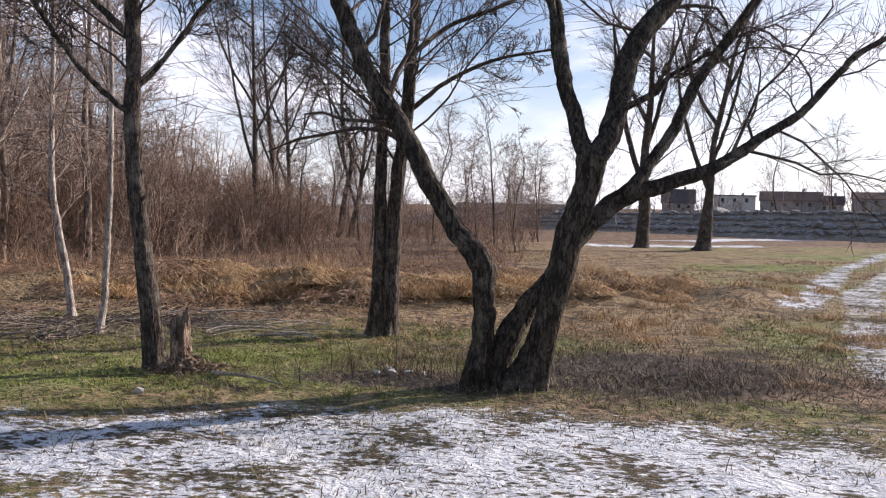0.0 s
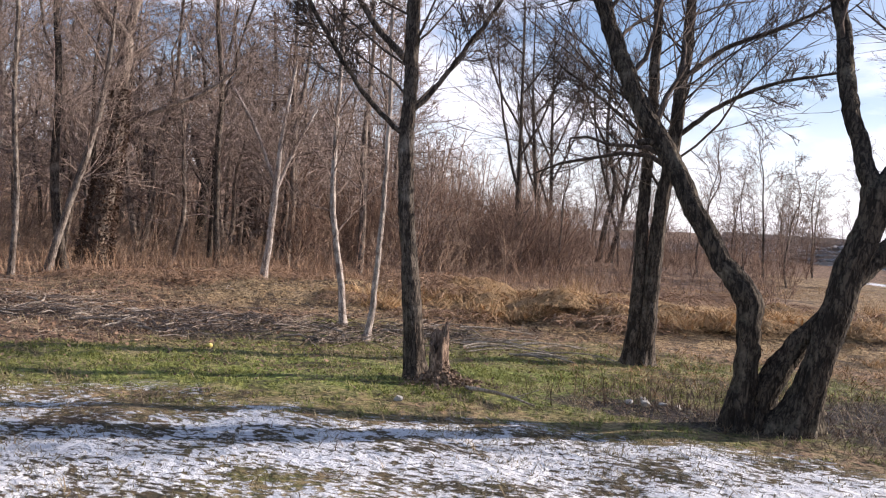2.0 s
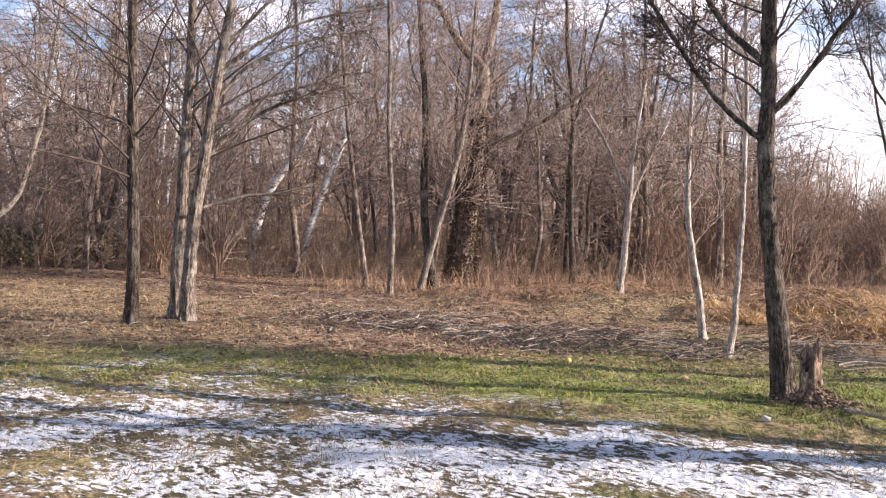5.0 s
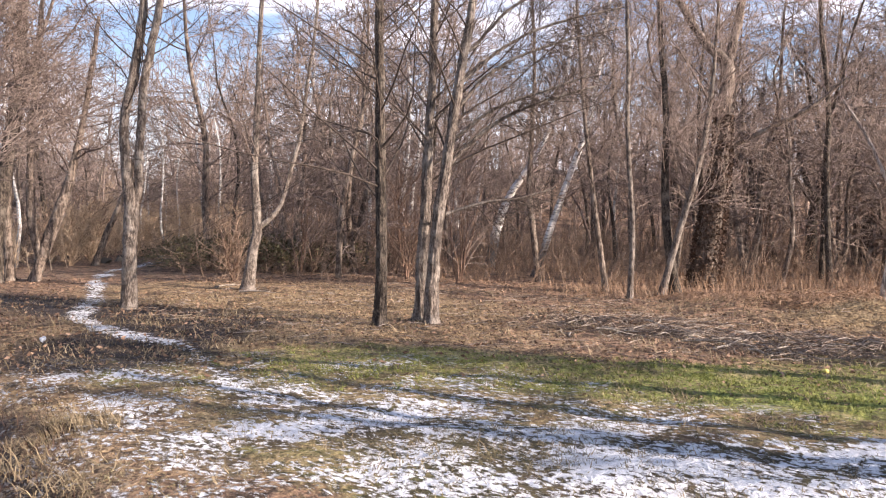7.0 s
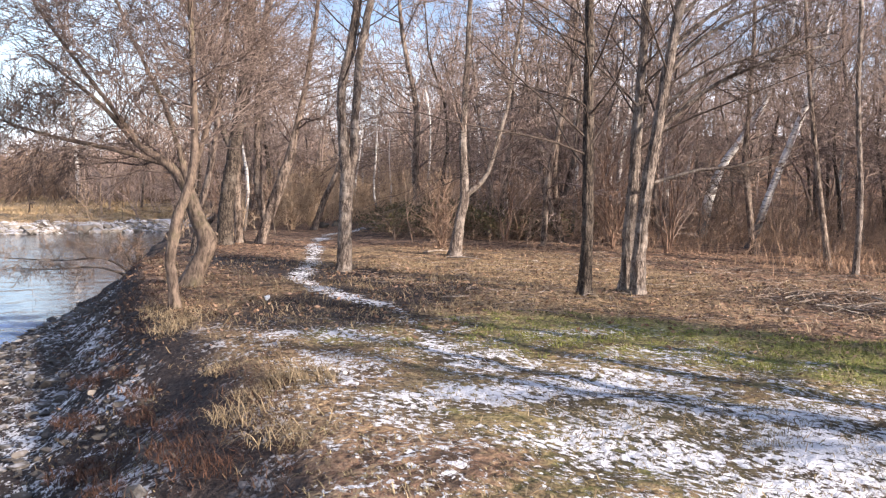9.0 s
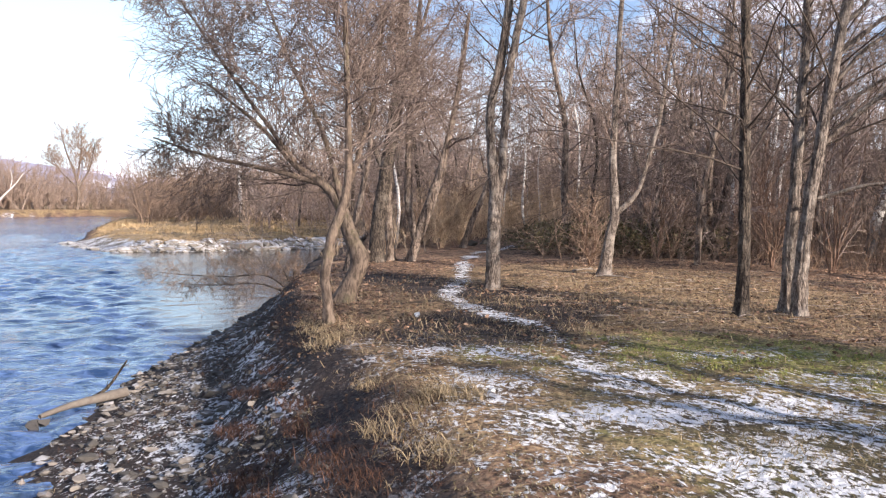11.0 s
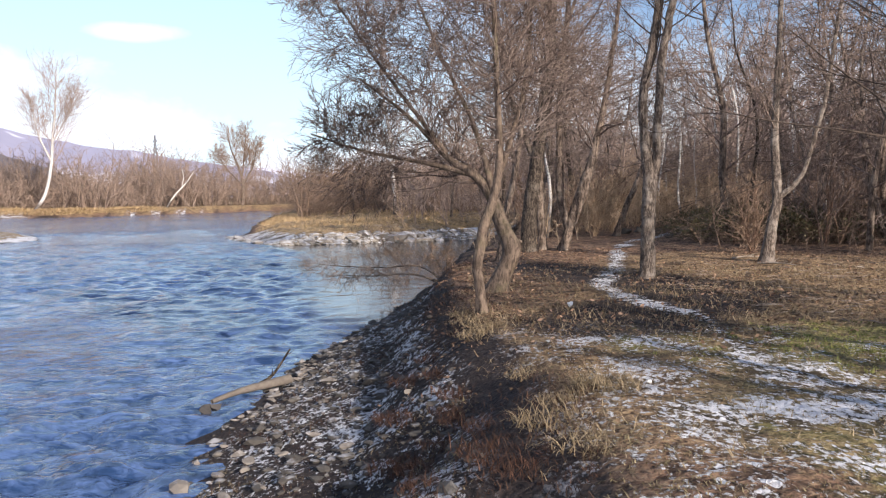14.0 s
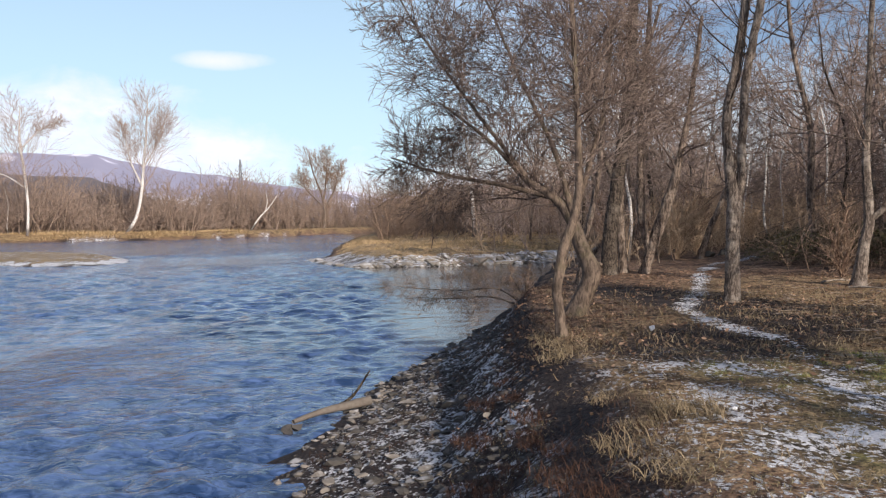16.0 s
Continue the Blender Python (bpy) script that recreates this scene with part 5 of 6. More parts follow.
_n = noise_of(_nt, _long, 1.6, 6, 0.7, 0.5)
_c = mix(_nt, _n, (0.20, 0.155, 0.12), (0.42, 0.345, 0.28))
_c = mix(_nt, spread(_nt, noise_of(_nt, _long, 2.7, 6, 0.75, 0.8), 0.56, 0.62), _c, (0.70, 0.67, 0.63))
_nt.links.new(_c, _b.inputs["Base Color"])
relief(_nt, _b, _n, 0.8, 0.2)
flood_bank = build_embankment()


def box(bm, x0, x1, y0, y1, z0, z1):
    v = [bm.verts.new((x, y, z)) for x in (x0, x1) for y in (y0, y1) for z in (z0, z1)]
    for f in ((0, 1, 3, 2), (4, 6, 7, 5), (0, 4, 5, 1), (2, 3, 7, 6), (0, 2, 6, 4), (1, 5, 7, 3)):
        bm.faces.new([v[k] for k in f])


def house(x, y, turn, wide, deep, eaves, ridge, wall, roof, label, windows):
    """A house whose front looks along its own -y; flat roof when the ridge is at the eaves."""
    top = tagged(new("house"), label, "house")
    top.matrix_world = pose(x, y, z_at(x, y) - 0.1, 0, 0, turn)
    bm = bmesh.new()
    w, d, t = wide / 2, deep / 2, 0.3
    cols = sorted(windows)
    edges = [-w] + [e for c in cols for e in (c - 0.43, c + 0.43)] + [w]
    for k in range(0, len(edges), 2):
        box(bm, edges[k], edges[k + 1], -d, -d + t, 0, eaves)
    for c in cols:
        box(bm, c - 0.43, c + 0.43, -d, -d + t, 0, eaves - 1.65)
        box(bm, c - 0.43, c + 0.43, -d, -d + t, eaves - 0.5, eaves)
    box(bm, -w, -w + t, -d + t, d - t, 0, eaves)
    box(bm, w - t, w, -d + t, d - t, 0, eaves)
    box(bm, -w, w, d - t, d, 0, eaves)
    if ridge > eaves + 0.3:
        for s in (-1, 1):
            v = [bm.verts.new(p) for p in ((s * (w - 0.01), -d, eaves), (s * (w - 0.01), d, eaves), (s * (w - 0.01), 0, ridge))]
            bm.faces.new(v)
    bmesh.ops.remove_doubles(bm, verts=bm.verts[:], dist=0.002)
    part("wall", bm, wall, top)
    bm = bmesh.new()
    if ridge > eaves + 0.3:
        o = 0.4
        k = (ridge - eaves) / d
        prof = [(-d - o, eaves - o * k), (0, ridge), (d + o, eaves - o * k), (d + o, eaves - o * k + 0.2), (0, ridge + 0.22), (-d - o, eaves - o * k + 0.2)]
        ends = [[bm.verts.new((s * (w + 0.35), a, b)) for a, b in prof] for s in (-1, 1)]
        for a in range(6):
            bm.faces.new((ends[0][a], ends[0][(a + 1) % 6], ends[1][(a + 1) % 6], ends[1][a]))
        for e in ends:
            bm.faces.new((e[0], e[1], e[4], e[5])), bm.faces.new((e[1], e[2], e[3], e[4]))
        bmesh.ops.recalc_face_normals(bm, faces=bm.faces[:])
    else:
        box(bm, -w - 0.25, w + 0.25, -d - 0.25, d + 0.25, eaves + 0.004, eaves + 0.3)
    ro = part("roof", bm, roof, top)
    bm = bmesh.new()
    box(bm, w * 0.4 - 0.35, w * 0.4 + 0.35, -0.3, 0.3, eaves + 0.2, max(ridge, eaves) + 0.9)
    part("chimney", bm, RENDER_GREY, ro)
    for c in cols:
        bm = bmesh.new()
        z0, z1 = eaves - 1.65, eaves - 0.5
        box(bm, c - 0.43, c - 0.36, -d + 0.1, -d + 0.18, z0, z1), box(bm, c + 0.36, c + 0.43, -d + 0.1, -d + 0.18, z0, z1)
        box(bm, c - 0.36, c + 0.36, -d + 0.1, -d + 0.18, z0, z0 + 0.08), box(bm, c - 0.36, c + 0.36, -d + 0.1, -d + 0.18, z1 - 0.08, z1)
        win = part("window", bm, RENDER_GREY, top)
        bm = bmesh.new()
        box(bm, c - 0.36, c + 0.36, -d + 0.12, -d + 0.15, z0 + 0.08, z1 - 0.08)
        part("pane", bm, PANE, win)
    return top


house(63.8, 252, -14, 8.5, 9, 4.6, 8.0, RENDER_GREY, ROOF_DARK, "grey house with a steep dark gabled roof", (-2.5, 0.2, 2.6))
house(77.8, 248, -17, 10.5, 8, 6.4, 6.4, RENDER_WALL, ROOF_DARK, "white flat-roofed house with a chimney", (-3, 0, 3))
house(91.0, 243, -20, 15, 9, 5.6, 7.8, RENDER_GREY, ROOF_RED, "long grey house with a shallow brown roof", (-4.5, -1.5, 1.5, 4.5))
house(110, 236, -25, 11, 9, 6.2, 7.8, RENDER_GREY, ROOF_RED, "grey house with a brown roof behind the bank", (-3, 0, 3))
house(101.5, 244, -22, 7, 7, 4.6, 6.6, RENDER_WALL, ROOF_DARK, "small pale house with a dark roof", (-1.2, 1.2))
house(14.0, 190, -5, 22, 9, 2.6, 3.6, RENDER_GREY, ROOF_DARK, "long low dark barn far behind the bank", (-4, 0, 4))

# ---- mountains, dark hill and pylon beyond the river


def ridge(name, label, dist, turns, tops, mat, seed, deep):
    a = np.linspace(turns[0], turns[-1], 220)
    r = np.random.default_rng(seed)
    rough = sum(np.sin(a * k * 1.7 + r.uniform(0, 6)) * 0.25 / k for k in (1, 2.3, 4.1, 8.7))
    h = np.interp(a, turns, tops) + 0.12 * rough
    rows = []
    for k in np.linspace(0, 1, 14):
        d = dist + deep * k
        fold = 1 + 0.10 * np.sin(a * 3.1 + 5 * k) * (1 - k)
        z = (dist + deep) * np.tan(np.radians(np.maximum(h, 0.02))) * k ** 0.8 * fold
        rows.append(np.stack([-d * np.sin(np.radians(a)), d * np.cos(np.radians(a)), z - 4 * (1 - k)], 1))
    V = np.stack(rows)
    m, n = V.shape[:2]
    i, j = np.arange(m - 1)[:, None] * n, np.arange(n - 1)[None]
    f = np.stack([i + j, i + j + 1, i + n + j + 1, i + n + j], -1).reshape(-1, 4)
    return tagged(mesh_object(name, V.reshape(-1, 3), f, mat), label, "mountain", kind="structure")


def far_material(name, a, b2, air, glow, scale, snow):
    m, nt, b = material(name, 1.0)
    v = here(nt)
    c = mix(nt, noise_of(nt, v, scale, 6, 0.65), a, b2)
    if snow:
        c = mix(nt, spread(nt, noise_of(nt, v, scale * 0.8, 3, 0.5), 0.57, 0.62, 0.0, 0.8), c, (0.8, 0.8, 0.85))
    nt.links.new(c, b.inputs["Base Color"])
    # a bluish glow on the slopes paints in the distance haze
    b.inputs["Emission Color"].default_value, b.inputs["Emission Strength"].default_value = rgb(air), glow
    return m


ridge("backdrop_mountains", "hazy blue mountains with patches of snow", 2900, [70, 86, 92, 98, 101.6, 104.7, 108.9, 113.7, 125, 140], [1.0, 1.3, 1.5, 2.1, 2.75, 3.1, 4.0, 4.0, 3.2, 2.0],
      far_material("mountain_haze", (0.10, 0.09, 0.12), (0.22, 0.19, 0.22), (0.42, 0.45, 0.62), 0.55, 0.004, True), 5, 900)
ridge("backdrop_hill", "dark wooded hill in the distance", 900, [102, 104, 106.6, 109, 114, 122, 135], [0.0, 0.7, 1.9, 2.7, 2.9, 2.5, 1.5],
      far_material("hill_wood_haze", (0.06, 0.05, 0.05), (0.14, 0.12, 0.11), (0.3, 0.3, 0.38), 0.25, 0.03, False), 6, 200)


def beam(bm, a, b, w):
    a, b = Vector(a), Vector(b)
    q = (b - a).to_track_quat("Z", "Y").to_matrix()
    ring = [[bm.verts.new(p + q @ Vector((sx * w / 2, sy * w / 2, 0))) for sx, sy in ((-1, -1), (1, -1), (1, 1), (-1, 1))] for p in (a, b)]
    for k in range(4):
        bm.faces.new((ring[0][k], ring[0][(k + 1) % 4], ring[1][(k + 1) % 4], ring[1][k]))


def pylon(x, y, tall):
    top = tagged(new("power_pylon"), "grey steel lattice power pylon in the distance", "pylon")
    top.matrix_world = pose(x, y, z_at(x, y), 0, 0, 25)
    half = lambda z: 1.3 * (1 - z / tall) ** 1.1 + 0.22
    levels = [tall * k / 9 for k in range(10)]
    for sx, sy in ((-1, -1), (1, -1), (1, 1), (-1, 1)):
        bm = bmesh.new()
        for a, b in zip(levels[:-1], levels[1:]):
            beam(bm, (sx * half(a), sy * half(a), a - (0.3 if a == 0 else 0)), (sx * half(b), sy * half(b), b), 0.13)
        part("leg", bm, STEEL, top)
    bm = bmesh.new()
    for a, b in zip(levels[:-1], levels[1:]):
        for s in (-1, 1):
            beam(bm, (-half(a), s * half(a), a), (half(b), s * half(b), b), 0.13), beam(bm, (half(a), s * half(a), a), (-half(b), s * half(b), b), 0.13)
            beam(bm, (s * half(a), -half(a), a), (s * half(b), half(b), b), 0.13)
    part("lattice", bm, STEEL, top)
    for z, reach in ((0.78 * tall, 4.6), (0.90 * tall, 3.4)):
        bm = bmesh.new()
        for s in (-1, 1):
            beam(bm, (0, 0, z + 0.9), (s * reach, 0, z), 0.3), beam(bm, (0, 0, z - 0.5), (s * reach, 0, z), 0.3)
        part("crossarm", bm, STEEL, top)


pylon(-442, -82.5, 31)
pylon(-640, -60, 30)

# ---- grass, reeds, stalks and fallen leaves


def field(count, turn, dist, rng, keep):
    """Points over a stretch of the meadow, kept with the chance that keep(x, y) gives."""
    a, r = np.radians(rng.uniform(*turn, count)), dist[0] + (dist[1] - dist[0]) * rng.random(count) ** 0.8
    x, y = -r * np.sin(a), r * np.cos(a)
    ok = rng.random(count) < keep(x, y)
    x, y = x[ok], y[ok]
    z = height(x, y)
    dry = z > WATER_Z + 0.05
    return np.stack([x, y, z], 1)[dry]


def blades(base, tall, wide, flop, rng, segs=2):
    """Bent tapering blades on the given points."""
    n = len(base)
    a, f = rng.uniform(0, 6.283, n), flop * rng.uniform(0.45, 1.35, n)
    lean = np.stack([np.cos(a), np.sin(a), np.zeros(n)], 1)
    b = a + rng.uniform(0.8, 2.3, n)
    side = np.stack([np.cos(b), np.sin(b), np.zeros(n)], 1) * (wide * rng.uniform(0.6, 1.3, n))[:, None] * 0.5
    h = tall * rng.uniform(0.5, 1.2, n)
    rows, p = [], base.copy()
    low = base[:, 2] + 0.008
    for k in range(segs + 1):
        u = k / segs
        if k:
            ang = np.minimum(f * (0.25 + 1.1 * (k - 0.5) / segs), 2.5)
            p = p + (h / segs)[:, None] * (np.sin(ang)[:, None] * lean + np.cos(ang)[:, None] * np.array([0, 0, 1.0]))
            p[:, 2] = np.maximum(p[:, 2], low + 0.01 * u)
        s = side * (1 - 0.85 * u)
        rows += [p - s, p + s]
    V = np.stack(rows, 1).reshape(-1, 3)
    i = np.arange(n)[:, None] * (2 * segs + 2)
    F = np.concatenate([i + np.array([[2 * k, 2 * k + 1, 2 * k + 3, 2 * k + 2]]) for k in range(segs)])
    return V, F


def flakes(base, size, rng, spin=0.5):
    """Small leaves lying or hanging at the given points."""
    n = len(base)
    u = rng.normal(size=(n, 3)) * [1, 1, spin]
    u = unit(u)
    w = rng.normal(size=(n, 3)) * [1, 1, spin]
    w = unit(w - (w * u).sum(1, keepdims=True) * u)
    s = (size * rng.uniform(0.5, 1.3, n))[:, None]
    V = np.stack([base - u * s, base + w * s * 0.5, base + u * s, base - w * s * 0.5], 1).reshape(-1, 3)
    return V, np.arange(n * 4).reshape(-1, 4)


def stuff(name, data, mat, label, category):
    return tagged(mesh_object(name, *data, mat, smooth=False), label, category, kind="stuff")


rng = np.random.default_rng(21)
patchy = lambda x, y, k, s: np.clip(0.5 + 0.6 * wave(x, y, k, s), 0, 1)
def tufted(p, per, wide, rng):
    """Clusters of 'per' points round each given point, on the ground."""
    q = np.repeat(p, per, 0)
    q[:, :2] += rng.normal(0, wide, (len(q), 2))
    q[:, 2] = height(q[:, 0], q[:, 1])
    return q[q[:, 2] > WATER_Z + 0.05]


p = field(26000, (-28, 76), (6.0, 16), rng, lambda x, y: np.clip(covers(x, y)["green"] * 1.3 - 0.25, 0, 1) * (covers(x, y)["snow"] < 0.3) * (covers(x, y)["mud"] < 0.4) * (0.3 + 0.7 * patchy(x, y, 1.8, 31)))
stuff("green_grass", blades(tufted(p, 14, 0.035, rng), 0.048, 0.009, 1.2, rng, 1), GRASS, "short green winter grass on the meadow", "grass")
p = field(14000, (-28, 76), (6.0, 16), rng, lambda x, y: np.clip(covers(x, y)["green"] * 1.15 - 0.2, 0, 1) * patchy(x, y, 1.7, 131))
stuff("withered_meadow_grass", blades(tufted(p, 9, 0.05, rng), 0.07, 0.008, 1.8, rng, 1), DRY, "withered straw tufts among the green grass", "grass")
q = np.stack([rng.normal(-0.35, 0.5, 90), rng.normal(8.95, 0.28, 90)], 1)
q = np.column_stack([q, height(q[:, 0], q[:, 1])])
stuff("dry_stems", blades(q, 0.42, 0.008, 0.5, rng), BROWN, "thin dead stems standing by the willow", "undergrowth")
p = field(9000, (-30, 112), (4.2, 24), rng, lambda x, y: np.where(y > np.interp(-x, *SHOULDER) + 0.15, 0.8, 0.12) * patchy(x, y, 1.6, 32) * np.clip(1.1 - covers(x, y)["green"], 0, 1) * np.clip(1.15 - covers(x, y)["snow"], 0.12, 1))
stuff("dry_grass", blades(tufted(p, 9, 0.06, rng), 0.15, 0.0065, 1.9, rng), DRY, "flattened straw-coloured dry grass", "grass")
p = field(8500, (-30, 100), (4.2, 9.5), rng, lambda x, y: 0.6 * patchy(x, y, 2.3, 33) * (covers(x, y)["snow"] > 0.15))
stuff("frosted_grass", blades(tufted(p, 8, 0.06, rng), 0.05, 0.007, 2.1, rng), OLIVE, "olive-brown grass blades sticking out of the thin snow", "grass")
def brush(x, y):
    front = np.interp(x, [-40, -24, -13, -8, -4, 2, 12], [20, 15.5, 13.8, 15.5, 22.5, 26, 30]) + 1.6 * wave(x, y, 0.7, 41)
    return step(y - front, -0.4, 2.5) * np.clip(patchy(x, y, 0.9, 34) * 1.4 - 0.25, 0.03, 1)


p = field(56000, (3, 80), (14, 46), rng, brush)
q = field(40000, (3, 66), (14, 36), rng, lambda x, y: brush(x, y - 0.8) * patchy(x, y, 0.6, 142))
stuff("standing_weeds", blades(q, 0.25 + 0.6 * patchy(q[:, 0], q[:, 1], 0.8, 143), 0.013, 0.75, rng), RUST, "reddish-brown dead weeds standing at the wood's edge", "undergrowth")
stuff("withered_stalks", blades(p, 0.15 + 0.42 * patchy(p[:, 0], p[:, 1], 1.1, 42), 0.012, 2.0, rng), RUST, "brown withered weeds and stalks under the trees", "undergrowth")
p = field(7000, (-28, 8), (8.5, 40), rng, lambda x, y: np.clip(1.5 * patchy(x, y, 0.7, 35) - 0.2, 0, 1) * np.clip(1.2 - covers(x, y)["green"], 0.1, 1) * (covers(x, y)["mud"] < 0.5) * (covers(x, y)["snow"] < 0.4))
stuff("meadow_straw", blades(tufted(p, 9, 0.09, rng), 0.13, 0.014, 1.8, rng, 1), FIELD, "pale dry grass on the open field", "grass")
p = field(26000, (18, 82), (9.5, 21), rng, lambda x, y: np.clip(1.1 - covers(x, y)["green"] * 1.4 - covers(x, y)["snow"], 0, 1) * np.clip(patchy(x, y, 1.1, 43) * 1.3 - 0.1, 0, 1))
stuff("litter_straw", blades(p, 0.2, 0.010, 2.0, rng), DRY, "pale flattened straw among the leaf litter", "grass")
p = field(30000, (8, 88), (9.5, 27), rng, lambda x, y: np.clip(1 - covers(x, y)["green"] - covers(x, y)["snow"], 0, 1) * (0.3 + 0.7 * patchy(x, y, 1.2, 36)))
p[:, 2] += 0.02
d = field(15000, (8, 86), (8, 19), rng, lambda x, y: np.clip(1.05 - covers(x, y)["snow"] - 0.85 * covers(x, y)["green"] * (x < 1), 0, 1) * patchy(x, y, 1.7, 47))
d[:, 2] += 0.015
stuff("dark_leaves", flakes(d, 0.026, rng, 0.3), BROWN, "dark rotting leaves lying in the grass", "leaf litter")
stuff("fallen_leaves", flakes(p, 0.034, rng, 0.35), LITTER, "brown fallen leaves scattered on the ground", "leaf litter")
p = field(60000, (90, 119), (150, 178), rng, lambda x, y: np.clip(1.3 * patchy(x, y, 0.35, 148) + 0.1, 0, 1) * (far_bank(x, y) > 0.8 + 1.5 * patchy(x, y, 0.3, 149)))
stuff("far_reeds", blades(p, 0.4 + 0.9 * patchy(p[:, 0], p[:, 1], 0.25, 150), 0.09, 2.1, rng), SEDGE, "golden dry grass along the far bank", "grass")
p = field(60000, (79, 99), (57, 125), rng, lambda x, y: np.clip(1.2 * patchy(x, y, 0.55, 48) + 0.1, 0, 1) * (spit(x, y) > np.where(-x < 72, 1.0, 0.2) + 0.8 * patchy(x, y, 0.8, 49)) * (spit(x, y) < 11))
stuff("spit_grass", blades(p, 0.18 + 0.55 * patchy(p[:, 0], p[:, 1], 0.5, 50) ** 2, 0.04, 2.1, rng), SEDGE, "golden dry grass on the spit", "grass")
p = field(30000, (-30, 10), (7.6, 12.5), rng, lambda x, y: step(np.hypot((x - 2.2) / 3.3, (y - 9.5) / 1.8), 1.25, 0.4) * (0.3 + 0.7 * patchy(x, y, 2.2, 46)))
stuff("pale_twigs", blades(p[::4], 0.17, 0.007, 2.1, rng), DRY, "pale dry twigs littering the ground by the willow", "litter")
stuff("bramble_mulch", blades(np.delete(p, np.s_[::4], 0), 0.14, 0.010, 2.0, rng), BROWN, "tangle of flattened brown stems beside the willow", "undergrowth")
p = field(44000, (74, 104), (4.6, 22), rng, lambda x, y: np.clip(1.3 * patchy(x, y, 1.5, 38) - 0.2, 0, 1) * (y < np.interp(-x, *SHOULDER) + 0.6) * np.where(y > np.interp(-x, *SHOULDER) - 1.3, 1.0, 0.35))
stuff("bank_weeds", blades(p[::2], 0.15, 0.009, 1.7, rng), WEED, "dark weeds on the stony bank", "undergrowth")
stuff("russet_weeds", blades(tufted(p[1::16], 9, 0.05, rng), 0.09, 0.006, 1.9, rng), RED_WEED, "dark russet weeds along the top of the bank", "undergrowth")


def clump(name, label, category, count, tall, wide, spread_out, flop, mat, seed):
    r = np.random.default_rng(seed)
    a, d = r.uniform(0, 6.283, count), spread_out * np.sqrt(r.random(count))
    base = np.stack([d * np.cos(a), d * np.sin(a), 0.35 * tall * r.random(count) * (1 - d / spread_out)], 1)
    return tagged(mesh_object(name, *blades(base, tall, wide, flop, r, 3), mat, smooth=False), label, category)


def repeat(first, places, rng, size=(0.8, 1.25)):
    for n, (x, y) in enumerate(places):
        k = rng.uniform(*size)
        m = pose(x, y, z_at(x, y) - 0.02, 0, 0, rng.uniform(0, 360)) @ Matrix.Diagonal((k, k, k * rng.uniform(0.85, 1.1), 1))
        ob = first if n == 0 else copy_thing(first, m)
        ob.matrix_basis = m


def mound(name, label, category, count, wide, tall, long, blade, mat, seed):
    """Collapsed long grass: strands laid over a lumpy low dome, hanging down its sides."""
    r = np.random.default_rng(seed)

    def dome(x, y):
        d2 = (x / wide) ** 2 + (y / (0.7 * wide)) ** 2
        return tall * np.clip(1 - d2, 0, 1) ** 0.8 * (1 + 0.35 * np.sin(5.1 * x / wide + seed) * np.cos(4.3 * y / wide + 1))

    a, d = r.uniform(0, 6.283, count), 0.95 * np.sqrt(r.random(count))
    p = np.stack([wide * d * np.cos(a), 0.7 * wide * d * np.sin(a)], 1)
    turn = np.where(r.random(count) < 0.5, a, 0.4) + r.normal(0, 1.0, count)
    off = r.uniform(-0.02, 0.10, count)
    rows = []
    for k in range(4):
        u = k / 3
        z = np.maximum(dome(p[:, 0], p[:, 1]) + off * (1 - 0.6 * u) + 0.05 * math.sin(3.1 * u), 0.005)
        w = 0.5 * blade * (1 - 0.7 * u) * np.stack([-np.sin(turn), np.cos(turn)], 1)
        c = np.column_stack([p, z])
        rows += [c - np.column_stack([w, 0 * z]), c + np.column_stack([w, r.normal(0, 0.006, count)])]
        p = p + (long / 3 * r.uniform(0.7, 1.3, count))[:, None] * np.stack([np.cos(turn), np.sin(turn)], 1)
        turn = turn + r.normal(0, 0.22, count)
    V = np.stack(rows, 1).reshape(-1, 3)
    i = np.arange(count)[:, None] * 8
    F = np.concatenate([i + np.array([[2 * k, 2 * k + 1, 2 * k + 3, 2 * k + 2]]) for k in range(3)])
    return tagged(mesh_object(name, V, F, mat, smooth=False), label, category)


reed = mound("straw_mound", "collapsed mound of golden-brown dead grass", "dead grass", 900, 1.5, 0.36, 0.5, 0.034, REED, 51)
tagged(reed, group="mounds of dead grass")
tussock = clump("straw_tussock", "collapsed tussock of golden-orange dead grass", "dead grass", 380, 0.55, 0.024, 0.5, 2.7, REED, 57)
tagged(tussock, group="tussocks of dead grass")
repeat(tussock, [(x, (15.2 if x < -0.5 else 16.0) + 0.22 * max(x, 0) + abs(rng.normal(0, 1.1))) for x in rng.uniform(-6.2, 4.6, 64)], rng, (0.55, 1.1))
piles = [(rng.uniform(-6.5, 5.2), rng.uniform(15.4, 20.8)) for _ in range(48)]
piles = [(x, y + (0.9 if x > 1.5 else 0.0)) for x, y in piles] + [(-3.4, 15.9), (-2.3, 16.0), (-0.4, 16.2), (0.9, 16.4), (2.6, 16.6), (3.6, 17.2), (-4.4, 15.6), (-5.4, 15.5), (-1.4, 15.8), (1.7, 17.0)]
repeat(reed, piles, rng, (0.28, 0.58))
rust = mound("weed_mound", "sunken mound of rusty-brown dead weeds", "dead weeds", 620, 1.4, 0.2, 0.34, 0.016, RUST, 54)
tagged(rust, group="mounds of dead weeds")
repeat(rust, [(x, y + (4.0 if x > 0 else 0.0)) for x, y in [(rng.uniform(-13, 4), rng.uniform(14.6, 24)) for _ in range(56)]], rng, (0.35, 0.95))
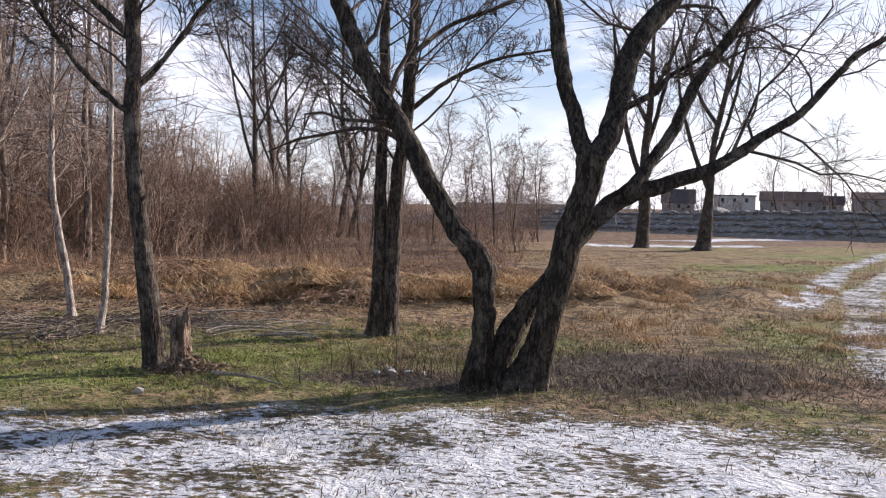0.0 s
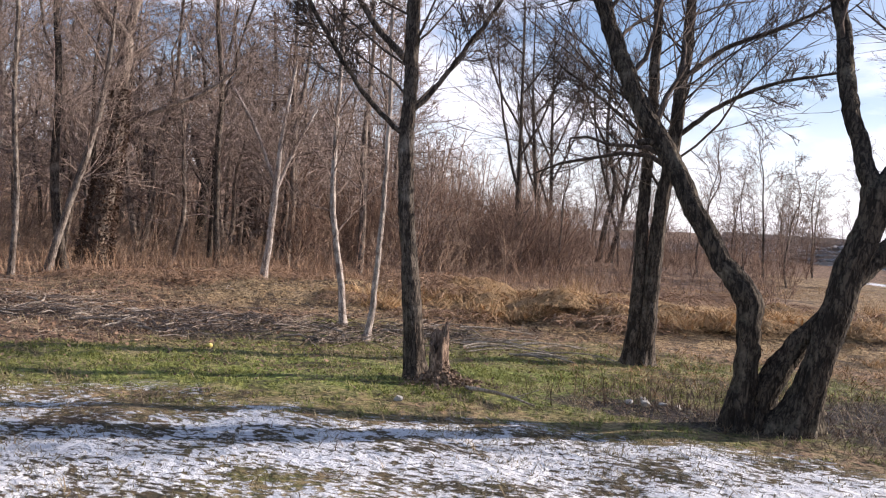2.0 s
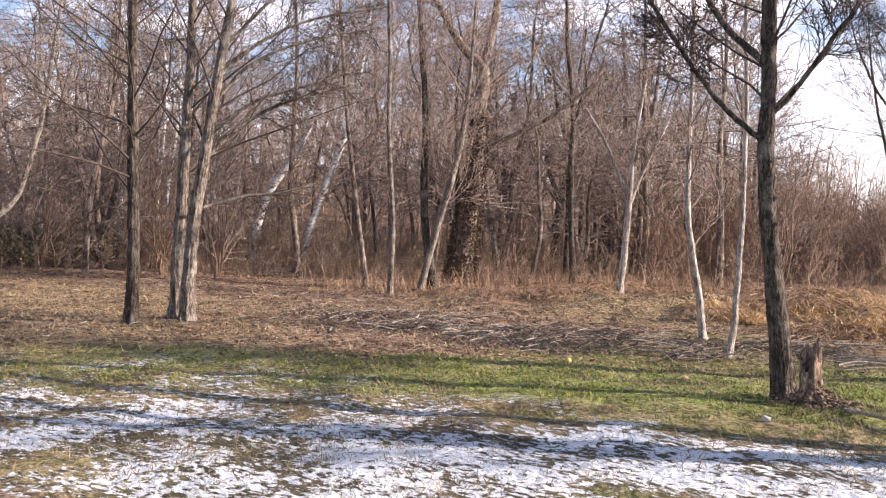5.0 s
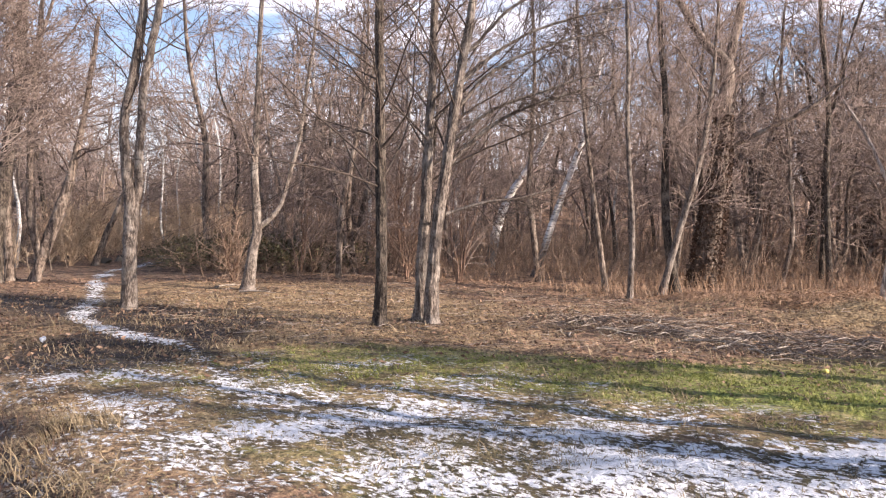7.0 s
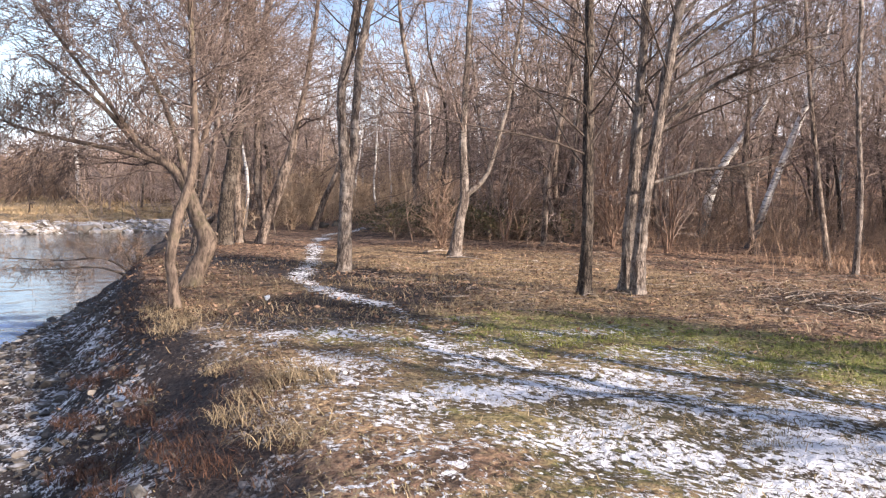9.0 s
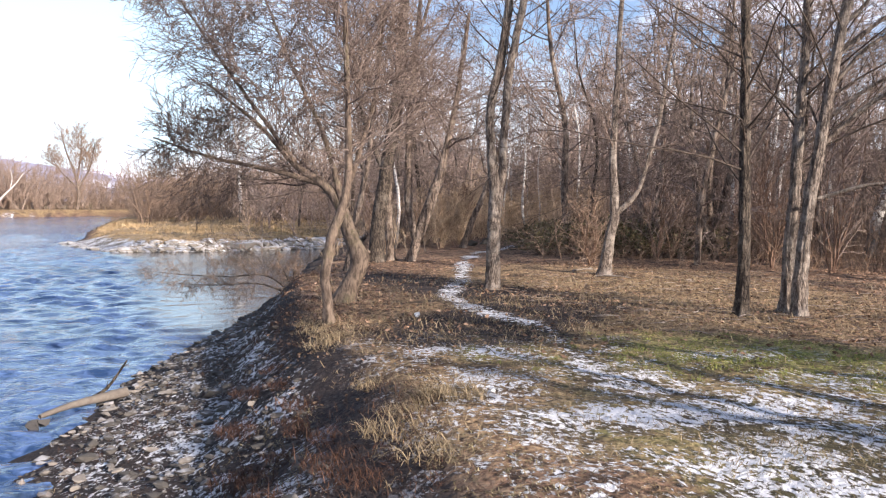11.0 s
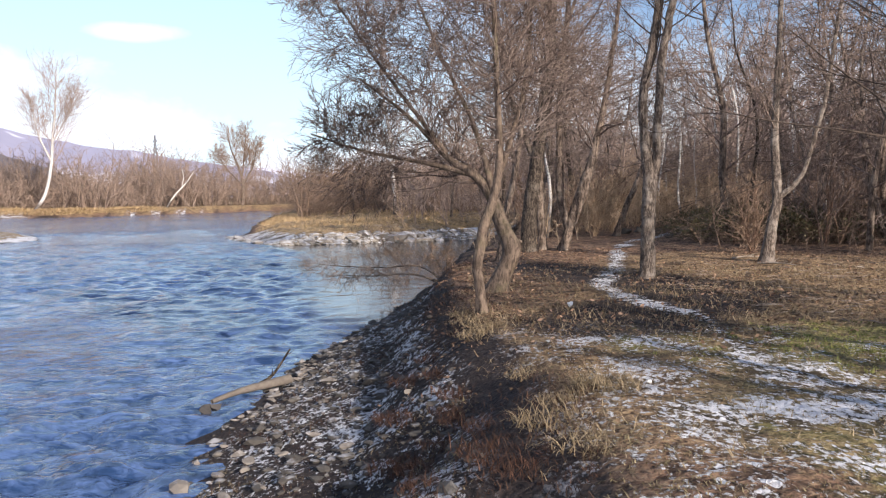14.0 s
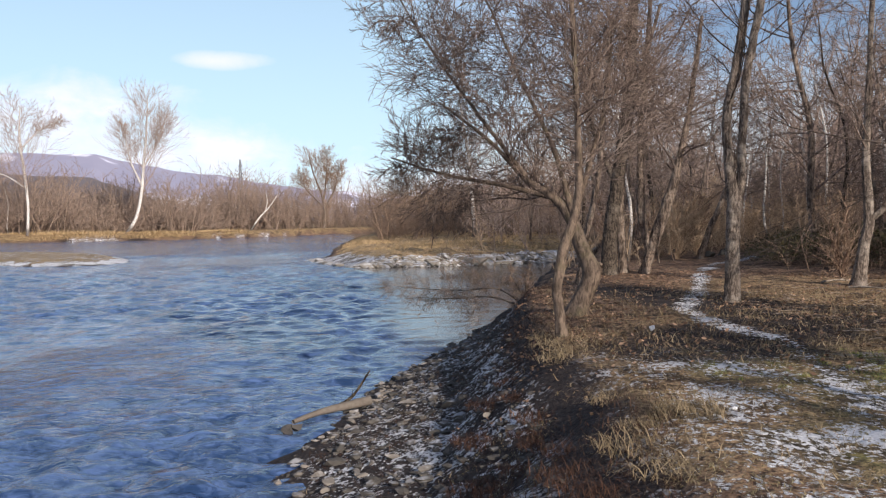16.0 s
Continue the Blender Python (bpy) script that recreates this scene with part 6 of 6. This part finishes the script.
upright = clump("reed_clump", "loose clump of upright dry stalks", "reeds", 260, 0.8, 0.012, 0.7, 1.3, REED, 55)
tagged(upright, group="clumps of dry stalks")
repeat(upright, [(rng.uniform(-8, 4.5), rng.uniform(16.5, 23)) for _ in range(7)], rng, (0.5, 0.9))
tuft = clump("grass_tuft", "tuft of long straw-coloured grass on the bank", "grass tuft", 240, 0.22, 0.0055, 0.26, 2.1, DRY, 52)
tagged(tuft, group="grass tufts on the bank")
field_tuft = clump("meadow_tuft", "low straw-coloured tussock on the open field", "grass tuft", 150, 0.2, 0.010, 0.22, 1.9, REED, 56)
tagged(field_tuft, group="tussocks on the field")
repeat(field_tuft, [(x, y) for x, y in [(rng.uniform(2.2, 10), rng.uniform(8.6, 24)) for _ in range(70)]], rng, (0.6, 1.5))
repeat(tuft, [(-7.3, 1.8), (-7.5, 2.2), (-8.6, 1.8), (-6.7, 1.6), (-7.7, 2.3), (-6.0, 1.7), (-10.9, 1.7), (-11.3, 1.9), (-12.2, 1.8), (-12.9, 1.8)], rng)
weed = clump("red_weed", "low reddish-brown weed on the dark bank", "weed", 260, 0.17, 0.006, 0.28, 1.8, RED_WEED, 53)
tagged(weed, group="weeds on the bank")
repeat(weed, [(-9.4, 0.7), (-8.1, 0.5), (-7.4, 0.7), (-6.3, 0.6), (-7.0, 0.2), (-10.2, 1.1), (-11.4, 1.2), (-5.7, 0.6), (-8.8, 1.1), (-10.65, 0.85), (-9.67, 0.59), (-8.4, 1.13), (-6.5, 1.07), (-8.15, 0.64), (-7.4, 1.2), (-6.0, 1.2), (-7.9, 0.9), (-9.2, 1.2)], rng)


def bramble(x, y, wide, deep, tall, seed):
    r = np.random.default_rng(seed)
    top = tagged(new("bramble_thicket"), "dark mound of evergreen bramble", "bramble")
    top.matrix_world = pose(x, y, z_at(x, y), 0, 0, 60)
    n = 5200
    a, e = r.uniform(0, 6.283, n), r.random(n) ** 0.6
    q = r.uniform(0.75, 1.06, n) * (1 + 0.16 * np.sin(3 * a + 1) + 0.1 * np.sin(7 * a))
    P = np.stack([wide * np.cos(a) * np.sqrt(1 - e * e) * q, deep * np.sin(a) * np.sqrt(1 - e * e) * q, tall * e * q + 0.05], 1)
    tagged(mesh_object("leafage", *flakes(P, 0.055, r, 0.8), BRAMBLE, top, smooth=False), kind="stuff")
    n = 260
    a = r.uniform(0, 6.283, n)
    start = np.stack([wide * 0.8 * np.cos(a) * r.random(n), deep * 0.8 * np.sin(a) * r.random(n), np.full(n, -0.05)], 1)
    D = unit(np.stack([np.cos(a), np.sin(a), r.uniform(0.5, 2, n)], 1))
    pts = [start]
    for _ in range(4):
        pts.append(pts[-1] + D * tall * 0.34)
        D = unit(D + r.normal(0, 0.2, D.shape) + [0, 0, -0.28])
    tagged(mesh_object("cane_tangle", *tubes(np.stack(pts, 1), np.full((n, 5), 0.008), 3), TWIG_RED, top), kind="stuff")


bramble(-27.2, 13.6, 3.6, 1.8, 1.0, 61)
bramble(-32.2, 14.6, 3.2, 1.6, 0.95, 62)

r = np.random.default_rng(63)
n = 6500
a, zz = r.uniform(0, 6.283, n), 4.6 * r.random(n) ** 1.2
rad = (0.37 - 0.03 * zz) * (1 + 0.35 * r.random(n) * (1.2 - zz / 6))
ivy = np.stack([np.interp(zz, [0, 1.69, 3.26, 4.82], [0, 0.19, 0.4, 0.48]) + rad * np.cos(a), rad * np.sin(a), zz], 1)
tagged(mesh_object("ivy", *flakes(ivy, 0.045, r, 0.9), IVY, ivy_tree, "brown ivy leaves", smooth=False), kind="stuff")


# ---- stones
def rock_mesh(seed, flat_k=0.65):
    r = np.random.default_rng(seed)
    bm = bmesh.new()
    bmesh.ops.create_icosphere(bm, subdivisions=2, radius=1)
    ax = [Vector(v) for v in unit(r.normal(size=(12, 3)))]
    cut = r.uniform(0.32, 0.66, 12)
    for v in bm.verts:
        for d, c in zip(ax, cut):
            over = v.co.dot(d) - c
            if over > 0:
                v.co -= d * over
        v.co += Vector(r.normal(0, 0.025, 3))
        v.co.z *= flat_k
    return bm


def rock(name, label, x, y, size, mat, seed, flat_k=0.65, lift=0.25, z=None, stretch=1.0):
    ob = part(name, rock_mesh(seed, flat_k), mat, None, "", False)
    zz = (z_at(x, y) if z is None else z) + size * flat_k * lift
    ob.matrix_basis = pose(x, y, zz, 8, -6, seed * 53 % 360) @ Matrix.Diagonal((size * stretch, size, size, 1))
    return tagged(ob, label, "stone")


rock("stone", "smooth pale oval stone in the grass", -2.53, 7.74, 0.062, STONE_PALE, 1, 0.7, 0.5, None, 1.3)
for x, y, s, k in ((-0.62, 9.02, 0.075, 2), (-0.45, 8.95, 0.095, 3), (-0.30, 9.02, 0.07, 4), (-0.16, 8.93, 0.05, 5), (-0.5, 9.22, 0.07, 6)):
    tagged(rock("stone", "broken pale rubble beside the willow", x, y, s, STONE_PALE, k), group="rubble by the willow")
rock("boulder", "pale angular rock at the water's edge", -9.45, -1.62, 0.2, STONE_TAN, 7, 0.7, 0.3)
rock("boulder", "dark wet rock standing in the water", -13.1, -1.85, 0.17, STONE_WET, 8, 0.7, 0.2, WATER_Z)
rock("stone", "pale stone on the bank", -10.36, 0.77, 0.055, STONE_TAN, 9, 0.9, 0.5)
rock("white_scrap", "crumpled white scrap lying in the frosty grass", -7.56, 2.62, 0.042, WHITE, 10, 0.8, 0.6)
rock("white_scrap", "crumpled white scrap beside the footpath", -12.72, 3.25, 0.065, WHITE, 11, 0.95, 0.8)
for k, (x, y, s) in enumerate(((-35.0, 11.2, 0.3), (-36.5, 12.2, 0.4), (-33.5, 12.6, 0.28), (-31.5, 11.6, 0.22), (-38.0, 13.0, 0.35))):
    tagged(rock("stone", "frosty rubble at the end of the footpath", x, y, s, STONE, 20 + k), group="rubble by the path")
for k in range(120):
    r = np.random.default_rng(300 + k)
    s = r.uniform(7.5, 15.5) if k % 4 else r.uniform(14, 21)
    e, top = np.interp(s, *EDGE), np.interp(s, *SHOULDER)
    y = e + (top - e) * (r.uniform(-0.05, 0.15) if k % 3 == 0 else r.beta(1.3, 2.6) * 0.75)
    tagged(rock("boulder", "pale broken rock on the bank", -s, float(y), r.uniform(0.045, 0.115), STONE_TAN if k % 3 else STONE_GREY, 40 + k, 0.5, 0.3, None, r.uniform(1, 1.7)), group="rocks along the water")


def rubble(count, spots, size, seed):
    """Small broken stones by the hundred, each a rough lump."""
    r = np.random.default_rng(seed)
    bm = rock_mesh(90)
    base = np.array([v.co for v in bm.verts])
    bm.free()
    bm = bmesh.new()
    bmesh.ops.create_icosphere(bm, subdivisions=1, radius=1)
    base = np.array([v.co[:] for v in bm.verts])
    tri = np.array([[v.index for v in f.verts] for f in bm.faces])
    bm.free()
    x, y, *z = spots(count, r)
    z = z[0] if z else height(x, y)
    k = size * r.lognormal(0, 0.5, len(x))
    V = base[None] * (1 + r.normal(0, 0.24, (len(x), len(base), 1))) * np.stack([k * r.uniform(0.8, 1.7, len(x)), k, k * 0.55], 1)[:, None]
    a = r.uniform(0, 6.283, len(x))
    c, s = np.cos(a)[:, None], np.sin(a)[:, None]
    V = np.stack([V[..., 0] * c - V[..., 1] * s, V[..., 0] * s + V[..., 1] * c, V[..., 2]], -1) + np.stack([x, y, z + 0.15 * k], 1)[:, None]
    F = (tri[None] + (np.arange(len(x)) * len(base))[:, None, None]).reshape(-1, 3)
    return V.reshape(-1, 3), F


def on_bank(count, r):
    s = r.uniform(5.5, 26, count)
    sh, ed = np.interp(s, *SHOULDER), np.interp(s, *EDGE)
    return -s, sh + (ed - sh) * (1.05 - 0.9 * r.random(count) ** 0.9)


def on_spit(count, r):
    y = r.uniform(-8, 12, count)
    return -(np.interp(y, [-9, -4.5, 2, 9, 14], [73, 57.6, 58.5, 62, 64]) + r.uniform(-0.3, 1.3, count)), y


stuff("bank_rubble", rubble(1900, on_bank, 0.030, 71), STONE, "broken frosty stones covering the river bank", "rubble")
def on_flood_bank(count, r):
    """Spots on the flood bank's face, in four rough courses."""
    a, b = r.uniform(8, len(flood_bank) - 14, count), np.floor(r.uniform(0, 4, count)) * 0.92 + r.uniform(0, 0.35, count)
    i, j = a.astype(int), b.astype(int)
    f, g = (a - i)[:, None], (b - j)[:, None]
    p = (flood_bank[i, j] * (1 - g) + flood_bank[i, j + 1] * g) * (1 - f) + (flood_bank[i + 1, j] * (1 - g) + flood_bank[i + 1, j + 1] * g) * f
    return p[:, 0], p[:, 1], p[:, 2]


stuff("flood_bank_rubble", rubble(5200, on_flood_bank, 0.145, 73), STONE_GREY, "grey frosty facing stones of the flood bank", "rubble")
stuff("spit_rubble", rubble(1000, on_spit, 0.13, 72), STONE_FROST, "pale frosty rocks edging the far spit", "rubble")


# ---- dead wood
def stick(name, label, pts, r0, mat, seed, side=2):
    r = np.random.default_rng(seed)
    c = curve_through(np.column_stack([np.asarray(pts, float), np.linspace(r0, r0 * 0.4, len(pts))]), 14)
    top = tagged(mesh_object(name, *tubes(c[None, :, :3], c[None, :, 3], 8, r, 0.08), mat), label, "branch")
    if side:
        q = grow(c[None, :, :3], c[None, :, 3], r, side, 0.3, 0.9, 0.4, 40, 0.15, 0.12, 5, 0.5, 0.006)
        for k in range(side):
            mesh_object("side_branch", *tubes(q[0][k:k + 1], q[1][k:k + 1], 5), mat, top)
    return top


r = np.random.default_rng(81)
for k in range(52):
    x, y = (r.uniform(-10.5, -4.8), r.uniform(9.9, 12.2)) if k < 42 else (r.uniform(-4.6, -3.2), r.uniform(12.3, 13.6))
    a, L = r.normal(0.6, 0.7), r.uniform(0.2, 0.75) if k % 9 else r.uniform(0.9, 1.3)
    ends = [(x + L * u * math.cos(a), y + L * u * math.sin(a) + 0.06 * math.sin(4 * u + k), z_at(x, y) + 0.03 + 0.05 * math.sin(2.5 * u + k)) for u in (0, 0.35, 0.7, 1)]
    tagged(stick("fallen_branch", "pale dead branch lying in the litter", ends, r.uniform(0.008, 0.02), DEADWOOD, 500 + k, k % 3), group="fallen branches")
n = 560
spot = r.integers(0, 9, n)
bx = np.array([-10.6, -9.6, -8.7, -7.8, -6.6, -5.6, -4.8, -4.0, -6.9])[spot] + r.normal(0, 0.5, n)
by = np.array([11.2, 12.0, 11.0, 11.7, 10.9, 11.9, 11.2, 12.6, 12.3])[spot] + r.normal(0, 0.28, n)
ba, bl = r.normal(0.5, 0.7, n) + spot * 1.3 % 1.7 - 0.8, r.uniform(0.2, 0.8, n)
lift = r.uniform(0.01, 0.12, (n, 4)) * [0.6, 1, 1, 0.8]
P = np.stack([np.stack([bx + bl * u * np.cos(ba + 0.25 * u * np.sin(bx * 9)), by + bl * u * np.sin(ba + 0.25 * u * np.sin(bx * 9)), height(bx, by) + lift[:, k]], 1) for k, u in enumerate((0, 0.35, 0.7, 1.0))], 1)
stuff("brushwood", tubes(P, np.outer(r.uniform(0.004, 0.011, n), [1, 0.9, 0.75, 0.5]), 4), BRUSHWOOD, "jumble of thin dead sticks on the litter", "brushwood")
n = 900
bx, by = r.uniform(-20, -3.5, n), r.uniform(5.5, 15.5, n)
ok = (covers(bx, by)["green"] < 0.35) & (covers(bx, by)["snow"] < 0.25)
bx, by = bx[ok], by[ok]
n = len(bx)
ba, bl = r.uniform(0, 6.283, n), r.uniform(0.12, 0.5, n)
P = np.stack([np.stack([bx + bl * u * np.cos(ba), by + bl * u * np.sin(ba), height(bx, by) + 0.012 + 0.05 * u * (1 - u) + r.uniform(0, 0.03, n)], 1) for u in (0, 0.5, 1.0)], 1)
stuff("litter_sticks", tubes(P, np.outer(r.uniform(0.003, 0.009, n), [1, 0.9, 0.6]), 4), BRUSHWOOD, "small pale sticks scattered over the leaf litter", "sticks")
for k in range(14):
    x, y = r.uniform(-3.6, -1.4), r.uniform(11.0, 12.6)
    a, L = r.uniform(-0.5, 0.9), r.uniform(0.5, 1.3)
    ends = [(x + L * u * math.cos(a), y + L * u * math.sin(a), z_at(x, y) + 0.02 + 0.9 * L * r.uniform(0.1, 0.3) * u * (1 - u)) for u in (0, 0.35, 0.7, 1)]
    tagged(stick("fallen_branch", "pale dead branch arching over the litter", ends, r.uniform(0.010, 0.018), DEADWOOD, 580 + k, k % 3), group="fallen branches")
zw = WATER_Z
rock("stone", "dark wet boulder in the shallows by the log", -13.2, -1.74, 0.13, STONE_WET, 19, 0.8, 0.6, zw - 0.02)
stick("driftwood_log", "weathered log lying at the water's edge", [(-14.55, -0.75, zw + 0.16), (-14.4, -1.15, zw + 0.10), (-14.1, -1.52, zw + 0.07), (-13.75, -1.86, zw + 0.01)], 0.085, DRIFT, 550, 0)
stick("driftwood_branch", "dark forked branch rising from the bank", [(-14.45, -1.28, zw + 0.08), (-14.55, -1.12, zw + 0.15), (-14.6, -0.98, zw + 0.28), (-14.7, -0.76, zw + 0.60)], 0.036, BARK_WILLOW, 551, 2)
for k, (x, y, a) in enumerate(((-4.75, 11.9, 2.6), (-4.5, 12.2, 0.3), (-20.3, 9.0, 2.0), (-19.0, 9.0, 0.6), (-2.1, 8.5, -0.6))):
    tagged(stick("fallen_branch", "dead stick lying by a tree foot", [(x + 0.9 * u * math.cos(a), y + 0.9 * u * math.sin(a), z_at(x, y) + 0.03 + 0.1 * u * (1 - u)) for u in (0, 0.4, 0.7, 1)], 0.022, DEADWOOD, 560 + k), group="fallen branches")


a, d = r.uniform(0, 6.283, 1300), np.abs(r.normal(0.12, 0.2, 1300))
p = np.stack([-2.42 + d * np.cos(a), 8.78 + d * np.sin(a) * 0.8, np.zeros(1300)], 1)
p[:, 2] = height(p[:, 0], p[:, 1]) + 0.02 + 0.24 * np.exp(-d * 5) * r.random(1300)
stuff("bark_debris", flakes(p, 0.022, r, 0.6), BROWN, "crumbled bark and rotten wood round the stump", "debris")


def stump(x, y, turn):
    r = np.random.default_rng(91)
    top = tagged(new("tree_stump"), "jagged rotten tree stump with spreading roots", "stump")
    top.matrix_world = pose(x, y, z_at(x, y), 0, 0, turn)
    n, rows = 26, 9
    a = np.linspace(0, 6.283, n, endpoint=False)
    rim = 0.46 + 0.13 * np.sin(a + 0.6) + 0.05 * np.sin(4 * a) + r.normal(0, 0.05, n)
    V = []
    for k in range(rows):
        u = k / (rows - 1)
        rad = (0.085 + 0.10 * np.exp(-u * 5)) * (1 + 0.13 * np.sin(5 * a + 1) + r.normal(0, 0.04, n))
        V.append(np.stack([rad * np.cos(a) - 0.03 * u, rad * np.sin(a), -0.08 + (rim + 0.08) * u], 1))
    for k, (q, d) in enumerate(((0.72, 0.02), (0.6, 0.12), (0.4, 0.2))):
        V.append(np.stack([q * 0.085 * np.cos(a) - 0.03, q * 0.085 * np.sin(a), rim - d], 1))
    m = len(V)
    i, j = np.arange(m - 1)[:, None] * n, np.arange(n)[None]
    F = np.stack([i + j, i + (j + 1) % n, i + n + (j + 1) % n, i + n + j], -1).reshape(-1, 4)
    mesh_object("stump_body", np.concatenate(V), F, BARK_BANK, top)
    for b in (-0.5, 0.4, 1.6, 3.4, 4.6, 5.3):
        L = r.uniform(0.25, 0.5)
        c = curve_through([(0.09 * math.cos(b), 0.09 * math.sin(b), 0.12, 0.035), (0.2 * math.cos(b), 0.2 * math.sin(b), 0.04, 0.026), (L * math.cos(b + 0.15), L * math.sin(b + 0.15), 0.0, 0.022), ((L + 0.2) * math.cos(b + 0.2), (L + 0.2) * math.sin(b + 0.2), -0.05, 0.012)], 12)
        mesh_object("root", *tubes(c[None, :, :3], c[None, :, 3], 7, r, 0.08), BARK_BANK, top)


stump(-2.46, 8.80, 15)
bm = bmesh.new()
bmesh.ops.create_uvsphere(bm, u_segments=16, v_segments=10, radius=0.034)
for v in bm.verts:
    v.co.z *= 0.8
    v.co.x *= 1 + 0.15 * math.sin(v.co.y * 60)
ob = part("plastic_scrap", bm, PLASTIC, None, "", True)
ob.matrix_basis = pose(-5.47, 9.6, z_at(-5.47, 9.6) + 0.03, 12, 20, 30)
tagged(ob, "crumpled yellow plastic scrap on the grass", "litter")
